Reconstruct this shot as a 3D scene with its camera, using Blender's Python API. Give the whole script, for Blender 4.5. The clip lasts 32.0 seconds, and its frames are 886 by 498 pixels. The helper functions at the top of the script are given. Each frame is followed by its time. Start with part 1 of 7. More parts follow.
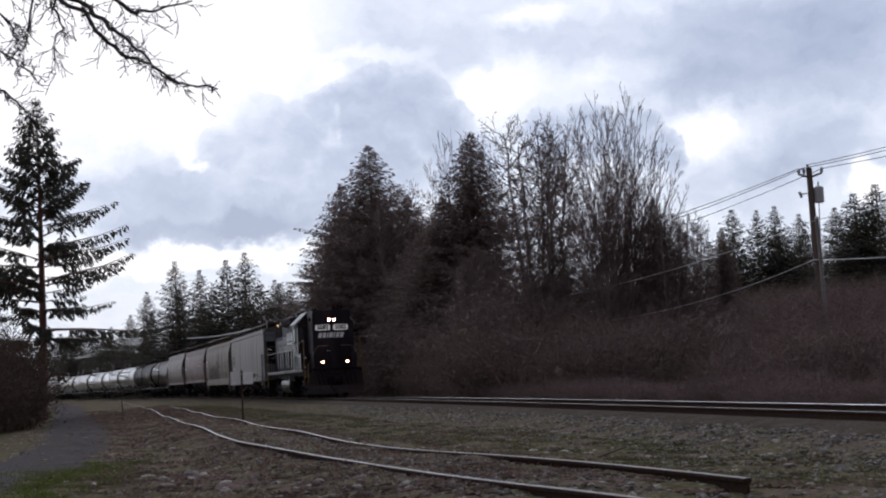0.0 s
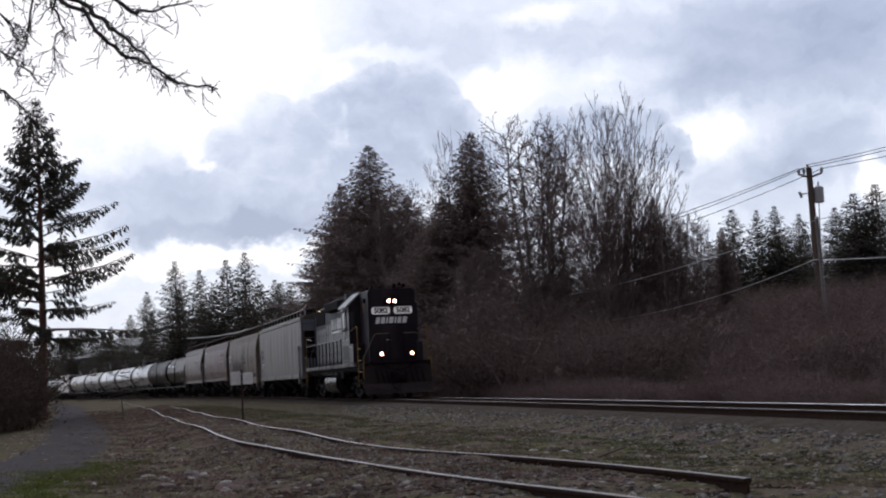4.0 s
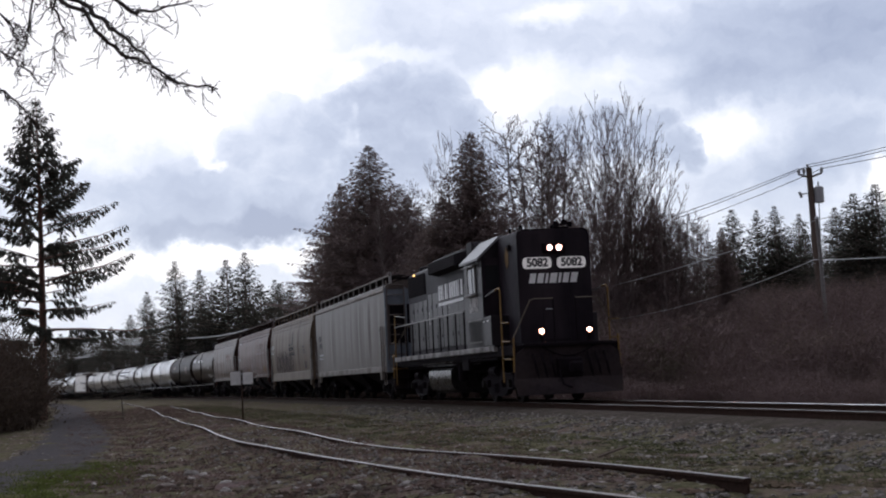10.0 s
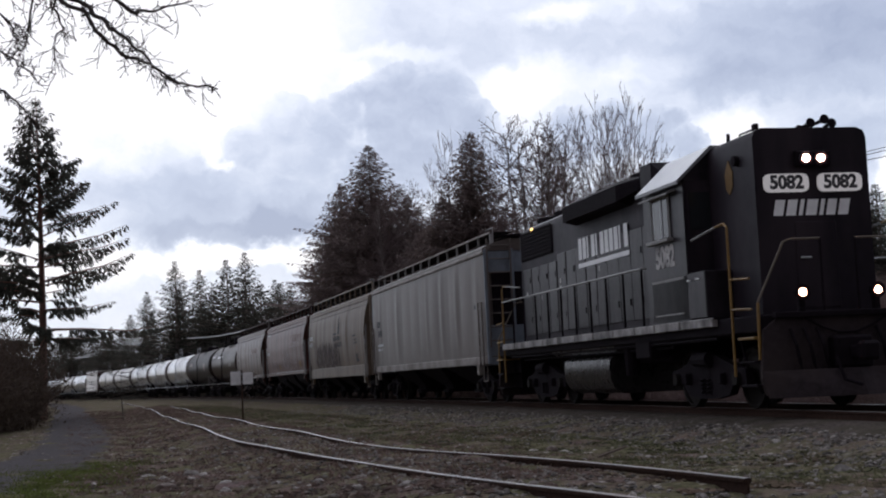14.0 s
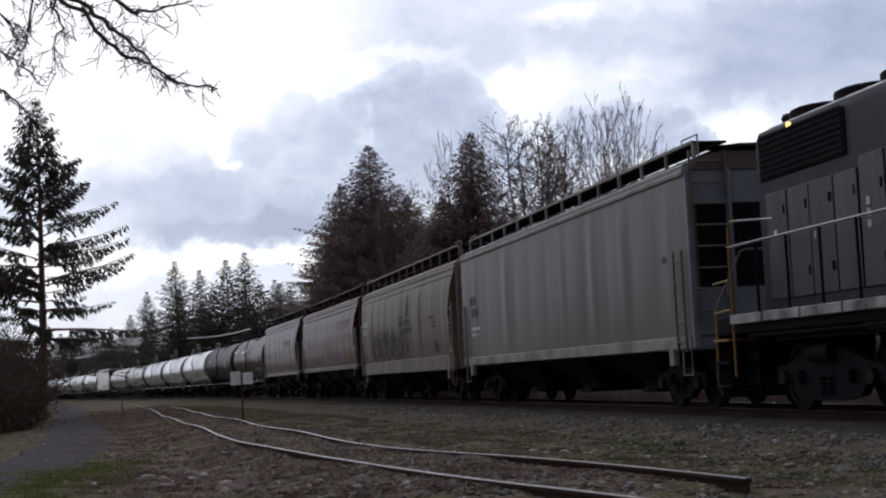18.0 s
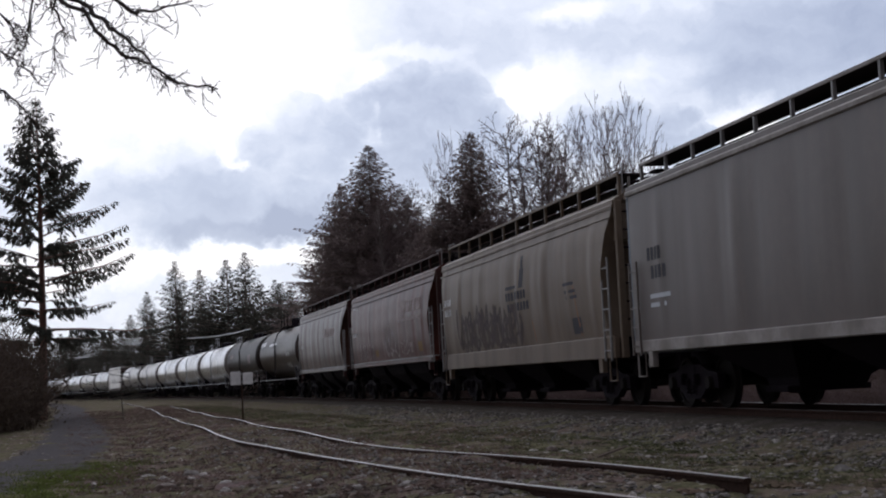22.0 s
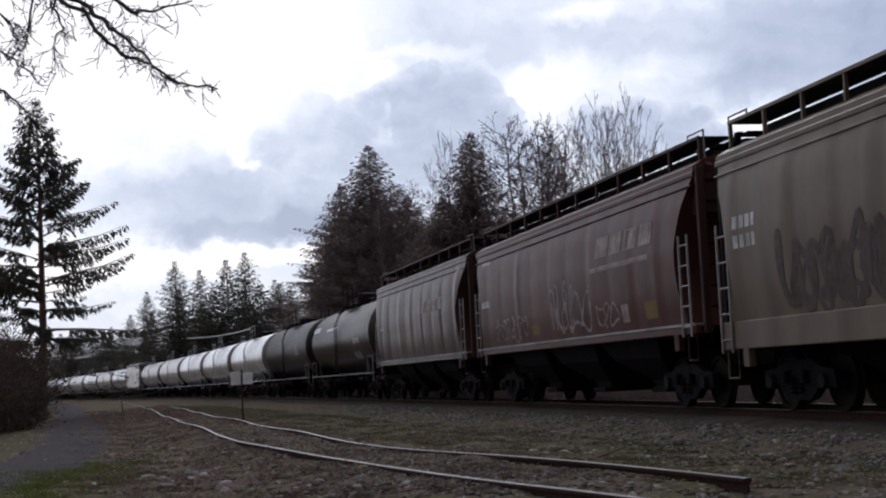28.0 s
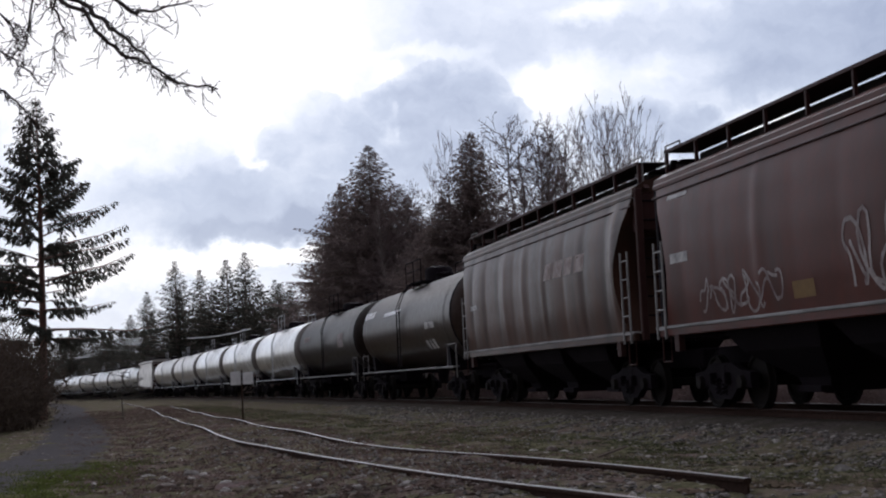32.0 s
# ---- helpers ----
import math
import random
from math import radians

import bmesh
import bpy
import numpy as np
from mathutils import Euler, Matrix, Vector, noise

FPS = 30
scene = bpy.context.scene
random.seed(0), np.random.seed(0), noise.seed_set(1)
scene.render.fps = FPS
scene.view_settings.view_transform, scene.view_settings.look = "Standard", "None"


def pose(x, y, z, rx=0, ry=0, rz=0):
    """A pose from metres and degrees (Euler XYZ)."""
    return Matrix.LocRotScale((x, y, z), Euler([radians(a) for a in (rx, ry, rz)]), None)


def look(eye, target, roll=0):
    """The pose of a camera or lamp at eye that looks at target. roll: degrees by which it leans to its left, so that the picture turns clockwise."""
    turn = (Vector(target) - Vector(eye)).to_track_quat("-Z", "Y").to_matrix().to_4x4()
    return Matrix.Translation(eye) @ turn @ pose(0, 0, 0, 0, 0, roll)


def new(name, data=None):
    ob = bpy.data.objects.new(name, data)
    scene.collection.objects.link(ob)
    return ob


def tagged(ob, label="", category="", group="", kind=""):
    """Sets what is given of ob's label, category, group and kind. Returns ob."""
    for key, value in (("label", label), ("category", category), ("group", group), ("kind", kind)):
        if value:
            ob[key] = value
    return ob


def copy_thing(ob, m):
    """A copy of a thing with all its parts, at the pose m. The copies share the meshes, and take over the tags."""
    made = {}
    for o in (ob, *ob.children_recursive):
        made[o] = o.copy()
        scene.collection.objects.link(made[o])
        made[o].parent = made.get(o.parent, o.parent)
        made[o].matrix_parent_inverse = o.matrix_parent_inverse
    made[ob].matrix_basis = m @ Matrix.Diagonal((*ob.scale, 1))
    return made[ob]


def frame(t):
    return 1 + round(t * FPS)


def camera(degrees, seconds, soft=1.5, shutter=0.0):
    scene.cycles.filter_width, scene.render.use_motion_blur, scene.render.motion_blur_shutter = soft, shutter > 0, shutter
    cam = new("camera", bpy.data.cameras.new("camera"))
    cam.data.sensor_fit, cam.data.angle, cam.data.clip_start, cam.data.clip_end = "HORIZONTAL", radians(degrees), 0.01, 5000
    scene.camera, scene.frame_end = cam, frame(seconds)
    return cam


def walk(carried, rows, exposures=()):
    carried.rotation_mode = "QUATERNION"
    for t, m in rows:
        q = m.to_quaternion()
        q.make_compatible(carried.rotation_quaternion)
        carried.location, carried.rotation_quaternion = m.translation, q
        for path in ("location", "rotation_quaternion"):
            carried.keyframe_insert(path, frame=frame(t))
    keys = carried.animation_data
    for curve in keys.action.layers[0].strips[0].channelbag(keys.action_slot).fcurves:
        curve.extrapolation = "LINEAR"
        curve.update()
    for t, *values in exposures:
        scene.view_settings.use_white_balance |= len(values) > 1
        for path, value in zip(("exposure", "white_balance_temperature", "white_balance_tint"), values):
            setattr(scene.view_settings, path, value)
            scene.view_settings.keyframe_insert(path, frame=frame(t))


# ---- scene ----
EYE = (0.0, -11.103, 0.766)
HEADING, RISE, LEAN = 0.24768, 0.08713, -2.72
AIM = (EYE[0] - 10 * math.cos(HEADING) * math.cos(RISE), EYE[1] + 10 * math.sin(HEADING) * math.cos(RISE), EYE[2] + 10 * math.sin(RISE))
cam = camera(33.65, 32.0, soft=2.05)
walk(cam, [(0.0, look(EYE, AIM, LEAN)), (32.0, look(EYE, AIM, LEAN))], exposures=[(0.0, 0.07, 6350, 15), (32.0, 0.07, 6350, 15)])

# ---------------------------------------------------------------- world and sun
SUN_AZ, SUN_EL = radians(172), radians(38)      # towards -x, a little to the path's side
world = bpy.data.worlds.new("sky")
scene.world = world
world.use_nodes = True
wn = world.node_tree
sky = wn.nodes.new("ShaderNodeTexSky")
sky.sky_type = "NISHITA"
sky.sun_disc = False
sky.sun_elevation = SUN_EL
sky.sun_rotation = radians(90) - SUN_AZ
wn.links.new(sky.outputs[0], wn.nodes["Background"].inputs[0])
wn.nodes["Background"].inputs[1].default_value = 0.06

sun = new("sun", bpy.data.lights.new("sun", "SUN"))
sun.data.energy = 1.2
sun.data.angle = radians(14)
sun.data.color = (1.0, 0.95, 0.88)
sun.matrix_world = look((math.cos(SUN_AZ) * math.cos(SUN_EL) * 50, math.sin(SUN_AZ) * math.cos(SUN_EL) * 50, math.sin(SUN_EL) * 50), (0, 0, 0))


# ---------------------------------------------------------------- material kit
def nodes_of(name):
    m = bpy.data.materials.new(name)
    m.use_nodes = True
    t = m.node_tree
    return m, t, t.nodes["Principled BSDF"], t.nodes, t.links


def noise_node(nd, lk, coord, scale, detail=4.0, rough=0.55, stretch=None):
    n = nd.new("ShaderNodeTexNoise")
    n.inputs["Scale"].default_value = scale
    n.inputs["Detail"].default_value = detail
    n.inputs["Roughness"].default_value = rough
    if stretch:
        mp = nd.new("ShaderNodeMapping")
        mp.inputs["Scale"].default_value = stretch
        lk.new(coord, mp.inputs["Vector"])
        coord = mp.outputs["Vector"]
    lk.new(coord, n.inputs["Vector"])
    return n.outputs["Fac"]


def ramp_node(nd, lk, fac, stops):
    r = nd.new("ShaderNodeValToRGB")
    while len(r.color_ramp.elements) < len(stops):
        r.color_ramp.elements.new(0.5)
    for e, (p, c) in zip(r.color_ramp.elements, stops):
        e.position = p
        e.color = (*c, 1) if len(c) == 3 else c
    lk.new(fac, r.inputs["Fac"])
    return r.outputs["Color"]


def mix_node(nd, lk, fac, a, b, mode="MIX"):
    m = nd.new("ShaderNodeMix")
    m.data_type = "RGBA"
    m.blend_type = mode
    for socket, value in ((m.inputs[0], fac), (m.inputs[6], a), (m.inputs[7], b)):
        if hasattr(value, "is_linked"):
            lk.new(value, socket)
        elif isinstance(value, (int, float)):
            socket.default_value = value
        else:
            socket.default_value = (*value, 1)
    return m.outputs[2]


def surf(name, col, rough=0.7, metal=0.0, vary=0.3, grain=9.0, blotch=0.8, bump=0.15, dirt=None, dirt_amount=0.35, streak=None, rand=0.0, spec=0.5, thin=False):
    """Paint, metal, bark or soil: two scales of tone, a second colour of dirt in patches or streaks, fine relief."""
    m, t, bs, nd, lk = nodes_of(name)
    co = nd.new("ShaderNodeTexCoord").outputs["Object"]
    fine = noise_node(nd, lk, co, grain, 5, 0.65)
    broad = noise_node(nd, lk, co, blotch, 3, 0.5, streak)
    lo = tuple(c * (1 - vary) for c in col)
    hi = tuple(min(1, c * (1 + vary)) for c in col)
    c1 = ramp_node(nd, lk, fine, [(0.3, lo), (0.7, hi)])
    if dirt:
        mask = ramp_node(nd, lk, broad, [(0.42, (0, 0, 0)), (0.68, (dirt_amount,) * 3)])
        c1 = mix_node(nd, lk, mask, c1, dirt)
    else:
        c1 = mix_node(nd, lk, 0.5, c1, ramp_node(nd, lk, broad, [(0.3, lo), (0.7, hi)]))
    if rand:
        info = nd.new("ShaderNodeObjectInfo").outputs["Random"]
        isl = nd.new("ShaderNodeNewGeometry").outputs["Random Per Island"]
        add = nd.new("ShaderNodeMath")
        add.operation = "ADD"
        lk.new(info, add.inputs[0])
        lk.new(isl, add.inputs[1])
        fr = nd.new("ShaderNodeMath")
        fr.operation = "FRACT"
        lk.new(add.outputs[0], fr.inputs[0])
        tone = ramp_node(nd, lk, fr.outputs[0], [(0.0, (1 - rand,) * 3), (1.0, (1.0,) * 3)])
        c1 = mix_node(nd, lk, 1.0, c1, tone, "MULTIPLY")
    lk.new(c1, bs.inputs["Base Color"])
    rr = nd.new("ShaderNodeMapRange")
    rr.inputs["To Min"].default_value = max(0.03, rough - 0.12)
    rr.inputs["To Max"].default_value = min(1.0, rough + 0.12)
    lk.new(fine, rr.inputs["Value"])
    lk.new(rr.outputs[0], bs.inputs["Roughness"])
    bs.inputs["Metallic"].default_value = metal
    bs.inputs["Specular IOR Level"].default_value = spec
    if bump:
        b = nd.new("ShaderNodeBump")
        b.inputs["Strength"].default_value = bump
        b.inputs["Distance"].default_value = 0.03
        lk.new(fine, b.inputs["Height"])
        lk.new(b.outputs[0], bs.inputs["Normal"])
    if thin:
        # light that comes through thin leaves
        tr = nd.new("ShaderNodeBsdfTranslucent")
        lk.new(c1, tr.inputs["Color"])
        mx = nd.new("ShaderNodeMixShader")
        mx.inputs[0].default_value = 0.45
        lk.new(bs.outputs[0], mx.inputs[1])
        lk.new(tr.outputs[0], mx.inputs[2])
        lk.new(mx.outputs[0], nd["Material Output"].inputs["Surface"])
    return m


def lamp_glow(name, col, power):
    m, t, bs, nd, lk = nodes_of(name)
    bs.inputs["Base Color"].default_value = (*col, 1)
    bs.inputs["Emission Color"].default_value = (*col, 1)
    bs.inputs["Emission Strength"].default_value = power
    m.cycles.emission_sampling = "NONE"
    return m


# ---------------------------------------------------------------- mesh kit
class Geo:
    """Vertices and faces of one part, gathered piece by piece."""

    def __init__(self):
        self.v, self.f = [], []

    def add(self, verts, faces):
        n = len(self.v)
        self.v.extend(tuple(p) for p in verts)
        self.f.extend(tuple(i + n for i in fc) for fc in faces)
        return self

    def box(self, x0, x1, y0, y1, z0, z1, b=0.0):
        """A box with chamfered edges of width b."""
        if b <= 0:
            vs = [(x, y, z) for x in (x0, x1) for y in (y0, y1) for z in (z0, z1)]
            return self.add(vs, [(0, 1, 3, 2), (4, 6, 7, 5), (0, 4, 5, 1), (2, 3, 7, 6), (0, 2, 6, 4), (1, 5, 7, 3)])
        b = min(b, (x1 - x0) / 2.01, (y1 - y0) / 2.01, (z1 - z0) / 2.01)
        g = bmesh.new()
        bmesh.ops.create_cube(g, size=1.0)
        for q in g.verts:
            q.co = Vector(((x0 + x1) / 2 + q.co.x * (x1 - x0), (y0 + y1) / 2 + q.co.y * (y1 - y0), (z0 + z1) / 2 + q.co.z * (z1 - z0)))
        bmesh.ops.bevel(g, geom=g.edges[:], offset=b, segments=1, affect="EDGES")
        g.verts.index_update()
        self.add([q.co for q in g.verts], [[q.index for q in fc.verts] for fc in g.faces])
        g.free()
        return self

    def tube(self, pts, r, n=6, caps=True):
        """A round bar along points; r is one radius or one for each point."""
        pts = [Vector(p) for p in pts]
        rs = r if isinstance(r, (list, tuple)) else [r] * len(pts)
        vs, fs = [], []
        for i, p in enumerate(pts):
            d = (pts[min(i + 1, len(pts) - 1)] - pts[max(i - 1, 0)]).normalized()
            u = d.cross(Vector((0, 0, 1)) if abs(d.z) < 0.92 else Vector((1, 0, 0))).normalized()
            w = d.cross(u)
            for k in range(n):
                a = 2 * math.pi * k / n
                vs.append(p + (u * math.cos(a) + w * math.sin(a)) * rs[i])
        for i in range(len(pts) - 1):
            for k in range(n):
                fs.append((i * n + k, i * n + (k + 1) % n, (i + 1) * n + (k + 1) % n, (i + 1) * n + k))
        if caps:
            fs.append(tuple(range(n)))
            fs.append(tuple((len(pts) - 1) * n + k for k in reversed(range(n))))
        return self.add(vs, fs)

    def rings(self, rings, caps=True):
        """A skin over closed rings with the same number of points."""
        n = len(rings[0])
        vs = [p for ring in rings for p in ring]
        fs = [(i * n + k, i * n + (k + 1) % n, (i + 1) * n + (k + 1) % n, (i + 1) * n + k) for i in range(len(rings) - 1) for k in range(n)]
        if caps:
            fs.append(tuple(reversed(range(n))))
            fs.append(tuple((len(rings) - 1) * n + k for k in range(n)))
        return self.add(vs, fs)

    def slab(self, outline, axis, a0, a1):
        """An outline in a plane, drawn out along an axis from a0 to a1."""
        def place(p, a):
            return {"x": (a, p[0], p[1]), "y": (p[0], a, p[1]), "z": (p[0], p[1], a)}[axis]
        return self.rings([[place(p, a0) for p in outline], [place(p, a1) for p in outline]])


def part(name, geo, material, parent=None, label="", smooth=False, at=None):
    me = bpy.data.meshes.new(name)
    if isinstance(geo, Geo):
        me.from_pydata(geo.v, [], geo.f)
        g = bmesh.new()
        g.from_mesh(me)
        if len(g.faces) < 20000:
            bmesh.ops.recalc_face_normals(g, faces=g.faces)
        g.to_mesh(me)
        g.free()
    else:
        geo.to_mesh(me)
        geo.free()
    if smooth:
        me.shade_smooth()
        me.set_sharp_from_angle(angle=radians(35))
    me.materials.append(material)
    ob = new(name, me)
    if parent:
        ob.parent = parent
    if at:
        ob.location = at
    if label:
        tagged(ob, label)
    return ob


def again(ob, at, parent=None, turn=None):
    """The same piece once more at another place, on the same mesh."""
    o = ob.copy()
    scene.collection.objects.link(o)
    if parent:
        o.parent = parent
    o.location = at
    if turn:
        o.rotation_euler = turn
    for c in ob.children:
        again(c, c.location, o)
    return o


def thing(name, label, category, group="", kind="", at=(0, 0, 0)):
    ob = new(name)
    ob.empty_display_size = 0.2
    ob.location = at
    return tagged(ob, label, category, group, kind)


def writing(text, size, material, parent, m, name="number", slant=0.0, thick=0.004, wide=1.0):
    """Letters in the built-in font as a mesh under a thing."""
    cu = bpy.data.curves.new(name, "FONT")
    cu.body, cu.size, cu.extrude, cu.shear = text, size, thick, slant
    cu.align_x, cu.align_y = "CENTER", "CENTER"
    cu.offset = 0.012 * size / 0.3
    tmp = new(name, cu)
    dg = bpy.context.evaluated_depsgraph_get()
    me = bpy.data.meshes.new_from_object(tmp.evaluated_get(dg))
    bpy.data.objects.remove(tmp)
    me.materials.clear()
    me.materials.append(material)
    ob = new(name, me)
    ob.parent = parent
    ob.matrix_basis = m @ Matrix.Diagonal((wide, 1, 1, 1))
    return ob


def smoothstep(a, b, x):
    k = np.clip((np.asarray(x, dtype=float) - a) / (b - a), 0, 1)
    return k * k * (3 - 2 * k)


# ---------------------------------------------------------------- the main line's course
BENDS = [(-520, -0.0008), (-340, -0.00083), (-240, -0.0007), (-180, -0.00074), (-130, -0.00057), (-90, -0.00069), (-60, -0.00054), (-30, -0.00102), (-20, 0.0005), (-10, 0.0), (160, 0.0)]
ARC = np.arange(-520.0, 160.5, 0.5)
_k = np.interp(ARC, [b[0] for b in BENDS], [b[1] for b in BENDS])
_th = np.concatenate([[0], np.cumsum((_k[1:] + _k[:-1]) / 4)])
_i = int(np.argmin(abs(ARC + 20)))
ARC_TURN = _th - _th[_i] + radians(-2.31)
_x = np.concatenate([[0], np.cumsum((np.cos(ARC_TURN[1:]) + np.cos(ARC_TURN[:-1])) / 4)])
_y = np.concatenate([[0], np.cumsum((np.sin(ARC_TURN[1:]) + np.sin(ARC_TURN[:-1])) / 4)])
ARC_X, ARC_Y = _x - _x[_i] - 20.0, _y - _y[_i] + 0.50


def on_line(a, side=0.0, z=0.0):
    """A point of the main line at arc length a, side metres to its left."""
    t = np.interp(a, ARC, ARC_TURN)
    return Vector((np.interp(a, ARC, ARC_X) - math.sin(t) * side, np.interp(a, ARC, ARC_Y) + math.cos(t) * side, z))


def line_side(x, y):
    """How far (x, y) lies to the left of the main line."""
    return (np.asarray(y) - np.interp(x, ARC_X, ARC_Y)) * np.cos(np.interp(x, ARC_X, ARC_TURN))


SIDING = [(-8.0, -6.05), (-12.0, -6.35), (-15.0, -6.65), (-18.5, -7.05), (-22.0, -7.4), (-26.0, -7.55), (-33.0, -7.4), (-45.0, -7.25), (-60.0, -7.1), (-80.0, -6.5), (-108.0, -6.33), (-156.0, -6.26), (-260.0, -6.2)]


def siding_y(x):
    return np.interp(-np.asarray(x, dtype=float), [-p[0] for p in SIDING], [p[1] for p in SIDING])


def ground_z(x, y):
    x, y = np.asarray(x, dtype=float), np.asarray(y, dtype=float)
    s = line_side(np.clip(x, -500, 150), y)
    z = -0.42 + 0.03 * np.sin(x * 0.31 + y * 0.7) + 0.025 * np.sin(x * 0.9 - y * 1.3)
    bed = 1 - smoothstep(1.6, 3.0, abs(s))
    z = z * (1 - bed) - 0.21 * bed
    # soil heaped round the siding's rails
    heap = (1 - smoothstep(1.0, 2.2, abs(y - siding_y(x)))) * smoothstep(8, 15, -x) * (1 - bed)
    z = z * (1 - heap) + heap * (-0.285 + 0.02 * np.sin(x * 1.3))
    # the bank beyond the line, higher towards the camera's end
    z = z + smoothstep(6, 24, s) * (0.8 + 2.4 * smoothstep(-128, -88, x) * smoothstep(3, 14, s - 4))
    # hills far off
    z = z + smoothstep(60, 400, s) * 6
    return z


# ---------------------------------------------------------------- materials
BARK = surf("bark", (0.13, 0.1, 0.085), 0.9, vary=0.45, grain=14, blotch=1.5, bump=0.6)
FIR_BARK = surf("red_fir_bark", (0.145, 0.072, 0.056), 0.9, vary=0.4, grain=10, blotch=1.5, bump=0.6)
BARK_PALE = surf("pale_bark", (0.17, 0.14, 0.13), 0.9, vary=0.4, grain=10, blotch=1.2, bump=0.5)
TWIG = surf("twig_bark", (0.2, 0.152, 0.148), 0.95, vary=0.4, grain=6, blotch=0.7, bump=0.0, rand=0.4, spec=0.1)
NEEDLE = surf("fir_needles", (0.078, 0.079, 0.067), 0.9, vary=0.4, grain=3, blotch=0.35, bump=0.0, dirt=(0.088, 0.073, 0.054), dirt_amount=0.6, rand=0.4, thin=True, spec=0.15)
NEEDLE_BROWN = surf("cedar_sprays", (0.2, 0.152, 0.146), 0.9, vary=0.4, grain=3, blotch=0.3, bump=0.0, dirt=(0.19, 0.142, 0.12), dirt_amount=0.8, rand=0.35, thin=True, spec=0.15)
BRUSH = surf("bramble_stems", (0.235, 0.168, 0.165), 0.95, vary=0.4, grain=3, blotch=0.3, bump=0.0, dirt=(0.215, 0.16, 0.14), dirt_amount=0.7, rand=0.45, spec=0.15)
DRY_LEAF = surf("withered_leaves", (0.19, 0.138, 0.125), 0.95, vary=0.4, grain=4, blotch=0.3, bump=0.0, dirt=(0.16, 0.13, 0.085), dirt_amount=0.7, rand=0.45, thin=True, spec=0.15)
HEDGE_LEAF = surf("dark_hedge_leaves", (0.08, 0.058, 0.046), 0.95, vary=0.35, grain=2, blotch=0.4, bump=0.0, dirt=(0.08, 0.064, 0.042), dirt_amount=0.7, rand=0.35, thin=True, spec=0.0)
HEDGE_TWIG = surf("hedge_twigs", (0.085, 0.062, 0.05), 0.95, vary=0.35, grain=4, blotch=0.4, bump=0.0, rand=0.35, spec=0.1)
GRASS = surf("grass_blades", (0.115, 0.13, 0.062), 0.9, vary=0.4, grain=4, blotch=0.5, bump=0.0, dirt=(0.168, 0.133, 0.090), dirt_amount=0.8, rand=0.5, thin=True, spec=0.0)
MOSS = surf("moss_and_turf", (0.106, 0.101, 0.060), 0.95, vary=0.45, grain=6, blotch=0.6, bump=0.3, dirt=(0.147, 0.103, 0.081), dirt_amount=0.9, rand=0.6, spec=0.0)
EARTH = surf("dead_turf", (0.165, 0.122, 0.104), 0.95, vary=0.45, grain=6, blotch=0.6, bump=0.3, dirt=(0.094, 0.068, 0.062), dirt_amount=0.8, rand=0.6, spec=0.0)
STONE = surf("grey_stone", (0.25, 0.225, 0.205), 0.95, vary=0.35, grain=18, blotch=3, bump=0.5, dirt=(0.13, 0.11, 0.099), dirt_amount=0.6, rand=0.8, spec=0.15)
RUST = surf("rusty_steel", (0.045, 0.026, 0.02), 0.95, vary=0.4, grain=20, blotch=1.2, bump=0.3, dirt=(0.025, 0.018, 0.016), spec=0.06)
RAILTOP = surf("worn_railhead", (0.38, 0.37, 0.36), 0.3, metal=1.0, vary=0.15, grain=25, blotch=0.6, bump=0.03)
RAILTOP_DULL = surf("dull_railhead", (0.1, 0.092, 0.09), 0.5, metal=0.5, vary=0.25, grain=25, blotch=0.8, bump=0.08, dirt=(0.16, 0.12, 0.1), dirt_amount=0.6, spec=0.25)
TIE_WOOD = surf("creosoted_tie", (0.07, 0.055, 0.045), 0.9, vary=0.4, grain=12, blotch=2, bump=0.5, rand=0.4)
POLE_WOOD = surf("weathered_pole", (0.11, 0.08, 0.065), 0.9, vary=0.35, grain=9, blotch=1.2, bump=0.4, streak=(4, 4, 0.3))
POLE_GREY = surf("grey_pole", (0.2, 0.19, 0.185), 0.8, vary=0.25, grain=9, blotch=1.2, bump=0.3)
GALV = surf("galvanised_steel", (0.42, 0.43, 0.45), 0.5, metal=0.4, vary=0.15, grain=6, blotch=1.0, bump=0.05)
CABLE = surf("cable", (0.38, 0.38, 0.38), 0.7, vary=0.1, bump=0.0)
# far wires: the light they catch is painted in as pale grey
CABLE_LIT = surf("light_catching_cable", (0.55, 0.56, 0.55), 0.6, vary=0.1, bump=0.0)
CABLE_DARK = surf("dark_cable", (0.06, 0.06, 0.065), 0.6, vary=0.1, bump=0.0)


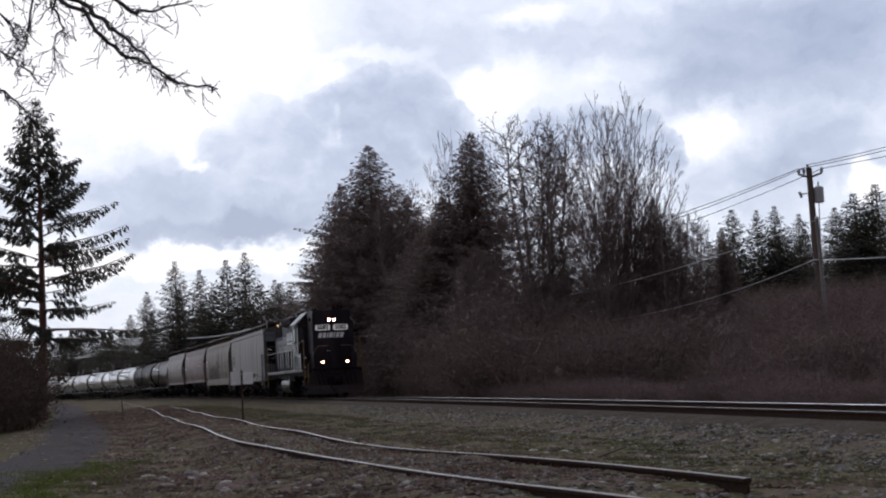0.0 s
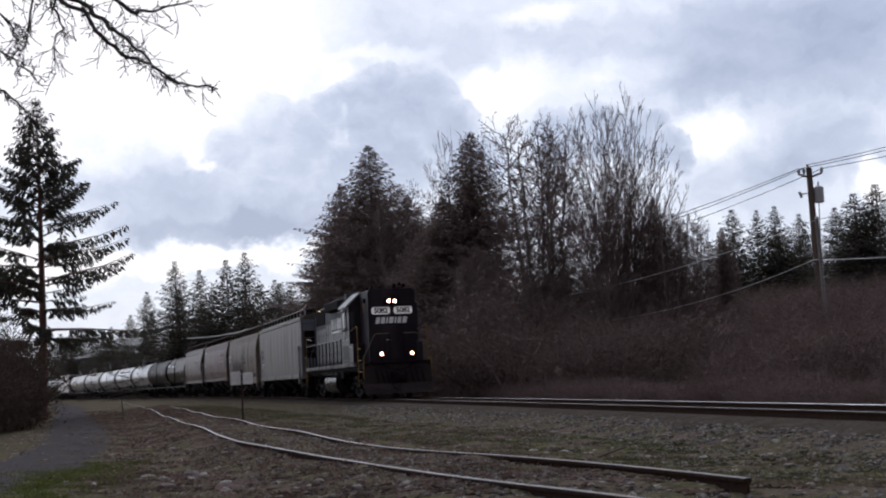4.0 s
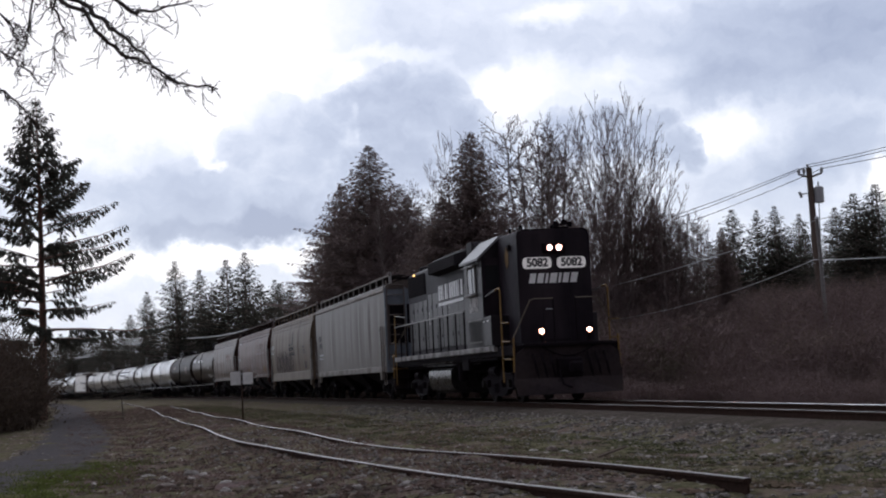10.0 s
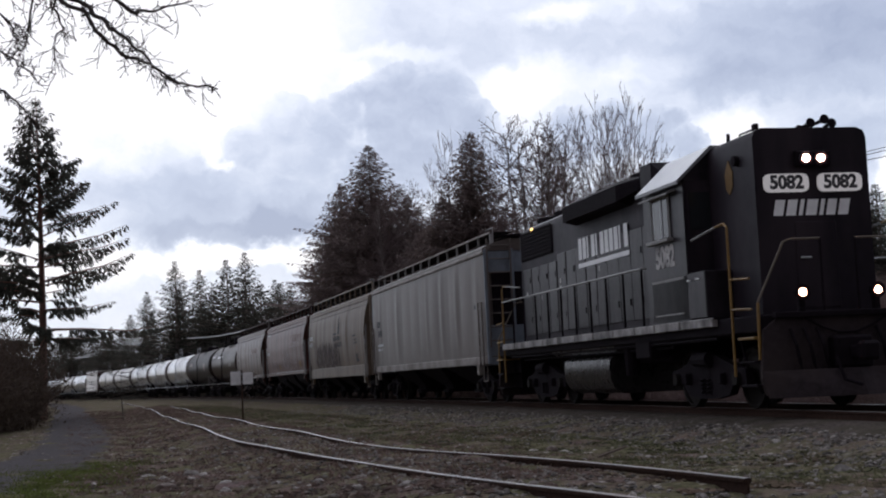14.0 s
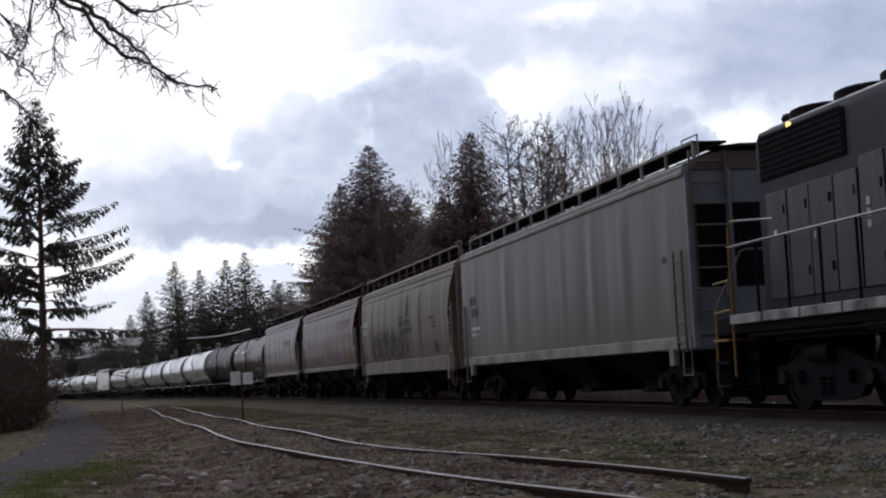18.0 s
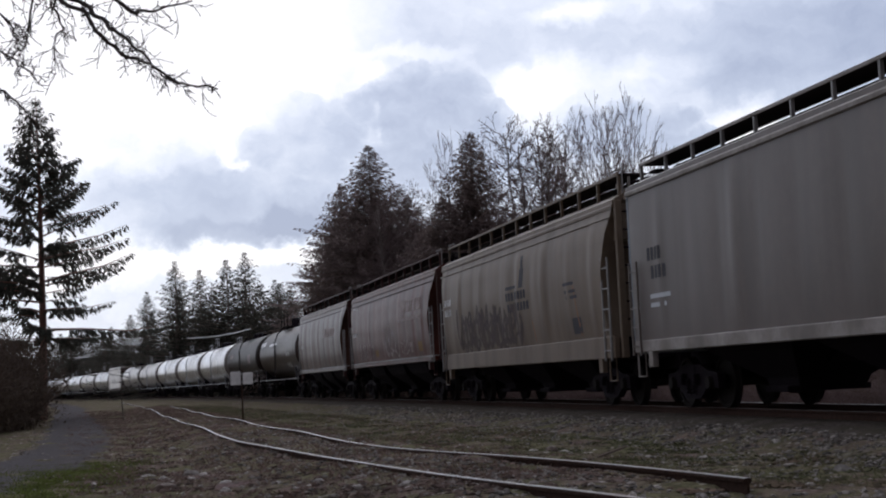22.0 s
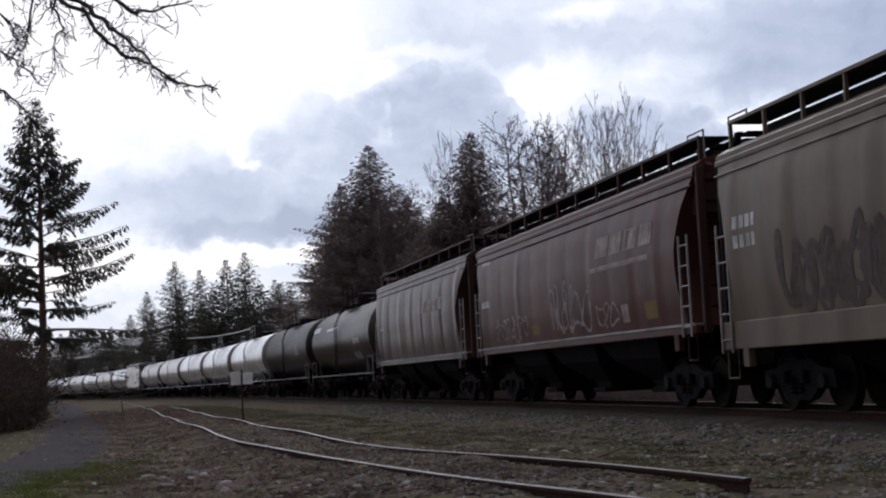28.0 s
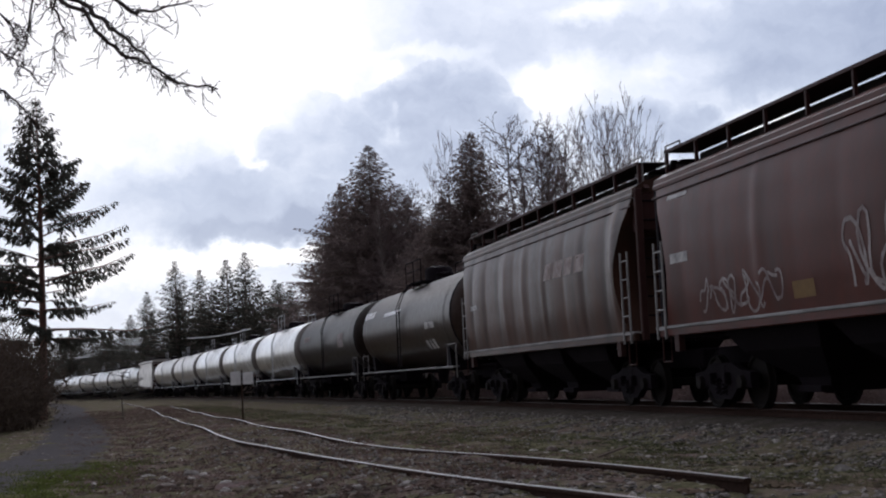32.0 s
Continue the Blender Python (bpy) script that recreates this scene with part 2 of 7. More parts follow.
def soil(name, path=False):
    m, t, bs, nd, lk = nodes_of(name)
    co = nd.new("ShaderNodeTexCoord").outputs["Object"]
    fine = noise_node(nd, lk, co, 9, 6, 0.7)
    mid = noise_node(nd, lk, co, 1.4, 5, 0.65)
    broad = noise_node(nd, lk, co, 0.16, 4, 0.6)
    vor = nd.new("ShaderNodeTexVoronoi")
    vor.inputs["Scale"].default_value = 11 if not path else 20
    lk.new(co, vor.inputs["Vector"])
    if path:
        base = ramp_node(nd, lk, fine, [(0.25, (0.05, 0.045, 0.047)), (0.75, (0.118, 0.108, 0.11))])
        base = mix_node(nd, lk, ramp_node(nd, lk, mid, [(0.5, (0, 0, 0)), (0.75, (0.6, 0.6, 0.6))]), base, (0.075, 0.066, 0.05))
    else:
        earth = ramp_node(nd, lk, fine, [(0.25, (0.047, 0.034, 0.031)), (0.75, (0.180, 0.130, 0.125))])
        straw = ramp_node(nd, lk, fine, [(0.25, (0.061, 0.040, 0.037)), (0.75, (0.2, 0.15, 0.128))])
        moss = ramp_node(nd, lk, fine, [(0.25, (0.043, 0.042, 0.024)), (0.75, (0.154, 0.144, 0.082))])
        gravel = ramp_node(nd, lk, vor.outputs["Color"], [(0.0, (0.05, 0.044, 0.044)), (0.7, (0.15, 0.135, 0.138)), (1.0, (0.3, 0.28, 0.300))])
        base = mix_node(nd, lk, ramp_node(nd, lk, broad, [(0.42, (0, 0, 0)), (0.56, (1, 1, 1.200))]), earth, straw)
        base = mix_node(nd, lk, ramp_node(nd, lk, mid, [(0.36, (0, 0, 0)), (0.56, (0.9,) * 3)]), base, moss)
        patch = noise_node(nd, lk, co, 0.55, 6, 0.75)
        base = mix_node(nd, lk, ramp_node(nd, lk, patch, [(0.58, (0, 0, 0)), (0.7, (0.6,) * 3)]), base, gravel)
        # single pale pebbles and dark crumbs of earth
        dots = nd.new("ShaderNodeTexVoronoi")
        dots.inputs["Scale"].default_value = 7.5
        lk.new(co, dots.inputs["Vector"])
        sep = nd.new("ShaderNodeSeparateColor")
        lk.new(dots.outputs["Color"], sep.inputs[0])
        near = ramp_node(nd, lk, dots.outputs["Distance"], [(0.22, (1, 1, 1)), (0.42, (0, 0, 0))])
        pale = mix_node(nd, lk, 1.0, ramp_node(nd, lk, sep.outputs[0], [(0.84, (0, 0, 0)), (0.9, (0.8,) * 3)]), near, "MULTIPLY")
        base = mix_node(nd, lk, pale, base, (0.36, 0.33, 0.315))
        dark = mix_node(nd, lk, 1.0, ramp_node(nd, lk, sep.outputs[1], [(0.7, (0, 0, 0)), (0.8, (0.85,) * 3)]), near, "MULTIPLY")
        base = mix_node(nd, lk, dark, base, (0.022, 0.017, 0.014))
    lk.new(base, bs.inputs["Base Color"])
    bs.inputs["Roughness"].default_value = 0.95
    bs.inputs["Specular IOR Level"].default_value = 0.0
    b = nd.new("ShaderNodeBump")
    b.inputs["Strength"].default_value = 0.9
    b.inputs["Distance"].default_value = 0.06
    lk.new(mix_node(nd, lk, 0.5, fine, vor.outputs["Distance"]), b.inputs["Height"])
    lk.new(b.outputs[0], bs.inputs["Normal"])
    return m


SOIL = soil("turf_and_gravel")
PATH = soil("packed_gravel", True)
BALLAST = surf("ballast", (0.082, 0.068, 0.06), 0.95, vary=0.6, grain=14, blotch=2.0, bump=1.0, dirt=(0.055, 0.05, 0.035), dirt_amount=0.8, spec=0.0)


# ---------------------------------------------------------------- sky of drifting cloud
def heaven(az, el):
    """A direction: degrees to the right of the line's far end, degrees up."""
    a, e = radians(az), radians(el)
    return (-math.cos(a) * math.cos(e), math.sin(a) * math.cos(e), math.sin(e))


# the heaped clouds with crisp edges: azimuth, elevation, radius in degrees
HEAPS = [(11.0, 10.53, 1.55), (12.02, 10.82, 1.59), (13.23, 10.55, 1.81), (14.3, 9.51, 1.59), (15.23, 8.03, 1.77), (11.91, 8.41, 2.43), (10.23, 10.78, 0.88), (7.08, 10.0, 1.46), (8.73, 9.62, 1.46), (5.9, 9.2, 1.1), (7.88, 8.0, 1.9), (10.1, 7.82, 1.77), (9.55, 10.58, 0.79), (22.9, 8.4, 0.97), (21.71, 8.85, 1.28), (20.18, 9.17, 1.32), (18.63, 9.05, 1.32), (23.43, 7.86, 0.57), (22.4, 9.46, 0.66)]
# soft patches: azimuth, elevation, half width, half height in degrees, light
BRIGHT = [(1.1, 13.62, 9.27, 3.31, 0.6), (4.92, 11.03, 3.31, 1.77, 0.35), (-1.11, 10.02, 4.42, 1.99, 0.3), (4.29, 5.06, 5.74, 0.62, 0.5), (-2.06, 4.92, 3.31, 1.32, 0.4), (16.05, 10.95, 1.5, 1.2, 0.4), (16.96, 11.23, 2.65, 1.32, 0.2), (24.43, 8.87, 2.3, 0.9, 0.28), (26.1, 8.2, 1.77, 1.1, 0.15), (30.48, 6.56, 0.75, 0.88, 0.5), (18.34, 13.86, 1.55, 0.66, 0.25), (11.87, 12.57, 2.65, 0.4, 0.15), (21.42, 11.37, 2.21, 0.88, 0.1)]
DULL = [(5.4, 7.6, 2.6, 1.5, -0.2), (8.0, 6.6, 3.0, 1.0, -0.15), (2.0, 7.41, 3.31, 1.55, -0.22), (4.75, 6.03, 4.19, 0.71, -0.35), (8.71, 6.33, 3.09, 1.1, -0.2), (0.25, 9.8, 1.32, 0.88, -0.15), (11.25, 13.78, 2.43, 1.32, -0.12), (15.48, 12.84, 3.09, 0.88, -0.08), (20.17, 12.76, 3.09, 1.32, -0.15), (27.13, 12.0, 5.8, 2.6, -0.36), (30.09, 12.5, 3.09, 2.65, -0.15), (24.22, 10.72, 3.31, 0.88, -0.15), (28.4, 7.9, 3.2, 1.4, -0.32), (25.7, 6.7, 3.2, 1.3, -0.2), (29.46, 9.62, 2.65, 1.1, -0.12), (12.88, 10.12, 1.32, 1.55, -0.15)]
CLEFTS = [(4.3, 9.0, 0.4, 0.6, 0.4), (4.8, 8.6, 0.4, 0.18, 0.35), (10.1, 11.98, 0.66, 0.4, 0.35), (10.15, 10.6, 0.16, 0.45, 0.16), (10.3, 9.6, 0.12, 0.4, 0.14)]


def cloud_shader():
    m, t, bs, nd, lk = nodes_of("cloud_layer")
    nd.remove(bs)

    def math_node(op, a, b=None, c=None):
        n = nd.new("ShaderNodeMath")
        n.operation = op
        for s, val in zip(n.inputs, (a, b, c)):
            if val is None:
                continue
            if hasattr(val, "is_linked"):
                lk.new(val, s)
            else:
                s.default_value = val
        return n.outputs[0]

    def range_node(val, lo, hi, out_lo, out_hi):
        n = nd.new("ShaderNodeMapRange")
        n.interpolation_type = "SMOOTHSTEP"
        lk.new(val, n.inputs["Value"])
        for key, v in (("From Min", lo), ("From Max", hi), ("To Min", out_lo), ("To Max", out_hi)):
            n.inputs[key].default_value = v
        return n.outputs[0]

    def vec_node(op, a, b=None, c=None):
        n = nd.new("ShaderNodeVectorMath")
        n.operation = op
        for s, val in zip(n.inputs, (a, b, c)):
            if val is None:
                continue
            if hasattr(val, "is_linked"):
                lk.new(val, s)
            else:
                s.default_value = val
        return n.outputs["Value"] if op in ("DISTANCE", "LENGTH", "DOT_PRODUCT") else n.outputs["Vector"]

    co = nd.new("ShaderNodeTexCoord").outputs["Object"]
    way = vec_node("NORMALIZE", co)
    sep = nd.new("ShaderNodeSeparateXYZ")
    lk.new(way, sep.inputs[0])
    az = math_node("MULTIPLY", math_node("ARCTAN2", sep.outputs[1], math_node("MULTIPLY", sep.outputs[0], -1.0)), 57.2958)
    el = math_node("MULTIPLY", math_node("ARCSINE", sep.outputs[2]), 57.2958)
    flat = nd.new("ShaderNodeCombineXYZ")
    lk.new(az, flat.inputs[0])
    lk.new(el, flat.inputs[1])
    flat = flat.outputs[0]

    def bent(scale, detail, rough, amount):
        nz = nd.new("ShaderNodeTexNoise")
        nz.inputs["Scale"].default_value = scale
        nz.inputs["Detail"].default_value = detail
        nz.inputs["Roughness"].default_value = rough
        lk.new(flat, nz.inputs["Vector"])
        return vec_node("MULTIPLY_ADD", vec_node("SUBTRACT", nz.outputs["Color"], (0.5, 0.5, 0.5)), (amount, amount, 0.0), flat)

    soft_at = bent(0.55, 5, 0.6, 2.2)
    heap_at = bent(1.3, 7, 0.6, 0.85)
    # a layer of soft patches
    total = None
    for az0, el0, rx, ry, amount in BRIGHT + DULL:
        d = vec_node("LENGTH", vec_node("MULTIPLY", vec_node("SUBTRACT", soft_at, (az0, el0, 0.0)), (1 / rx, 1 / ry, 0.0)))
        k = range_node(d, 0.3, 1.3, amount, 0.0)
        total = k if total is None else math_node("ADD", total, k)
    puff = noise_node(nd, lk, soft_at, 0.17, 6, 0.55, (1, 1.6, 1))
    wisp = noise_node(nd, lk, soft_at, 0.7, 6, 0.6, (1, 1.7, 1))
    total = math_node("ADD", total, math_node("MULTIPLY_ADD", puff, 0.42, 0.42))
    total = math_node("ADD", total, math_node("MULTIPLY_ADD", wisp, 0.3, -0.15))
    # heaps in front of it: bright at their rims, grey within
    mass = None
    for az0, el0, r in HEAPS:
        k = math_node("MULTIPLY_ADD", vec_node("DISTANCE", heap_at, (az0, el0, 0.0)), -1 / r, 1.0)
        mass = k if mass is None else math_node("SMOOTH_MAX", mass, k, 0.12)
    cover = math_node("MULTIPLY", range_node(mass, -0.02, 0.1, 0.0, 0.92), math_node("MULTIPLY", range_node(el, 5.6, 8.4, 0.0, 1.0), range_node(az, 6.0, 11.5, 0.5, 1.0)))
    within = math_node("ADD", range_node(mass, 0.0, 0.6, 0.52, 0.24), math_node("MULTIPLY_ADD", wisp, 0.5, -0.25))
    total = math_node("ADD", math_node("MULTIPLY", total, math_node("SUBTRACT", 1.0, cover)), math_node("MULTIPLY", within, cover))
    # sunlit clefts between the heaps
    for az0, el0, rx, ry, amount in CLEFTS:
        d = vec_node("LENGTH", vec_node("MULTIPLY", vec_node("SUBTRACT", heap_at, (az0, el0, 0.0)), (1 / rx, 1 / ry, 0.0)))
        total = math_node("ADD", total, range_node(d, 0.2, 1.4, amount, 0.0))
    # the cloud is thin and bright round the sun, thick and grey away from it
    dot = vec_node("DOT_PRODUCT", way, (math.cos(SUN_AZ) * math.cos(SUN_EL), math.sin(SUN_AZ) * math.cos(SUN_EL), math.sin(SUN_EL)))
    glow = range_node(dot, -0.35, 0.88, CLOUD_REAR, 1.0)
    col = ramp_node(nd, lk, total, [(0.1, (0.345, 0.405, 0.53)), (0.38, (0.505, 0.575, 0.692)), (0.66, (0.75, 0.81, 0.89)), (0.92, (1.0, 1.0, 1.0))])
    em = nd.new("ShaderNodeEmission")
    # added mauve tint on the unseen sky opposite the sun, warming shaded sides
    col = mix_node(nd, lk, range_node(dot, -0.35, 0.8, 1.0, 0.0), col, mix_node(nd, lk, 1.0, col, (1.0, 0.88, 0.86), "MULTIPLY"))
    lk.new(col, em.inputs["Color"])
    # the veiled sun itself, high over the line
    veil = range_node(dot, math.cos(radians(17)), math.cos(radians(3)), 0.0, CLOUD_SUN)
    lk.new(math_node("ADD", math_node("MULTIPLY", glow, CLOUD_LIGHT), veil), em.inputs["Strength"])
    tr = nd.new("ShaderNodeBsdfTransparent")
    mx = nd.new("ShaderNodeMixShader")
    mx.inputs[0].default_value = 0.85
    lk.new(tr.outputs[0], mx.inputs[1])
    lk.new(em.outputs[0], mx.inputs[2])
    lk.new(mx.outputs[0], nd["Material Output"].inputs["Surface"])
    m.cycles.emission_sampling = "NONE"
    return m


CLOUD_REAR, CLOUD_LIGHT, CLOUD_SUN = 0.245, 1.14, 6.0
g = bmesh.new()
bmesh.ops.create_uvsphere(g, u_segments=48, v_segments=24, radius=2200)
bmesh.ops.reverse_faces(g, faces=g.faces)
cloud_dome = part("backdrop_clouds", g, cloud_shader(), at=EYE)
tagged(cloud_dome, "broken grey and white rain clouds drifting over a pale sky", "sky", kind="structure")


# ---------------------------------------------------------------- ground
def sheet(name, xs, ys, height, material, label, category, lift=0.0):
    X, Y = np.meshgrid(xs, ys, indexing="ij")
    Z = height(X, Y) + lift
    n, k = X.shape
    vs = np.stack([X.ravel(), Y.ravel(), Z.ravel()], -1)
    idx = np.arange(n * k).reshape(n, k)
    fs = np.stack([idx[:-1, :-1].ravel(), idx[1:, :-1].ravel(), idx[1:, 1:].ravel(), idx[:-1, 1:].ravel()], -1)
    me = bpy.data.meshes.new(name)
    me.from_pydata(vs.tolist(), [], fs.tolist())
    me.shade_smooth()
    me.materials.append(material)
    return tagged(new(name, me), label, category, kind="structure")


rng = np.random.default_rng(5)
XS = np.unique(np.concatenate([np.array([-2500, -1500, -900, -650, -520]), np.arange(-450, -110, 8.0), np.arange(-110, -60, 2.0), np.arange(-60, 4, 0.4), np.array([4, 8, 15, 30, 60, 120, 250, 600, 1500])]))
YS = np.unique(np.concatenate([np.array([-2500, -1200, -600, -300, -150, -80, -50, -35, -26, -20, -17]), np.arange(-15, 6, 0.4), np.arange(6, 30, 1.5), np.array([32, 38, 46, 60, 80, 110, 160, 260, 400, 700, 1300, 2500])]))
_bumps = rng.normal(0, 1, (len(XS), len(YS)))


def lumpy(x, y):
    near = smoothstep(-70, -40, x) * smoothstep(-20, -14, y) * (1 - smoothstep(4, 8, y))
    bed = 1 - smoothstep(1.4, 2.4, abs(line_side(np.clip(x, -500, 150), y)))
    return ground_z(x, y) + _bumps * 0.022 * near * (1 - bed)


ground = sheet("ground", XS, YS, lumpy, SOIL, "rough trackside ground of moss, dead grass and gravel", "ground")


def strip(name, stations, material, label, category, lift, n=5):
    """A flat strip laid on the ground: centre x, centre y, width at each station."""
    g = Geo()
    rows = []
    st = np.array(stations)
    xs = np.linspace(st[0, 0], st[-1, 0], 120)
    o = np.argsort(st[:, 0])
    cy, w = np.interp(xs, st[o, 0], st[o, 1]), np.interp(xs, st[o, 0], st[o, 2])
    for x, y, ww in zip(xs, cy, w):
        edge = 0.22 * math.sin(x * 1.7) + 0.15 * math.sin(x * 3.9 + 1)
        rows.append([(x, y + (k / (n - 1) - 0.5) * (ww + edge), 0) for k in range(n)])
    vs = [(p[0], p[1], float(ground_z(p[0], p[1])) + (lift if 0 < i < n - 1 else -0.03)) for r in rows for i, p in enumerate(r)]
    fs = [(i * n + k, i * n + k + 1, (i + 1) * n + k + 1, (i + 1) * n + k) for i in range(len(rows) - 1) for k in range(n - 1)]
    g.add(vs, fs)
    return tagged(part(name, g, material, smooth=True), label, category, kind="structure")


strip("pavement_gravel_path", [(-17, -13.4, 2.0), (-22, -12.5, 2.3), (-26, -11.8, 2.6), (-32, -11.25, 2.6), (-44, -11.1, 2.6), (-60, -11.2, 2.7), (-90, -11.5, 2.6), (-150, -12.0, 2.8), (-230, -15.5, 3.0)], PATH, "grey packed gravel path beside the railway", "path", 0.03)


# ---------------------------------------------------------------- tracks
RAIL_FORM = [(-0.07, -0.172), (0.07, -0.172), (0.07, -0.16), (0.012, -0.14), (0.011, -0.045), (0.036, -0.036), (0.037, -0.006), (-0.037, -0.006), (-0.036, -0.036), (-0.011, -0.045), (-0.012, -0.14), (-0.07, -0.16)]
TOP_FORM = [(-0.036, -0.006), (0.036, -0.006), (0.03, 0.0), (-0.03, 0.0)]


def rail_along(points, form):
    rings = []
    for i, p in enumerate(points):
        d = (points[min(i + 1, len(points) - 1)] - points[max(i - 1, 0)])
        d.z = 0
        d.normalize()
        s = Vector((-d.y, d.x, 0))
        rings.append([tuple(p + s * q[0] + Vector((0, 0, q[1]))) for q in form])
    return Geo().rings(rings)


def rail(parent, points, top):
    r = part("rail", rail_along(points, RAIL_FORM), RUST, parent)
    part("running_surface", rail_along(points, TOP_FORM), top, r, "polished steel top of the rail")
    return r


main_track = thing("railway_track", "main line of rusty rails on dark ties in ballast", "railway track", kind="structure")
arcs = np.concatenate([np.arange(-500, -120, 6.0), np.arange(-120, 61, 2.0)])
for side in (-0.7535, 0.7535):
    # near railhead set dull, so that the glint stays on the far rail
    rail(main_track, [on_line(a, side) for a in arcs], RAILTOP if side > 0 else RAILTOP_DULL)
bed = Geo()
bed_rows = []
for a in np.concatenate([np.arange(-500, -120, 6.0), np.arange(-120, 61, 1.0)]):
    bed_rows.append([tuple(on_line(a, s, z)) for s, z in ((-2.9, -0.52), (-1.75, -0.2 + 0.02 * math.sin(a * 2.1)), (-1.2, -0.13), (1.2, -0.13), (1.75, -0.2), (2.9, -0.52))])
vs = [p for r in bed_rows for p in r]
bed.add(vs, [(i * 6 + k, i * 6 + k + 1, (i + 1) * 6 + k + 1, (i + 1) * 6 + k) for i in range(len(bed_rows) - 1) for k in range(5)])
part("ballast_bed", bed, BALLAST, main_track, "grey-brown stone ballast")
tie = None
for i, a in enumerate(np.arange(-115, -14, 0.56)):
    p, t = on_line(a, rng.normal(0, 0.03), -0.172 - 0.02), float(np.interp(a, ARC, ARC_TURN))
    if tie is None:
        tie = part("tie", Geo().box(-0.115, 0.115, -1.3, 1.3, -0.1, 0.02, 0.012), TIE_WOOD, main_track, at=p)
        tie.rotation_euler = (0, 0, t)
    else:
        again(tie, p, main_track, (0, 0, t + rng.normal(0, 0.01)))

siding = thing("siding_track", "abandoned siding with worn rusty rails sunk in grass", "railway track", kind="structure")
SZ = -0.22


def smooth_siding(x):
    return float(np.mean([siding_y(x + k) for k in np.linspace(-3, 3, 13)]))


def siding_rail_points(x0, x1, side):
    out = []
    for x in np.arange(x0, x1, -0.8 if x1 < x0 else 0.8):
        d = smooth_siding(x + 0.5) - smooth_siding(x - 0.5)
        wob = 0.018 * math.sin(x * 0.4 + side) + 0.01 * math.sin(x * 1.0)
        out.append(Vector((x - d * side, smooth_siding(x) + side + wob, SZ + 0.02 * math.sin(x * 0.42 + side * 2))))
    return out


rail(siding, siding_rail_points(-11.6, -92, 0.7535), RAILTOP_DULL)
rail(siding, siding_rail_points(-10.4, -150, -0.7535), RAILTOP_DULL)
sleeper = None
for x in np.arange(-10.6, -16, -0.62):
    at = (x, smooth_siding(x) + rng.normal(0, 0.08), SZ - 0.23 + rng.normal(0, 0.012))
    turn = (rng.normal(0, 0.015), rng.normal(0, 0.01), math.atan(smooth_siding(x + 0.5) - smooth_siding(x - 0.5)) + rng.normal(0, 0.03))
    if sleeper is None:
        sleeper = part("tie", Geo().box(-0.11, 0.11, -1.25, 1.25, -0.1, 0.03, 0.02), TIE_WOOD, siding, at=at)
    else:
        again(sleeper, at, siding, turn)


# ---------------------------------------------------------------- plants
def mesh_from(name, v, f, material, parent=None):
    me = bpy.data.meshes.new(name)
    me.from_pydata(v, [], f)
    me.materials.append(material)
    ob = new(name, me)
    if parent:
        ob.parent = parent
    return ob


def spray(v, f, o, d, side, ll, ww):
    """One flat pointed spray of needles."""
    n0 = len(v)
    m = o + d * ll * 0.4
    v.extend([tuple(o), tuple(m + side * ww), tuple(o + d * ll), tuple(m - side * ww)])
    f.append((n0, n0 + 1, n0 + 2, n0 + 3))


def sprays(tw, rnd, hang):
    """Small pointed sprays of needles along twigs: place, bearing, length, count and spray length of each."""
    n = tw[:, 5].astype(int)
    down = -hang * rnd.uniform(0.2, 1.3, len(tw))
    d = np.stack([np.cos(tw[:, 3]), np.sin(tw[:, 3]), down], -1)
    d /= np.linalg.norm(d, axis=1)[:, None]
    at = np.repeat(np.arange(len(tw)), n)
    k = np.arange(len(at)) - np.repeat(np.cumsum(n) - n, n)
    q = (k + 0.3) / n[at]
    d = d[at]
    o = tw[at, :3] + d * (tw[at, 4] * q)[:, None] + rnd.normal(0, 0.025, (len(at), 3))
    turn = rnd.choice((-1, 1), len(at)) * rnd.uniform(0.1, 0.8, len(at))
    c, si = np.cos(turn), np.sin(turn)
    e = np.stack([d[:, 0] * c - d[:, 1] * si, d[:, 0] * si + d[:, 1] * c, d[:, 2] - hang * rnd.uniform(-0.25, 0.7, len(at))], -1)
    e /= np.linalg.norm(e, axis=1)[:, None]
    sd = np.cross(e, rnd.normal(0, 1, (len(at), 3)))
    sd /= np.linalg.norm(sd, axis=1)[:, None] + 1e-6
    ll = (tw[at, 6] * rnd.uniform(0.7, 1.5, len(at)))[:, None]
    m = o + e * ll * 0.4
    v = np.stack([o, m + sd * ll * 0.17, o + e * ll, m - sd * ll * 0.17], 1).reshape(-1, 3)
    return v.tolist(), np.arange(len(v)).reshape(-1, 4).tolist()


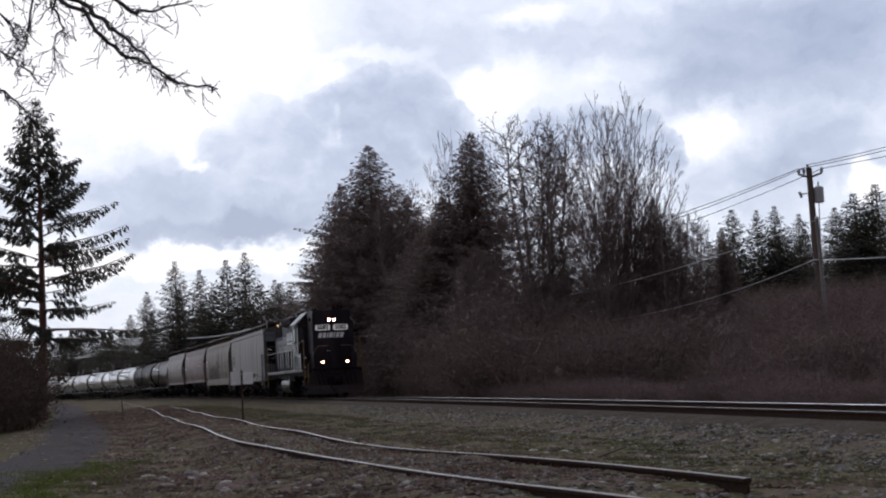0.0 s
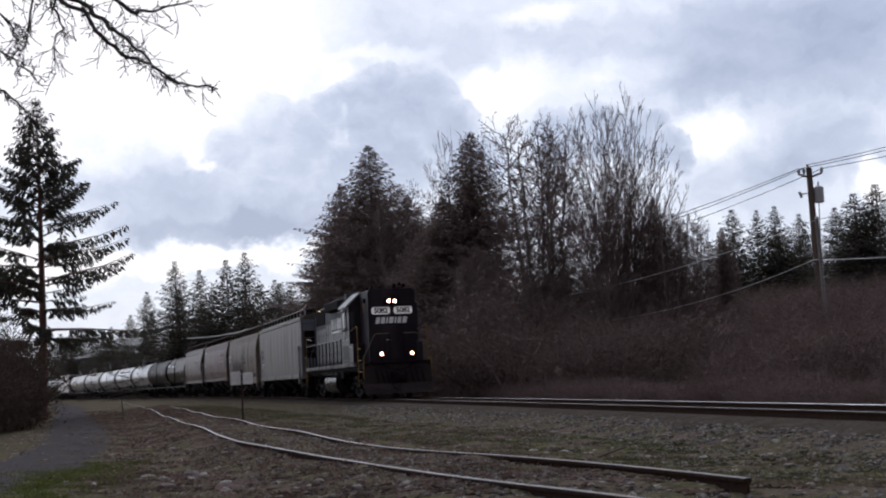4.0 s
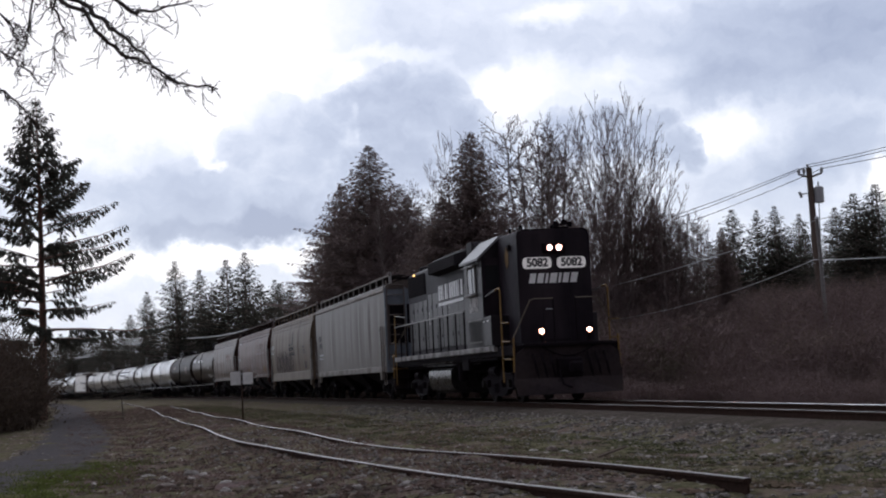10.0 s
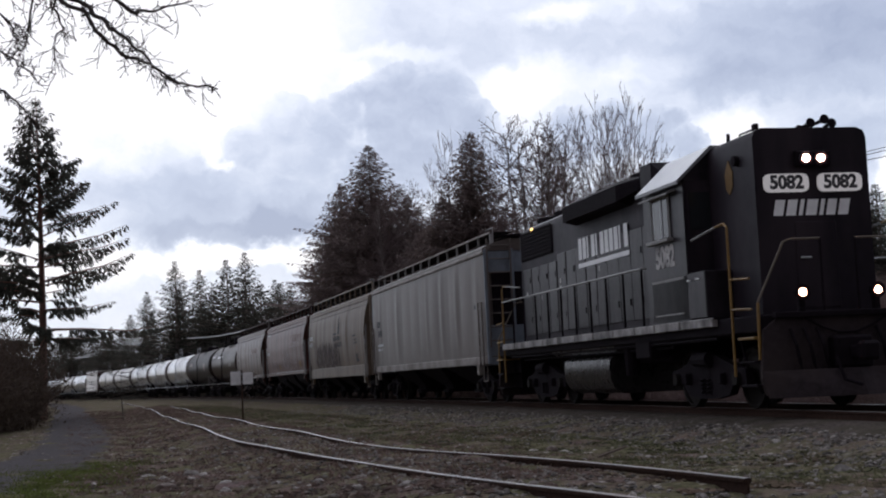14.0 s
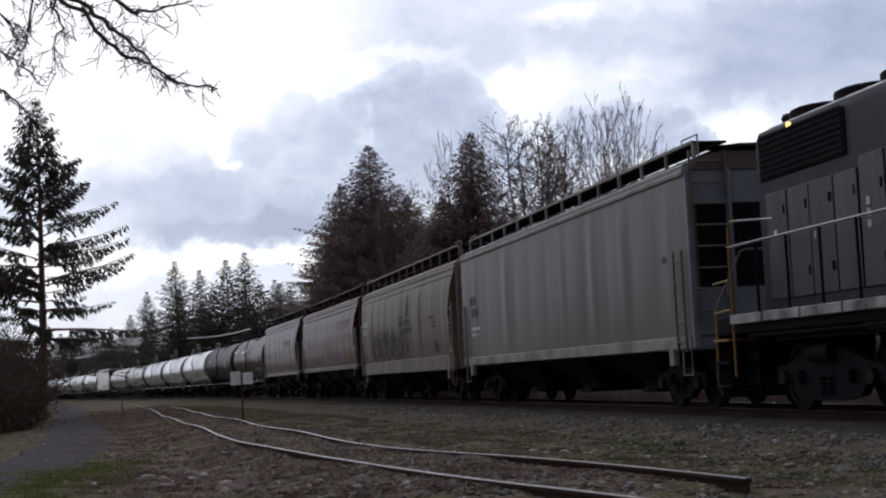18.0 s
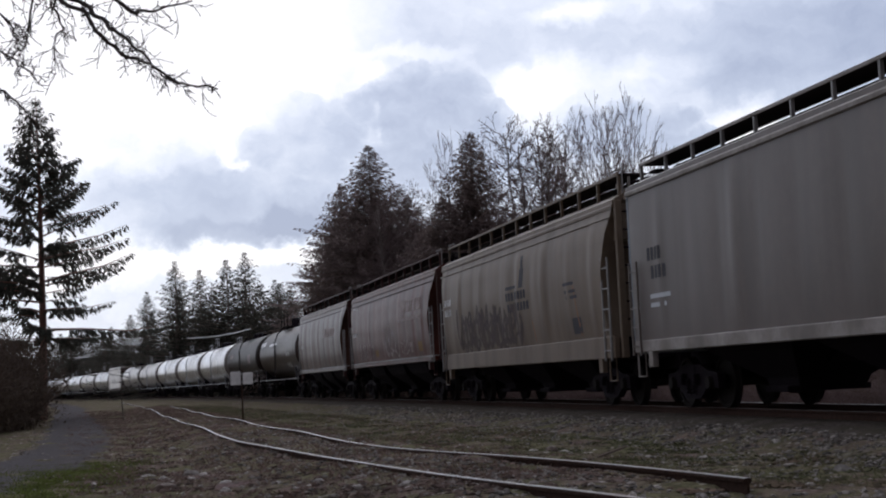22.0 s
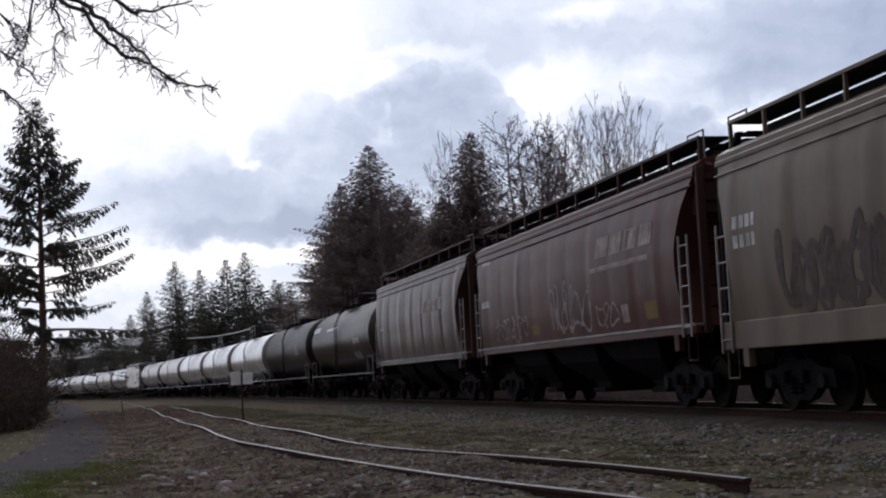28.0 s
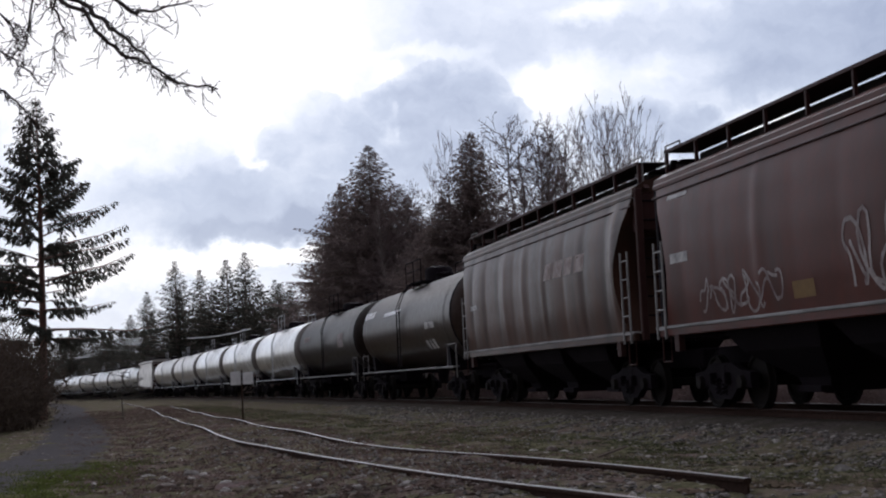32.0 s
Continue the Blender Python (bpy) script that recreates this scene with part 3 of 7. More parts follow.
def conifer(name, H, R, seed, gap=0.32, per=5, bare=0.03, power=0.9, up=(0.5, -0.15), droop=0.3, hang=0.5, twig=0.55, step=0.17, leaf=0.16, needle=NEEDLE, label="dark green fir tree", ragged=0.2, trunk_r=None, inner=0.0, bark=BARK, lowest=0.6, missing=0.0, fill=3):
    """Tapered trunk, whorls of limbs, each a frond of twigs set with small sprays."""
    rnd = np.random.default_rng(seed)
    tree = thing(name, label, "tree")
    tr = trunk_r or H * 0.013
    g = Geo().tube([(0, 0, -0.6), (0.01 * H, 0, H * 0.3), (0, 0.006 * H, H * 0.7), (0, 0, H * 0.995)], [tr * 1.25, tr, tr * 0.5, 0.012], 8)
    twigs = []
    z = H * bare
    while z < H * 0.99:
        k = (z - H * bare) / (H * (1 - bare))
        prof = R * (1 - k) ** power * min(1.0, lowest + k * 3.5)
        a0 = rnd.uniform(0, 6.28)
        for b in range(per):
            if rnd.random() < missing * (1 - k):
                continue
            a = a0 + 2 * math.pi * b / per + rnd.normal(0, 0.25)
            L = max(0.12, prof * (1 + ragged * rnd.normal()))
            rise = up[1] + (up[0] - up[1]) * k + rnd.normal(0, 0.07)
            ca, sa = math.cos(a), math.sin(a)
            z0 = z + rnd.normal(0, 0.06)

            def along(q):
                return np.array([ca * L * q, sa * L * q, z0 + rise * L * q - droop * L * q * q + droop * 0.75 * L * q ** 3.5])
            if L > 0.5:
                w = 0.012 * L + 0.008
                g.tube([along(0), along(0.35), along(0.7), along(1)], [w, w * 0.7, w * 0.45, 0.006], 3, False)
            n = max(3, int(L / step))
            for i in range(1, n + 1):
                q = i / n
                if q < inner:
                    continue
                p = along(q)
                tl = twig * (0.35 + 0.65 * min(1, L / 2.5)) * (1.12 - q) * rnd.uniform(0.6, 1.25) * min(1, 0.12 + L / 1.1) + 0.05
                for s in (-1, 1):
                    m = max(2, int(tl / leaf * fill / 2))
                    twigs.append((p[0], p[1], p[2], a + s * rnd.uniform(0.65, 1.15), tl, m, leaf * min(1, 0.45 + L / 1.5)))
        z += gap * rnd.uniform(0.75, 1.25) * (1 - 0.5 * k)
    part("trunk", g, bark, tree, smooth=True)
    v, f = sprays(np.array(twigs), rnd, hang)
    mesh_from("crown", v, f, needle, tree)
    return tree


def grow(segs, rnd, p, d, L, r, depth, spread, lift, kids, bend=0.12):
    """Limbs that fork into finer ones: fills segs with (points, radii, depth)."""
    n = 4
    pts, rs = [p.copy()], [r]
    for i in range(n):
        d = d + rnd.normal(0, bend, 3) + np.array([0, 0, lift])
        d = d / np.linalg.norm(d)
        p = p + d * L / n
        pts.append(p.copy())
        rs.append(max(0.008, r * (1 - 0.55 * (i + 1) / n)))
    segs.append((pts, rs, depth))
    if depth <= 0:
        return
    for j in range(kids):
        k = rnd.uniform(0.3, 1.0) if j else 1.0
        i = min(n - 1, int(k * n))
        q = pts[i] + (pts[i + 1] - pts[i]) * (k * n - i if i < n else 0)
        side = rnd.normal(0, 1, 3)
        dd = d + side / np.linalg.norm(side) * spread * (0.5 if j == 0 else 1.0)
        dd = dd / np.linalg.norm(dd)
        grow(segs, rnd, q, dd, L * rnd.uniform(0.52, 0.8), max(0.0095, rs[i] * (0.75 if j == 0 else 0.55)), depth - 1, spread, lift, kids, bend)


def limb_meshes(segs, parent, thick=BARK, thin=TWIG, cut=1, sides=5, fat=1.0):
    g, t = Geo(), Geo()
    for pts, rs, depth in segs:
        if depth > cut:
            g.tube(pts, [r * fat for r in rs], sides, False)
        else:
            t.tube(pts, [r * fat for r in rs], 3, False)
    part("trunk", g, thick, parent, smooth=True)
    mesh_from("crown", [tuple(q) for q in t.v], t.f, thin, parent)


def shoots(segs, rnd, p, d, L, r, level, angle, every, lift, first=0.3, reach=0.34, wob=0.03):
    """A nearly straight shoot with side shoots that leave at a narrow angle and turn upward."""
    n = 5
    pts, dirs = [p.copy()], []
    for i in range(n):
        d = d + rnd.normal(0, wob, 3) + np.array([0, 0, lift])
        d /= np.linalg.norm(d)
        dirs.append(d.copy())
        pts.append(pts[-1] + d * L / n)
    segs.append((pts, [max(0.0098, r * (1 - 0.82 * i / n)) for i in range(n + 1)], level))
    if level <= 0:
        return
    count = max(2, int(L * (1 - first) / every))
    for j in range(count):
        q = first + (1 - first) * (j + rnd.uniform(0.1, 0.9)) / count
        i = min(n - 1, int(q * n))
        o = pts[i] + (pts[i + 1] - pts[i]) * (q * n - i)
        side = np.cross(dirs[i], rnd.normal(0, 1, 3))
        side /= np.linalg.norm(side)
        th = angle * rnd.uniform(0.7, 1.35)
        dd = dirs[i] * math.cos(th) + side * math.sin(th)
        ll = L * reach * (1.2 - 0.75 * q) * rnd.uniform(0.6, 1.3)
        shoots(segs, rnd, o, dd, ll, max(0.0105, r * (1 - 0.82 * q) * 0.5), level - 1, angle, every * 0.62, lift * 1.4, 0.2, reach, wob * 1.4)


def fan_tree(name, H, R, seed, count, label):
    """Straight shoots that fan out from a few low stems into a round crown."""
    rnd = np.random.default_rng(seed)
    tree = thing(name, label, "tree")
    segs = []
    stools = [np.array([math.cos(a) * 0.25, math.sin(a) * 0.25, -0.4]) for a in np.arange(0, 6.28, 1.05)]
    forks = []
    for i, o in enumerate(stools):
        tip = np.array([o[0] * 1.5, o[1] * 1.5, H * rnd.uniform(0.1, 0.2)])
        segs.append(([o, (o + tip) / 2 + rnd.normal(0, 0.06, 3), tip], [0.15, 0.12, 0.09], 3))
        forks.append(tip)
    for i in range(count):
        a, k = i * 2.39996 + rnd.uniform(-0.3, 0.3), math.sqrt((i + 0.4) / count)
        # the crown's outline: a dome, widest at two thirds of the height
        tip = np.array([math.cos(a) * R * k, math.sin(a) * R * k, H * (1.0 - 0.36 * k ** 2.4) * rnd.uniform(0.94, 1.02)])
        o = min(forks, key=lambda q: np.hypot(q[0] - tip[0] * 0.3, q[1] - tip[1] * 0.3)) + np.array([0, 0, rnd.uniform(-0.8, 0.3)])
        belly = (tip - o) * np.array([-0.04, -0.04, 0.0])
        pts = [o + (tip - o) * q + belly * math.sin(math.pi * q) * 1.6 + rnd.normal(0, 0.035, 3) * (0 < q < 1) for q in np.linspace(0, 1, 8)]
        r = rnd.uniform(0.02, 0.034)
        segs.append((pts, [r * (1 - 0.8 * q) for q in np.linspace(0, 1, 8)], 2))
        L = np.linalg.norm(tip - o)
        for j in range(24):
            q = rnd.uniform(0.22, 0.97)
            n = min(6, int(q * 7))
            p = pts[n] + (pts[n + 1] - pts[n]) * (q * 7 - n)
            d = (pts[n + 1] - pts[n]) / np.linalg.norm(pts[n + 1] - pts[n])
            side = np.cross(d, rnd.normal(0, 1, 3))
            side /= np.linalg.norm(side)
            shoots(segs, rnd, p, d * 0.9 + side * rnd.uniform(0.3, 0.6), L * rnd.uniform(0.1, 0.26) * (1.25 - q), 0.011, 1, 0.5, 0.26, 0.07, 0.25, 0.4, 0.05)
    limb_meshes(segs, tree, BARK_PALE, TWIG, 2, 6)
    return tree


def alder_tree(name, H, seed, stems, label):
    """Slim upright trunks with short kinked side branches and dark cones at the tips."""
    rnd = np.random.default_rng(seed)
    tree = thing(name, label, "tree")
    segs = []
    for s in range(stems):
        a = s * 2.4 + rnd.uniform(0, 0.5)
        ln = 0.5 + 2.0 * (s + 0.5) / stems
        tip = np.array([math.cos(a) * ln, math.sin(a) * ln, H * rnd.uniform(0.86, 1.0)])
        o = np.array([math.cos(a) * 0.2, math.sin(a) * 0.2, -0.4])
        qs = np.linspace(0, 1, 12)
        pts = [o + (tip - o) * np.array([q ** 0.8, q ** 0.8, q]) + rnd.normal(0, 0.07, 3) * (0 < q < 1) for q in qs]
        r = rnd.uniform(0.1, 0.14)
        segs.append((pts, [r * (1 - 0.85 * q) + 0.01 for q in qs], 3))
        for j in range(40):
            q = 0.32 + 0.67 * (j + rnd.random()) / 40
            n = min(10, int(q * 11))
            p = pts[n] + (pts[n + 1] - pts[n]) * (q * 11 - n)
            b = rnd.uniform(0, 6.28)
            d = np.array([math.cos(b), math.sin(b), rnd.uniform(0.4, 1.0)])
            grow(segs, rnd, p, d / np.linalg.norm(d), rnd.uniform(0.9, 1.9) * (1.35 - q * 0.8), 0.035, 2, 0.75, 0.06, 4, 0.16)
    limb_meshes([(p, [max(0.0098, x * 0.85) if k < 3 else x for x in rr], k) for p, rr, k in segs], tree, BARK_PALE, TWIG, 1, 5)
    v, f = [], []
    for p, rr, k in segs:
        if k == 0 and rnd.random() < 0.22 and p[-1][2] > H * 0.5:
            for _ in range(3):
                d = rnd.normal(0, 1, 3)
                d /= np.linalg.norm(d)
                sd = np.cross(d, rnd.normal(0, 1, 3))
                spray(v, f, p[-1] + rnd.normal(0, 0.05, 3), d, sd / np.linalg.norm(sd), 0.085, 0.03)
    mesh_from("withered_foliage", v, f, TWIG, tree)
    return tree


def shrub(name, H, R, seed, stems=60, label="tangled leafless brown bramble thicket", leafy=0, mat=BRUSH, leaf=DRY_LEAF, small=1.0, side=6):
    """A thicket: arching stems with side shoots, and withered leaves on some."""
    rnd = np.random.default_rng(seed)
    th = thing(name, label, "shrub")
    g = Geo()
    lv, lf = [], []
    for _ in range(stems):
        a, rr = rnd.uniform(0, 2 * math.pi), R * math.sqrt(rnd.uniform(0, 1)) * 0.8
        p = np.array([math.cos(a) * rr, math.sin(a) * rr, -0.2])
        b = rnd.uniform(0, 2 * math.pi)
        h = H * rnd.uniform(0.5, 1.05) * (1 - 0.35 * (rr / R) ** 2)
        out = R * rnd.uniform(0.1, 0.55)
        pts = [p + np.array([math.cos(b) * out * q ** 1.6, math.sin(b) * out * q ** 1.6, h * (q - 0.22 * q ** 3)]) for q in (0, 0.3, 0.6, 0.85, 1.0)]
        w = rnd.uniform(0.008, 0.022)
        g.tube(pts, [w, w, w * 0.8, w * 0.5, w * 0.25], 3, False)
        for _k in range(side):
            q = pts[int(rnd.integers(1, 4))]
            d = rnd.normal(0, 1, 3)
            d[2] = abs(d[2]) * 0.9
            d = d / np.linalg.norm(d) * H * rnd.uniform(0.15, 0.4)
            g.tube([q, q + d * 0.5 + rnd.normal(0, 0.04, 3), q + d], [w * 0.6, w * 0.4, w * 0.2], 3, False)
            for _l in range(leafy):
                o = q + d * rnd.uniform(0.2, 1) + rnd.normal(0, 0.12, 3)
                e1, e2 = rnd.normal(0, 1, 3), rnd.normal(0, 1, 3)
                e1, e2 = small * e1 / np.linalg.norm(e1) * rnd.uniform(0.05, 0.12), small * e2 / np.linalg.norm(e2) * rnd.uniform(0.02, 0.05)
                n0 = len(lv)
                lv.extend([tuple(o - e1), tuple(o + e2), tuple(o + e1), tuple(o - e2)])
                lf.append((n0, n0 + 1, n0 + 2, n0 + 3))
    mesh_from("tangle", [tuple(q) for q in g.v], g.f, mat, th)
    if lv:
        mesh_from("foliage", lv, lf, leaf, th)
    return th


def stand(ob, x, y, turn=0.0, size=1.0, sink=0.15):
    ob.matrix_basis = pose(x, y, float(ground_z(x, y)) - sink, 0, 0, turn) @ Matrix.Diagonal((size, size, size, 1))
    return ob


def plant(model, x, y, turn, size, sink=0.15):
    o = copy_thing(model, pose(x, y, float(ground_z(x, y)) - sink, 0, 0, turn))
    o.scale = (size, size, size)
    return o


def to_height(o, top, wide, tall):
    """Scales a planted tree of model height tall so that it ends at the height top."""
    h = (top - o.location.z) / tall
    o.scale = (h * wide, h * wide, h)


rnd = random.Random(4)
# the tall sparse fir beside the path
tall = conifer("tall_fir", 15.9, 4.9, 13, gap=0.46, per=5, bare=0.25, power=1.0, up=(0.7, 0.12), droop=0.3, hang=1.1, twig=0.75, step=0.15, leaf=0.2, fill=10, ragged=0.36, inner=0.22, bark=FIR_BARK, trunk_r=0.17, missing=0.5, lowest=0.75, label="tall sparse fir with a bare reddish trunk beside the path")
stand(tall, -72.6, -12.72, 40)

# dark firs and cedars behind the line
TALL = 14.0
base_fir = conifer("fir", TALL, 7.2, 21, gap=0.3, per=8, power=1.0, up=(0.5, -0.25), droop=0.12, hang=0.5, twig=0.75, step=0.22, leaf=0.2, lowest=0.75, needle=NEEDLE_BROWN, ragged=0.13, label="dense dark fir tree behind the railway")
slim_fir = conifer("fir", TALL, 5.2, 22, gap=0.4, per=6, power=1.0, up=(0.6, -0.1), droop=0.2, hang=0.5, twig=0.6, step=0.24, leaf=0.23, ragged=0.24, lowest=0.8, label="dense dark green fir tree")
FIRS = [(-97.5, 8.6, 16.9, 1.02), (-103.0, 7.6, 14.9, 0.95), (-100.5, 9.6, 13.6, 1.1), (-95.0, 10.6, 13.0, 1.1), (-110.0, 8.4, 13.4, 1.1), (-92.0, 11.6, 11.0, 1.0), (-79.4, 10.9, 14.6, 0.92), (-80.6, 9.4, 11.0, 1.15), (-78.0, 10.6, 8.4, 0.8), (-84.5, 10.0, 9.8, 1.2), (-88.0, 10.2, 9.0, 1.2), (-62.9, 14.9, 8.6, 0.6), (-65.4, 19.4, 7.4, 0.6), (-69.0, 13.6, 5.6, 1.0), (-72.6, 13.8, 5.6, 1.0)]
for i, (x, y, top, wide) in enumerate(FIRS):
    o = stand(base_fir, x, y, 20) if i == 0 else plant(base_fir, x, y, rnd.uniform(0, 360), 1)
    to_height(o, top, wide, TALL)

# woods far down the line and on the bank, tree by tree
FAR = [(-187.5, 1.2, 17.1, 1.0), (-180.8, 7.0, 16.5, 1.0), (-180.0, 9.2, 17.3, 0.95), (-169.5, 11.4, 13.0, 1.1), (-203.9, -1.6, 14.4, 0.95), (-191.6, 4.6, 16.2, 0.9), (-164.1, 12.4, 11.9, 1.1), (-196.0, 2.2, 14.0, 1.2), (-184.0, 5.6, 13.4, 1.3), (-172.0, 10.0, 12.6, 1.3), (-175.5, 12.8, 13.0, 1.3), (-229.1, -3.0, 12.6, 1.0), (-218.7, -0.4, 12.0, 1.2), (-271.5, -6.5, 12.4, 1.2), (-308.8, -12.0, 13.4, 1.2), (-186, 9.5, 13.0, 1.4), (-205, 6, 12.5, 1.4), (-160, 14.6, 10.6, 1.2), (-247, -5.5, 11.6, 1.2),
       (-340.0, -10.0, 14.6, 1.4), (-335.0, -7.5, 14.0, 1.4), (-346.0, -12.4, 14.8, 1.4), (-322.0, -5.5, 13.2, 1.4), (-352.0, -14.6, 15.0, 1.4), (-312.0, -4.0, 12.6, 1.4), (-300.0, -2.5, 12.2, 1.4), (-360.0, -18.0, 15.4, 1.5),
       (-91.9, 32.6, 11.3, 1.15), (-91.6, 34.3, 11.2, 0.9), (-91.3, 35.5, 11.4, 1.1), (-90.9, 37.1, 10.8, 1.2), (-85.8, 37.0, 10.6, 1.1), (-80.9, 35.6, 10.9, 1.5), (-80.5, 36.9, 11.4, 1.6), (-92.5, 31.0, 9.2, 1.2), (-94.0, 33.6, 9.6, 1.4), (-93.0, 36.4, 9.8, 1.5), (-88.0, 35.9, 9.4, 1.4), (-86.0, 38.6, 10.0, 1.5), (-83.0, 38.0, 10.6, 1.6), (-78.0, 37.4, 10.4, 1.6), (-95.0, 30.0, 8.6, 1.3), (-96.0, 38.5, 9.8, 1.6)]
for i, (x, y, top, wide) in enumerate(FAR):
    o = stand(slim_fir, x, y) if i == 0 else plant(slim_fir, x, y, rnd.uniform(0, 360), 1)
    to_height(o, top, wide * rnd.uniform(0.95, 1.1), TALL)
for i in range(72):
    # a ragged belt of firs behind the rest
    if i < 42:
        p = on_line(-168 - i * 5.0 + rnd.uniform(-3, 3), rnd.uniform(9, 24))
        x, y, h = p.x, p.y, rnd.uniform(7.5, 11.0)
    else:
        x, y, h = -112 - rnd.uniform(0, 20), 24 + (i - 42) * 1.4 + rnd.uniform(-1.2, 1.2), rnd.uniform(9.0, 11.0)
    o = plant(slim_fir, x, y, rnd.uniform(0, 360), 1)
    to_height(o, h, rnd.uniform(1.3, 1.8), TALL)

# leafless trees behind the line
alder = stand(alder_tree("alder", 13.9, 31, 7, "leafless alder hung with small dark cones behind the railway"), -68.6, 11.25, 10, 1.0)
fan = stand(fan_tree("maple", 13.9, 3.8, 37, 66, "leafless maple with a round crown of fanned straight shoots"), -63.6, 13.3, 0, 1.0)
wands = stand(fan_tree("maple", 15.9, 3.1, 38, 36, "leafless clump of thin straight shoots behind a fir"), -80.6, 10.7, 0, 1.0)
for m, x, y, s in ((alder, -92.5, 9.3, 1.0), (alder, -88.0, 11.0, 0.8), (alder, -95.5, 12.4, 0.85), (alder, -61.8, 15.0, 0.56), (alder, -62.4, 16.3, 0.5), (fan, -75.2, 10.2, 0.6), (alder, -84.0, 9.0, 0.62), (fan, -98.0, 7.8, 0.6), (alder, -101.0, 7.4, 0.6), (fan, -90.0, 8.6, 0.62), (alder, -73.5, 9.0, 0.55), (fan, -79.0, 8.6, 0.5), (alder, -67.0, 10.6, 0.45), (alder, -62.0, 12.2, 0.42), (fan, -71.0, 9.4, 0.4)):
    plant(m, x, y, rnd.uniform(0, 360), s)

# thickets along the line and on the bank
brush = stand(shrub("bramble", 2.6, 2.2, 41, 170, leafy=1, small=0.7), -60, 12, 0, 1.0)
hedge = stand(shrub("hedge_bush", 3.0, 2.2, 43, 170, label="dark tangled hedge bush beside the path", leafy=9, mat=HEDGE_TWIG, leaf=HEDGE_LEAF, small=0.5), -52, -15.8, 0, 1.3)
leafy = stand(shrub("bramble", 3.2, 2.4, 42, 110, label="dense brown thicket with withered leaves", leafy=6, small=0.75), -74, 7.5, 0, 1.0)
cedar = stand(shrub("cedar_sapling", 5.2, 2.2, 44, 70, label="young cedar with drooping olive-brown sprays", leafy=9, mat=BRUSH, leaf=NEEDLE_BROWN, small=0.9), -66.0, 10.4, 0, 1.0)
for i in range(250):
    x = rnd.uniform(-112, -16)
    s = 4.9 + rnd.random() ** 1.3 * 27
    p = on_line(x, s)
    k = rnd.random()
    size = rnd.uniform(0.65, 1.1) * (0.6 if s < 8 and x > -58 else 1.0)
    plant(leafy if (k < 0.35 or x < -66) else brush, p.x, p.y, rnd.uniform(0, 360), size)
for i in range(44):
    # a low fringe close to the ballast
    p = on_line(-16 - i * 1.3, rnd.uniform(4.6, 5.6))
    plant(brush, p.x, p.y, rnd.uniform(0, 360), rnd.uniform(0.4, 0.55))
for i in range(64):
    p = on_line(rnd.uniform(-118, -62), rnd.uniform(6.0, 13))
    plant(leafy if i % 3 else cedar, p.x, p.y, rnd.uniform(0, 360), rnd.uniform(0.9, 1.6))
for x, y, s in ((-66.5, 13.8, 1.0), (-70.0, 11.0, 0.95), (-64.6, 12.4, 0.9), (-62.4, 13.4, 0.95), (-74.6, 10.0, 1.1), (-60.6, 14.6, 1.0), (-75.0, 12.6, 1.2)):
    plant(cedar, x, y, rnd.uniform(0, 360), s)
# young maples furred with olive moss at the foot of the trees
FURRED = surf("mossy_twigs", (0.21, 0.18, 0.14), 0.95, vary=0.4, grain=3, blotch=0.5, bump=0.0, dirt=(0.16, 0.13, 0.105), dirt_amount=0.8, rand=0.4, spec=0.0)
mossy = stand(shrub("mossy_maple", 4.6, 2.6, 47, 34, label="low leafless maple furred with olive moss", leafy=0, mat=FURRED, side=16), -58.0, 9.6, 0, 0.9)
for x, y, s in ((-60.0, 8.6, 0.9), (-62.5, 9.6, 1.0), (-57.0, 8.0, 0.7), (-64.5, 8.4, 0.9), (-66.5, 9.2, 1.0), (-59.0, 11.2, 0.9), (-55.0, 10.4, 0.7), (-69.0, 8.6, 1.0), (-61.5, 11.6, 1.0)):
    plant(mossy, x, y, rnd.uniform(0, 360), s)
# tall open brush along the foot of the trees
for i in range(30):
    p = on_line(-52 - i * 1.5, 7.2 + 2.6 * rnd.random())
    plant(brush if i % 3 else mossy, p.x, p.y, rnd.uniform(0, 360), rnd.uniform(1.35, 2.0) if i % 3 else rnd.uniform(0.8, 1.1))
# brush at the foot of the poles
for x, y, s in ((-46.2, 13.4, 1.0), (-45.0, 14.2, 1.1), (-47.6, 13.6, 1.0), (-44.0, 12.8, 0.9), (-48.8, 14.6, 1.2), (-51.0, 16.4, 1.2), (-53.0, 17.4, 1.3), (-46.0, 15.6, 1.3)):
    plant(brush, x, y, rnd.uniform(0, 360), s)
# the hedge beside the path
for x, y, s in ((-47, -15.8, 1.35), (-56.5, -15.0, 1.4), (-44, -16.2, 1.2), (-60, -15.1, 1.5), (-64, -15.3, 1.5), (-50, -16.4, 1.6), (-68, -15.5, 1.5), (-55, -16.1, 1.6), (-75, -16.0, 1.5), (-82, -16.8, 1.5), (-40, -16.7, 1.0), (-62, -16.3, 1.7), (-90, -17.6, 1.5), (-100, -18.4, 1.6), (-54, -14.7, 0.9), (-58, -14.5, 0.9), (-48, -15.2, 0.8), (-63, -14.6, 0.9), (-52, -14.9, 1.0)):
    plant(hedge, x, y - 0.3, rnd.uniform(0, 360), s * 1.1)


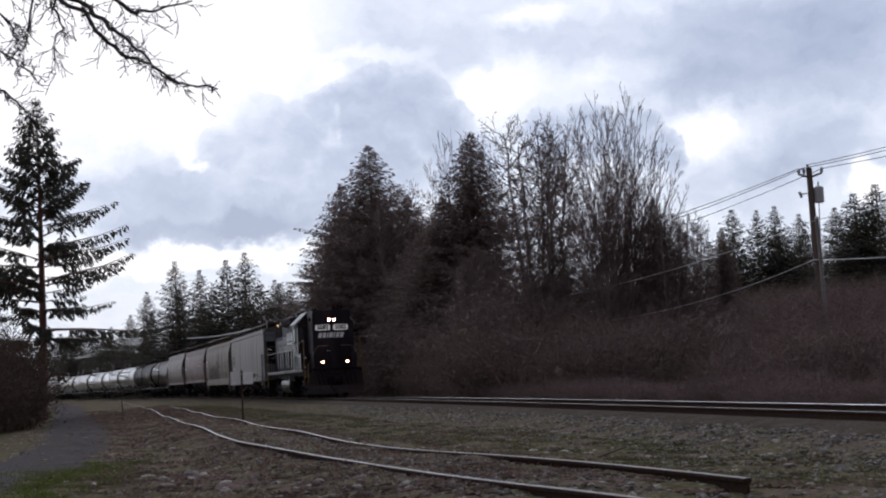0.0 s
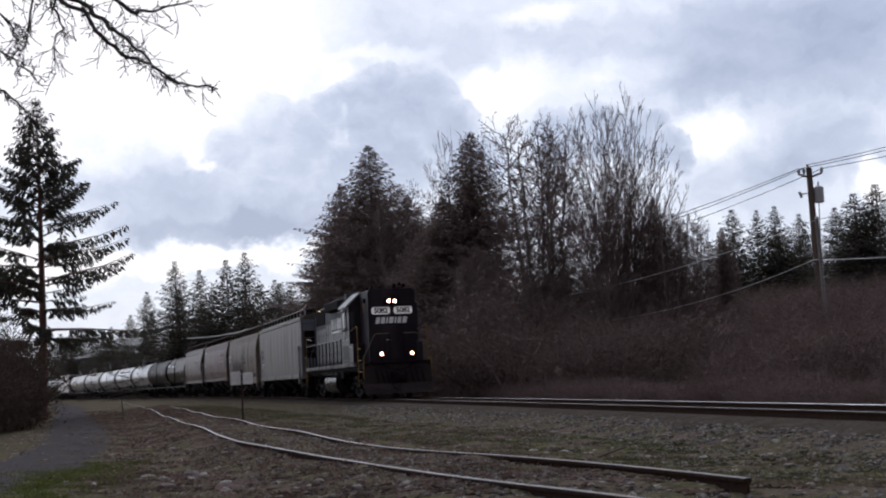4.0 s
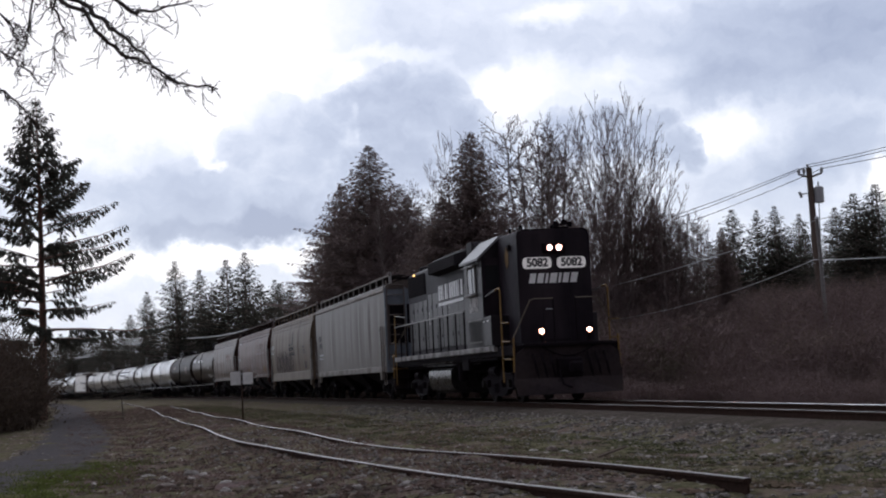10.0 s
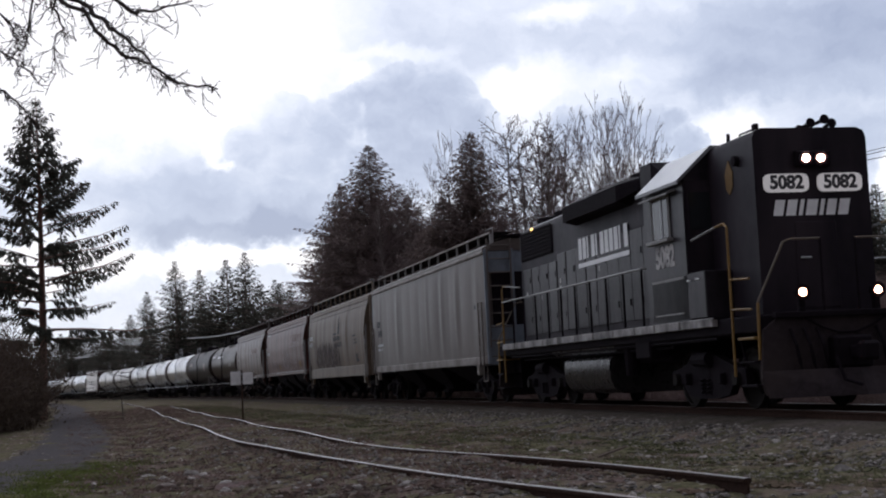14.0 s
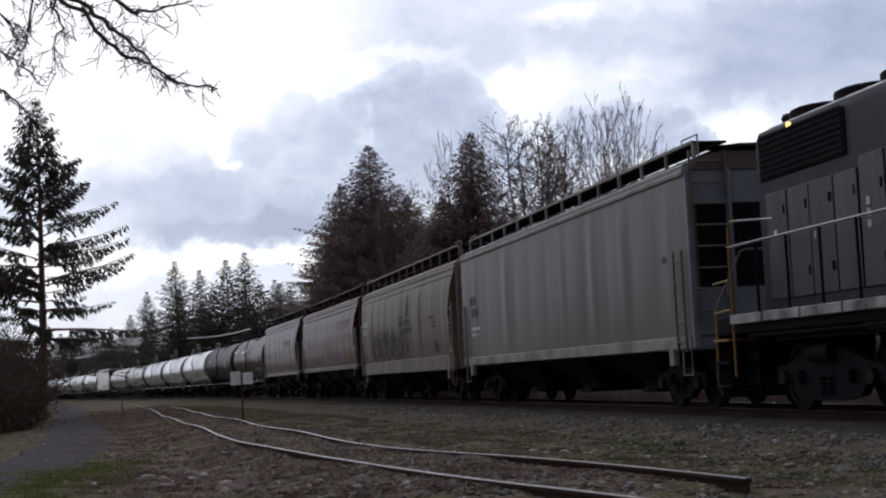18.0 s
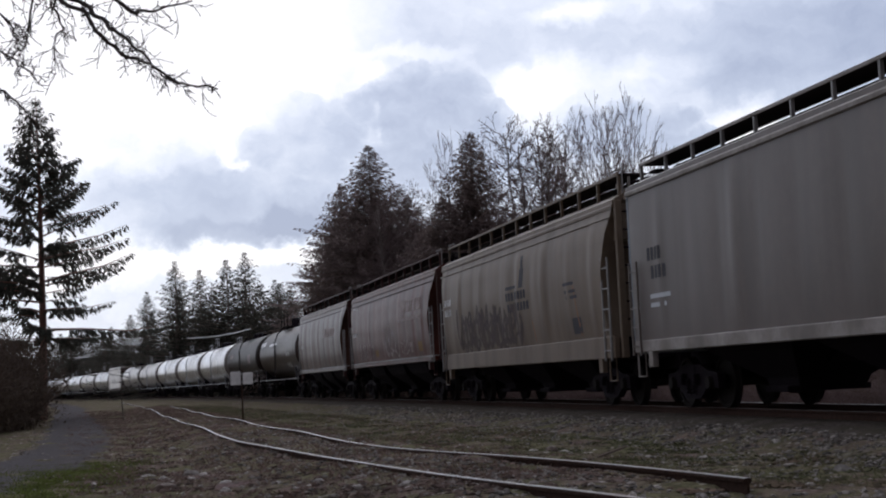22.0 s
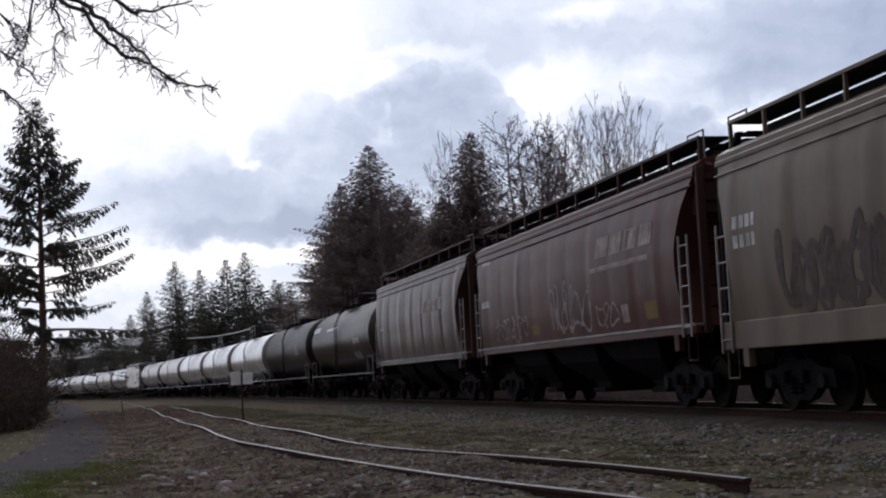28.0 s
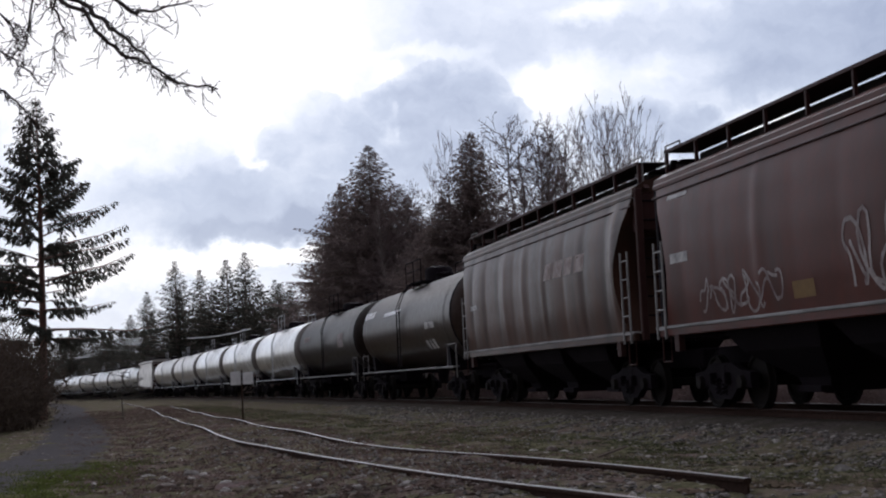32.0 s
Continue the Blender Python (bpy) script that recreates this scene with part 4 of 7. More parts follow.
# ---------------------------------------------------------------- the train's run
RUN = [(0, -75.62), (1, -71.53), (2, -67.52), (3, -63.58), (4, -59.68), (5, -55.8), (6, -51.93), (7, -48.09), (8, -44.3), (9, -40.47), (10, -36.65), (11, -32.86), (12, -29.01), (13, -25.23), (14, -21.51), (15, -17.72), (16, -13.92),
       (17, -10.17), (18, -6.54), (19, -2.89), (20, 0.79), (21, 4.47), (22, 8.1), (23, 11.71), (24, 15.27), (25, 18.84), (26, 22.48), (27, 26.16), (28, 29.86), (29, 33.5), (30, 37.09), (31, 40.62), (32, 44.14)]
TRAIN = []      # car, arc length of its middle behind the nose, half the distance of its trucks


def car_pose(mid, half):
    a, b = on_line(mid + half), on_line(mid - half)
    return pose((a.x + b.x) / 2, (a.y + b.y) / 2, 0, 0, 0, math.degrees(math.atan2(a.y - b.y, a.x - b.x)))


def motions():
    ticks = [i * 0.16 for i in range(201)]
    ran = np.interp(ticks, [t for t, s in RUN], [s for t, s in RUN]) - RUN[0][1]
    for car, back, half in TRAIN:
        walk(car, [(t, car_pose(s + back, half)) for t, s in RUN])
    for ax, x, r in WHEELSETS[:4 * 7]:
        walk(ax, [(t, pose(x, 0, r, 0, math.degrees(d / r), 0)) for t, d in zip(ticks, ran)])
    walk(cloud_dome, [(0, pose(*EYE)), (16, pose(*EYE, 0, 0, -1.15)), (32, pose(*EYE, 0, 0, -2.3))])


# ---------------------------------------------------------------- poles and wires
def sag(a, b, drop, n=14):
    a, b = Vector(a), Vector(b)
    return [a.lerp(b, i / n) + Vector((0, 0, -4 * drop * (i / n) * (1 - i / n))) for i in range(n + 1)]


def wire(points, r, mat, label):
    w = part("cable", Geo().tube(points, r, 5), mat)
    return tagged(w, label, "cable", "overhead cables")


PX, PY = -55.95, 19.2
pole = thing("utility_pole", "dark wooden utility pole with a grey transformer on the bank", "utility pole", at=(PX, PY, 0))
part("post", Geo().tube([(0.25, 0.12, 1.0), (0.05, 0.03, 5.6), (0, 0, 8.85)], [0.17, 0.145, 0.12], 10), POLE_WOOD, pole, smooth=True)
part("crossarm", Geo().tube([(-0.15, -0.42, 8.62), (0, 0, 8.45), (0.15, 0.5, 8.62)], 0.05, 6), POLE_WOOD, pole)
for k, y in enumerate((-0.4, -0.2, 0.48)):
    part("insulator", Geo().tube([(y * 0.38, y, 8.6), (y * 0.38, y, 8.76), (y * 0.38, y, 8.86)], [0.05, 0.08, 0.04], 8), GALV, pole)
part("pole_cap", Geo().tube([(0, 0, 8.85), (0, -0.1, 9.02)], [0.05, 0.04], 6), GALV, pole)
can = part("transformer", Geo().tube([(0.1, 0.33, 7.35), (0.1, 0.33, 7.4), (0.1, 0.33, 8.0), (0.1, 0.33, 8.06)], [0.16, 0.21, 0.21, 0.15], 14), GALV, pole, "grey transformer can", smooth=True)
part("bushing", Geo().tube([(0.1, 0.33, 8.06), (0.1, 0.33, 8.25)], 0.04, 6), GALV, can)
cut = part("cutout", Geo().tube([(0, -0.42, 7.6), (0, -0.52, 7.85)], 0.06, 8), GALV, pole)
part("arm", Geo().tube([(0, 0, 7.8), (0, -0.45, 7.74)], 0.03, 5), GALV, cut)
part("drop_wire", Geo().tube([(0.1, 0.3, 7.4), (0.15, 0.26, 6.8), (0.12, 0.24, 5.6), (0.2, 0.2, 4.0)], 0.02, 5), CABLE_DARK, pole)

stub = thing("grey_pole", "thin grey weathered pole leaning beside the utility pole", "utility pole", at=(-47.0, 14.55, 0))
part("post", Geo().tube([(-0.25, 0.25, 0.6), (-0.12, 0.12, 2.8), (0.05, -0.05, 5.75)], [0.085, 0.075, 0.065], 8), POLE_GREY, stub, smooth=True)
part("cap", Geo().tube([(0.05, -0.05, 5.75), (0.06, -0.06, 5.82)], [0.085, 0.05], 8), GALV, stub)

for a, b, d in (((PX - 0.3, PY - 0.4, 8.85), (-104.0, 14.0, 8.6), 0.9), ((PX - 0.2, PY - 0.2, 8.85), (-104.0, 15.2, 8.4), 0.9), ((PX + 0.3, PY + 0.48, 8.8), (-104.0, 17.0, 8.2), 0.9)):
    wire(sag(a, b, d, 20), 0.016, CABLE_DARK, "thin dark overhead wire between poles")
for a, b in (((PX - 0.3, PY - 0.4, 8.85), (-30.0, 19.0, 8.7)), ((PX, PY, 9.0), (-30.0, 19.6, 9.1)), ((PX + 0.3, PY + 0.48, 8.8), (-30.0, 20.4, 8.6))):
    wire(sag(a, b, 0.35), 0.016, CABLE_DARK, "thin dark overhead wire between poles")
wire(sag((PX + 0.1, PY - 0.1, 4.95), (-62.0, 11.8, 2.9), 0.35, 18), 0.016, CABLE, "pale sagging telephone cable")
wire(sag((PX + 0.1, PY - 0.1, 4.95), (-30.0, 15.0, 3.9), 0.3), 0.022, CABLE, "pale sagging telephone cable")
wire(sag((-46.95, 14.5, 5.7), (-28.0, 14.0, 5.9), 0.2), 0.014, CABLE, "pale sagging telephone cable")
wire(sag((-46.95, 14.5, 5.7), (-84.0, 10.5, 4.9), 0.8), 0.014, CABLE, "pale sagging telephone cable")

# a line of poles far down the track
far_pole = thing("utility_pole", "small weathered wooden pole far down the line", "utility pole", at=(-269.5, -6.1, 0))
part("post", Geo().tube([(0, 0, -0.8), (0, 0, 8.9)], [0.16, 0.11], 8), POLE_WOOD, far_pole)
part("crossarm", Geo().box(-0.06, 0.06, -1.0, 1.0, 8.5, 8.65, 0.01), POLE_WOOD, far_pole)
copy_thing(far_pole, pose(-203.3, 1.25, -0.7))
for y in (-0.9, 0.0, 0.9):
    wire(sag((-269.5, -6.1 + y, 8.65), (-203.3, 1.25 + y, 8.0), 0.9, 10), 0.05, CABLE_LIT, "overhead wire down the line, painted pale for caught light")
    wire(sag((-203.3, 1.25 + y, 8.0), (-150.0, 6.2, 6.6), 0.5, 8), 0.05, CABLE_LIT, "overhead wire down the line, painted pale for caught light")
    wire(sag((-269.5, -6.1 + y, 8.65), (-320.0, -11.8 + y, 8.6), 0.6, 6), 0.05, CABLE_LIT, "overhead wire down the line, painted pale for caught light")
wire(sag((-278.0, -7.2, 6.3), (-205.0, 1.0, 6.3), 0.5, 8), 0.05, CABLE_LIT, "overhead wire down the line, painted pale for caught light")

# ---------------------------------------------------------------- sign and stakes beside the siding
SIGN_BACK = surf("bare_sign_metal", (0.75, 0.75, 0.75), 0.55, metal=0.0, vary=0.2, grain=6, blotch=2.5, bump=0.05, dirt=(0.5, 0.49, 0.48))
SIGN_FACE = surf("pale_sign_paint", (0.82, 0.82, 0.82), 0.6, vary=0.15, grain=6, blotch=2.5, bump=0.03, dirt=(0.6, 0.59, 0.58))
sg = thing("trackside_sign", "blank grey trackside sign of two panels on a thin post", "sign", at=(-43.9, -6.36, -0.42))
sg.rotation_euler = (0, 0, radians(-7))
part("post", Geo().tube([(0, 0, -0.2), (0, 0, 1.68)], 0.028, 6), RUST, sg)
part("panel", Geo().box(-0.012, 0.0, -0.33, -0.03, 1.24, 1.64, 0.004), SIGN_BACK, sg)
part("panel", Geo().box(0.01, 0.022, 0.03, 0.33, 1.25, 1.6, 0.004), SIGN_FACE, sg)
for z in (1.32, 1.56):
    part("clamp", Geo().box(-0.03, 0.04, -0.05, 0.05, z - 0.02, z + 0.02, 0.005), GALV, sg)
for x, y, h, lean in ((-62.1, -9.3, 1.0, 3),):
    st = part("stake", Geo().tube([(0, 0, -0.15), (0, 0, h)], [0.03, 0.022], 6), TIE_WOOD, at=(x, y, float(ground_z(x, y))))
    st.rotation_euler = (radians(lean), radians(lean / 2), 0)
    tagged(st, "thin dark wooden stake in the grass", "stake")

# ---------------------------------------------------------------- bare branches hanging over the path
OAK_BOUGHS = [[(-7.69, 17.58), (-3.71, 16.2), (-0.41, 14.96), (0.64, 14.45), (1.21, 13.58), (1.98, 12.84), (2.73, 12.6), (3.58, 12.13), (4.43, 11.69), (5.62, 11.5)],
         [(-3.71, 16.2), (0.43, 14.83), (1.37, 14.15), (1.89, 13.62), (2.52, 13.03), (3.15, 12.39), (3.78, 11.87)],
         [(-7.69, 17.58), (-1.22, 16.08), (1.82, 14.89), (2.56, 14.36), (3.32, 14.47), (4.75, 14.85)],
         [(-3.71, 16.2), (-1.23, 15.67), (-0.46, 14.86), (-0.31, 14.02), (-0.52, 13.29), (-0.51, 12.51)],
         [(-7.69, 17.58), (-2.9, 15.62), (-1.3, 14.84), (-1.49, 13.69), (-1.67, 13.0)],
         [(-7.7, 16.6), (-4.14, 14.96), (-2.51, 14.29), (-2.01, 13.68), (-1.92, 13.17)],
         [(-7.73, 14.21), (-4.17, 13.53), (-2.54, 12.95), (-1.93, 12.43), (-1.32, 11.92)],
         [(-7.74, 13.41), (-3.78, 12.3), (-2.57, 11.49), (-1.96, 11.07), (-1.56, 10.65)]]


OAK_BARK = surf("dark_oak_bark", (0.04, 0.032, 0.028), 0.95, vary=0.4, grain=14, blotch=2, bump=0.3, spec=0.1)


def oak_over_path():
    rd = np.random.default_rng(77)
    tree = thing("oak", "gnarled leafless oak reaching over the path", "tree")
    far = 16.0
    eye = np.array(EYE)
    segs = []
    foot = eye + np.array(heaven(-9.5, 0)) * far
    foot[2] = float(ground_z(foot[0], foot[1])) - 0.3
    top = eye + np.array(heaven(-7.7, 17.6)) * far
    trunk = [foot, foot * 0.6 + top * 0.4 + np.array([0.1, -0.15, 0]), top, eye + np.array(heaven(-8.4, 24)) * far]
    segs.append((trunk, [0.26, 0.22, 0.17, 0.1], 9))
    for li, limb in enumerate(OAK_BOUGHS):
        pts = [eye + np.array(heaven(az, el)) * (far + 0.5 * math.sin(i * 1.1 + li)) for i, (az, el) in enumerate(limb)]
        # gnarled: each stretch is bent twice
        bent = [pts[0]]
        for a, b in zip(pts, pts[1:]):
            k = np.linalg.norm(b - a)
            bent += [a + (b - a) * q + rd.normal(0, 0.045 * min(1, k), 3) for q in (0.33, 0.67)] + [b]
        pts = bent
        n = len(pts)
        thick = 0.026 if li < 3 else 0.014
        rs = [thick * (1 - 0.8 * i / (n - 1)) + 0.004 for i in range(n)]
        segs.append((pts, rs, 5))
        # side twigs with buds, kinked at every joint
        for i in range(1, n):
            for k in range(2):
                q = rd.uniform(0, 1)
                p = pts[i - 1] * (1 - q) + pts[i] * q
                d = (pts[i] - pts[i - 1]) / np.linalg.norm(pts[i] - pts[i - 1])
                side = rd.normal(0, 1, 3)
                dd = d * 1.0 + side / np.linalg.norm(side) * 0.7 + np.array([0, 0, -0.12])
                dd /= np.linalg.norm(dd)
                grow(segs, rd, p, dd, rd.uniform(0.1, 0.28), rs[i] * 0.45 + 0.003, 1, 0.7, 0.0, 3, 0.2)
    v, f = [], []
    for pts, rr, d in segs:
        if d <= 1:
            for p in (pts[-1], pts[2]):
                for _ in range(2):
                    e = rd.normal(0, 1, 3)
                    e /= np.linalg.norm(e)
                    sd = np.cross(e, rd.normal(0, 1, 3))
                    spray(v, f, p, e, sd / np.linalg.norm(sd), 0.018, 0.006)
    mesh_from("bud", v, f, OAK_BARK, tree)
    limb_meshes([(p, [max(0.0024, r if d > 4 else min(r * 0.5, 0.006)) for r in rr], d) for p, rr, d in segs], tree, OAK_BARK, OAK_BARK, 3, 6)
    return tree


oak_over_path()


# ---------------------------------------------------------------- stones, grass and litter on the ground
def rock_form(rd, size):
    g = bmesh.new()
    bmesh.ops.create_icosphere(g, subdivisions=2, radius=1.0)
    k = rd.uniform(0.6, 1.3, 3) * size
    off = rd.uniform(0, 50, 3)
    for q in g.verts:
        n = noise.noise(q.co * 1.1 + Vector(off)) * 0.55 + noise.noise(q.co * 2.7 + Vector(off)) * 0.2
        q.co = q.co * (1 + n)
        q.co = Vector((q.co.x * k[0], q.co.y * k[1], q.co.z * k[2] * 0.6))
    return g


rd = np.random.default_rng(9)
ROCKS = [(-20.9, -9.58, 0.09), (-20.6, -10.2, 0.08), (-17.9, -9.41, 0.07), (-29.6, -9.3, 0.06), (-22.3, -1.9, 0.06), (-18.4, -1.9, 0.07), (-14.4, -3.14, 0.08), (-16.85, -3.94, 0.06), (-18.3, -3.8, 0.07), (-20.8, -4.13, 0.07), (-20.0, -10.93, 0.05), (-19.9, -10.03, 0.06), (-20.4, -9.2, 0.05), (-20.0, -9.5, 0.06), (-19.2, -9.0, 0.05), (-19.4, -9.7, 0.05),
         (-12.2, -4.7, 0.045), (-21.5, -4.4, 0.06), (-17.5, -3.4, 0.06), (-23.2, -2.2, 0.05), (-15.5, -3.2, 0.05), (-13.4, -4.0, 0.06), (-17.0, -8.9, 0.06), (-16.5, -8.5, 0.05), (-16.2, -8.8, 0.05), (-15.2, -8.3, 0.06), (-14.6, -7.9, 0.05), (-16.9, -9.5, 0.05)]
ROCK = surf("pale_weathered_rock", (0.4, 0.37, 0.345), 0.95, vary=0.35, grain=14, blotch=4, bump=0.5, dirt=(0.16, 0.13, 0.117), dirt_amount=0.7, rand=0.5, spec=0.1)
for x, y, s in ROCKS:
    o = part("stone", rock_form(rd, s * 1.15), ROCK, smooth=False, at=(x, y, float(ground_z(x, y)) + s * 0.12))
    o.rotation_euler = (0, 0, rd.uniform(0, 6))
    tagged(o, "pale weathered stone half sunk in the ground", "stone", "loose stones")


def scatter_stones(count, place, size, name, label, material=STONE, flat=0.8, category="stones"):
    base = np.array([(1, 0, 0), (-1, 0, 0), (0, 1, 0), (0, -1, 0), (0, 0, 1), (0, 0, -0.5), (0.6, 0.6, 0.5), (-0.6, 0.5, 0.55), (0.5, -0.6, 0.5), (-0.55, -0.6, 0.45)])
    tri = [(4, 6, 7), (4, 8, 6), (4, 9, 8), (4, 7, 9), (0, 2, 6), (0, 6, 8), (2, 7, 6), (2, 1, 7), (1, 9, 7), (1, 3, 9), (3, 8, 9), (3, 0, 8)]
    at = np.array([place() for _ in range(count)])
    sz = np.array([size() for _ in range(count)])
    form = base[None] * rd.uniform(0.65, 1.3, (count, 10, 1))
    form = form * np.stack([sz * rd.uniform(0.8, 1.4, count), sz * rd.uniform(0.8, 1.4, count), sz * flat], -1)[:, None, :]
    a = rd.uniform(0, 6.28, (count, 1))
    c, q = np.cos(a), np.sin(a)
    z = ground_z(at[:, 0], at[:, 1]) + sz * 0.1
    V = np.stack([at[:, :1] + c * form[:, :, 0] - q * form[:, :, 1], at[:, 1:] + q * form[:, :, 0] + c * form[:, :, 1], z[:, None] + form[:, :, 2]], -1).reshape(-1, 3).tolist()
    F = (np.array(tri)[None] + 10 * np.arange(count)[:, None, None]).reshape(-1, 3).tolist()
    o = mesh_from(name, V, F, material)
    return tagged(o, label, category, kind="stuff")


def near_line():
    p = on_line(-14 - 52 * rd.random() ** 1.4, -rd.uniform(1.5, 4.6))
    return p.x, p.y


def near_siding():
    x = -9.5 - 26 * rd.random() ** 1.3
    return x, float(siding_y(x)) + rd.normal(0.1, 1.0)


def yard_place():
    x = -10 - 40 * rd.random() ** 1.5
    return x, rd.uniform(-12.5, -2.0)


def turf_patch():
    x = -12 - 95 * rd.random() ** 1.5
    return x, rd.uniform(-6.0, -2.2)


def waste_patch():
    x = -13 - 80 * rd.random() ** 1.5
    y = rd.uniform(-11.6, -4.6)
    return x, y


scatter_stones(7000, near_line, lambda: 0.012 + 0.028 * rd.random() ** 3, "ballast_stones", "loose grey ballast stones beside the main line")
scatter_stones(5000, near_siding, lambda: 0.012 + 0.035 * rd.random() ** 3, "rubble", "grey and rusty rubble between the siding rails")
def shoulder():
    p = on_line(-13 - 45 * rd.random() ** 1.4, -rd.uniform(1.0, 3.1))
    return p.x, p.y


scatter_stones(7000, shoulder, lambda: 0.018 + 0.03 * rd.random() ** 2, "ballast_shoulder", "grey-brown stones on the shoulder of the main line")
scatter_stones(11000, yard_place, lambda: 0.01 + 0.035 * rd.random() ** 4, "gravel", "scattered stones in the trackside grass")
scatter_stones(15000, turf_patch, lambda: 0.02 + 0.05 * rd.random() ** 2, "moss", "olive moss and short turf between the tracks", MOSS, 0.45, "moss")
scatter_stones(17000, waste_patch, lambda: 0.018 + 0.045 * rd.random() ** 2, "dead_turf", "brown clods of dead turf round the siding", EARTH, 0.5, "turf")


def blades(count, place, height, material, name, label, lean=0.5):
    tuft = np.array([place() for _ in range(count)])
    at = np.repeat(np.arange(count), rd.integers(5, 11, count))
    n = len(at)
    size = rd.uniform(0.5, 1.3, count)[at]
    bx, by = tuft[at, 0] + rd.normal(0, 0.05, n), tuft[at, 1] + rd.normal(0, 0.05, n)
    z = ground_z(bx, by) - 0.02
    a, h, w = rd.uniform(0, 6.28, n), height * size * rd.uniform(0.4, 1.2, n), rd.uniform(0.003, 0.007, n)
    dx, dy = np.cos(a) * h * lean * rd.uniform(0.2, 1.4, n), np.sin(a) * h * lean * rd.uniform(0.2, 1.4, n)
    V = np.stack([np.stack(q, -1) for q in ((bx - w * np.sin(a), by + w * np.cos(a), z), (bx + w * np.sin(a), by - w * np.cos(a), z), (bx + dx * 0.5 + w * 0.6, by + dy * 0.5, z + h * 0.7), (bx + dx, by + dy, z + h))], 1).reshape(-1, 3).tolist()
    F = (np.array([[0, 1, 2], [0, 2, 3]])[None] + 4 * np.arange(n)[:, None, None]).reshape(-1, 3).tolist()
    return tagged(mesh_from(name, V, F, material), label, "grass", kind="stuff")


GREEN = surf("fresh_grass", (0.14, 0.17, 0.045), 0.9, vary=0.4, grain=4, blotch=0.5, bump=0.0, dirt=(0.09, 0.1, 0.03), dirt_amount=0.8, rand=0.5, thin=True, spec=0.1)
STRAW = surf("dead_grass", (0.2, 0.135, 0.117), 0.9, vary=0.35, grain=4, blotch=0.5, bump=0.0, dirt=(0.13, 0.085, 0.070), dirt_amount=0.8, rand=0.5, thin=True, spec=0.0)


def turf_place():
    while True:
        x, y = -12 - 80 * rd.random() ** 1.3, rd.uniform(-5.6, -2.3)
        if noise.noise(Vector((x * 0.25, y * 0.5, 3))) > -0.15 + 0.3 * rd.normal():
            return x, y


def weed_place():
    while True:
        x = -14 - 85 * rd.random() ** 1.2
        y = rd.uniform(-11.5, -5.0) + 0.5 * math.sin(x * 1.3)
        if noise.noise(Vector((x * 0.2, y * 0.4, 9))) > -0.25 + 0.3 * rd.normal() and y > -11.4:
            return x, y


def verge_place():
    x = -15 - 11 * rd.random()
    return x, -11.0 - 0.12 * (x + 26) + rd.normal(0, 0.55)


blades(15000, turf_place, 0.06, GRASS, "grass", "short mossy green grass between the tracks")
blades(8500, weed_place, 0.07, STRAW, "dead_grass", "matted dead brown grass round the siding", 0.9)
blades(6500, verge_place, 0.06, GREEN, "grass_verge", "green grass verge at the path's edge", 0.6)
# litter: a fallen branch, a plank and dark clods
for pts, r, lab in ((((-23.6, -1.95, -0.36), (-24.0, -1.6, -0.33), (-24.9, -1.45, -0.36)), 0.03, "dead fallen branch lying in the grass"), (((-17.2, -4.9, -0.3), (-17.0, -4.6, -0.18)), 0.015, "dead fallen branch lying in the grass")):
    tagged(part("fallen_branch", Geo().tube(pts, r, 6), BARK), lab, "branch")
for x, y, s in ((-21.2, -4.2, 0.1), (-18.2, -10.1, 0.1), (-13.2, -3.2, 0.12), (-22.2, -4.6, 0.09)):
    o = part("clod", rock_form(rd, s), BARK, at=(x, y, float(ground_z(x, y)) + 0.02))
    tagged(o, "dark lump of earth and rotten wood", "clod")


# ---------------------------------------------------------------- the train: paint and steel
BLACK = surf("weathered_black_paint", (0.0125, 0.0086, 0.0135), 0.55, vary=0.25, grain=5, blotch=0.9, bump=0.05, dirt=(0.042, 0.031, 0.038), dirt_amount=0.75, streak=(1.2, 1.2, 0.35), spec=0.15)
BLACK_SIDE = surf("faded_black_paint", (0.0145, 0.0108, 0.0145), 0.36, vary=0.3, grain=6, blotch=1.4, bump=0.1, dirt=(0.05, 0.039, 0.047), dirt_amount=0.5, streak=(2.2, 2.2, 0.45), spec=0.22)
# near-black for oily grime, and for shade painted under and between the cars
GRIME_SHADE = surf("oily_grime_and_shade", (0.0095, 0.0064, 0.0092), 0.8, vary=0.4, grain=9, blotch=1.2, bump=0.25, dirt=(0.0165, 0.012, 0.015), dirt_amount=0.5, spec=0.08)
# pilot and plow: a lighter, browner black than the underframe
PILOT_BLACK = surf("brownish_black_pilot", (0.034, 0.026, 0.029), 0.8, vary=0.35, grain=8, blotch=1.1, bump=0.2, dirt=(0.05, 0.038, 0.036), dirt_amount=0.7, spec=0.1)
WALK_MESH = surf("roof_walk_mesh", (0.035, 0.03, 0.029), 0.8, vary=0.3, grain=30, blotch=2, bump=0.3, spec=0.1)
LETTER = surf("worn_pale_lettering", (0.4, 0.345, 0.33), 0.7, vary=0.25, grain=9, blotch=2.5, bump=0.0, dirt=(0.17, 0.11, 0.1), dirt_amount=0.8, spec=0.12)
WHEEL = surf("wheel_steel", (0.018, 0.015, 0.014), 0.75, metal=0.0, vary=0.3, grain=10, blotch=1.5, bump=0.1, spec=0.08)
SILL_GREY = surf("pale_sill_paint", (0.27, 0.26, 0.255), 0.6, vary=0.2, grain=7, blotch=1.1, bump=0.08, dirt=(0.13, 0.12, 0.115), dirt_amount=0.8)
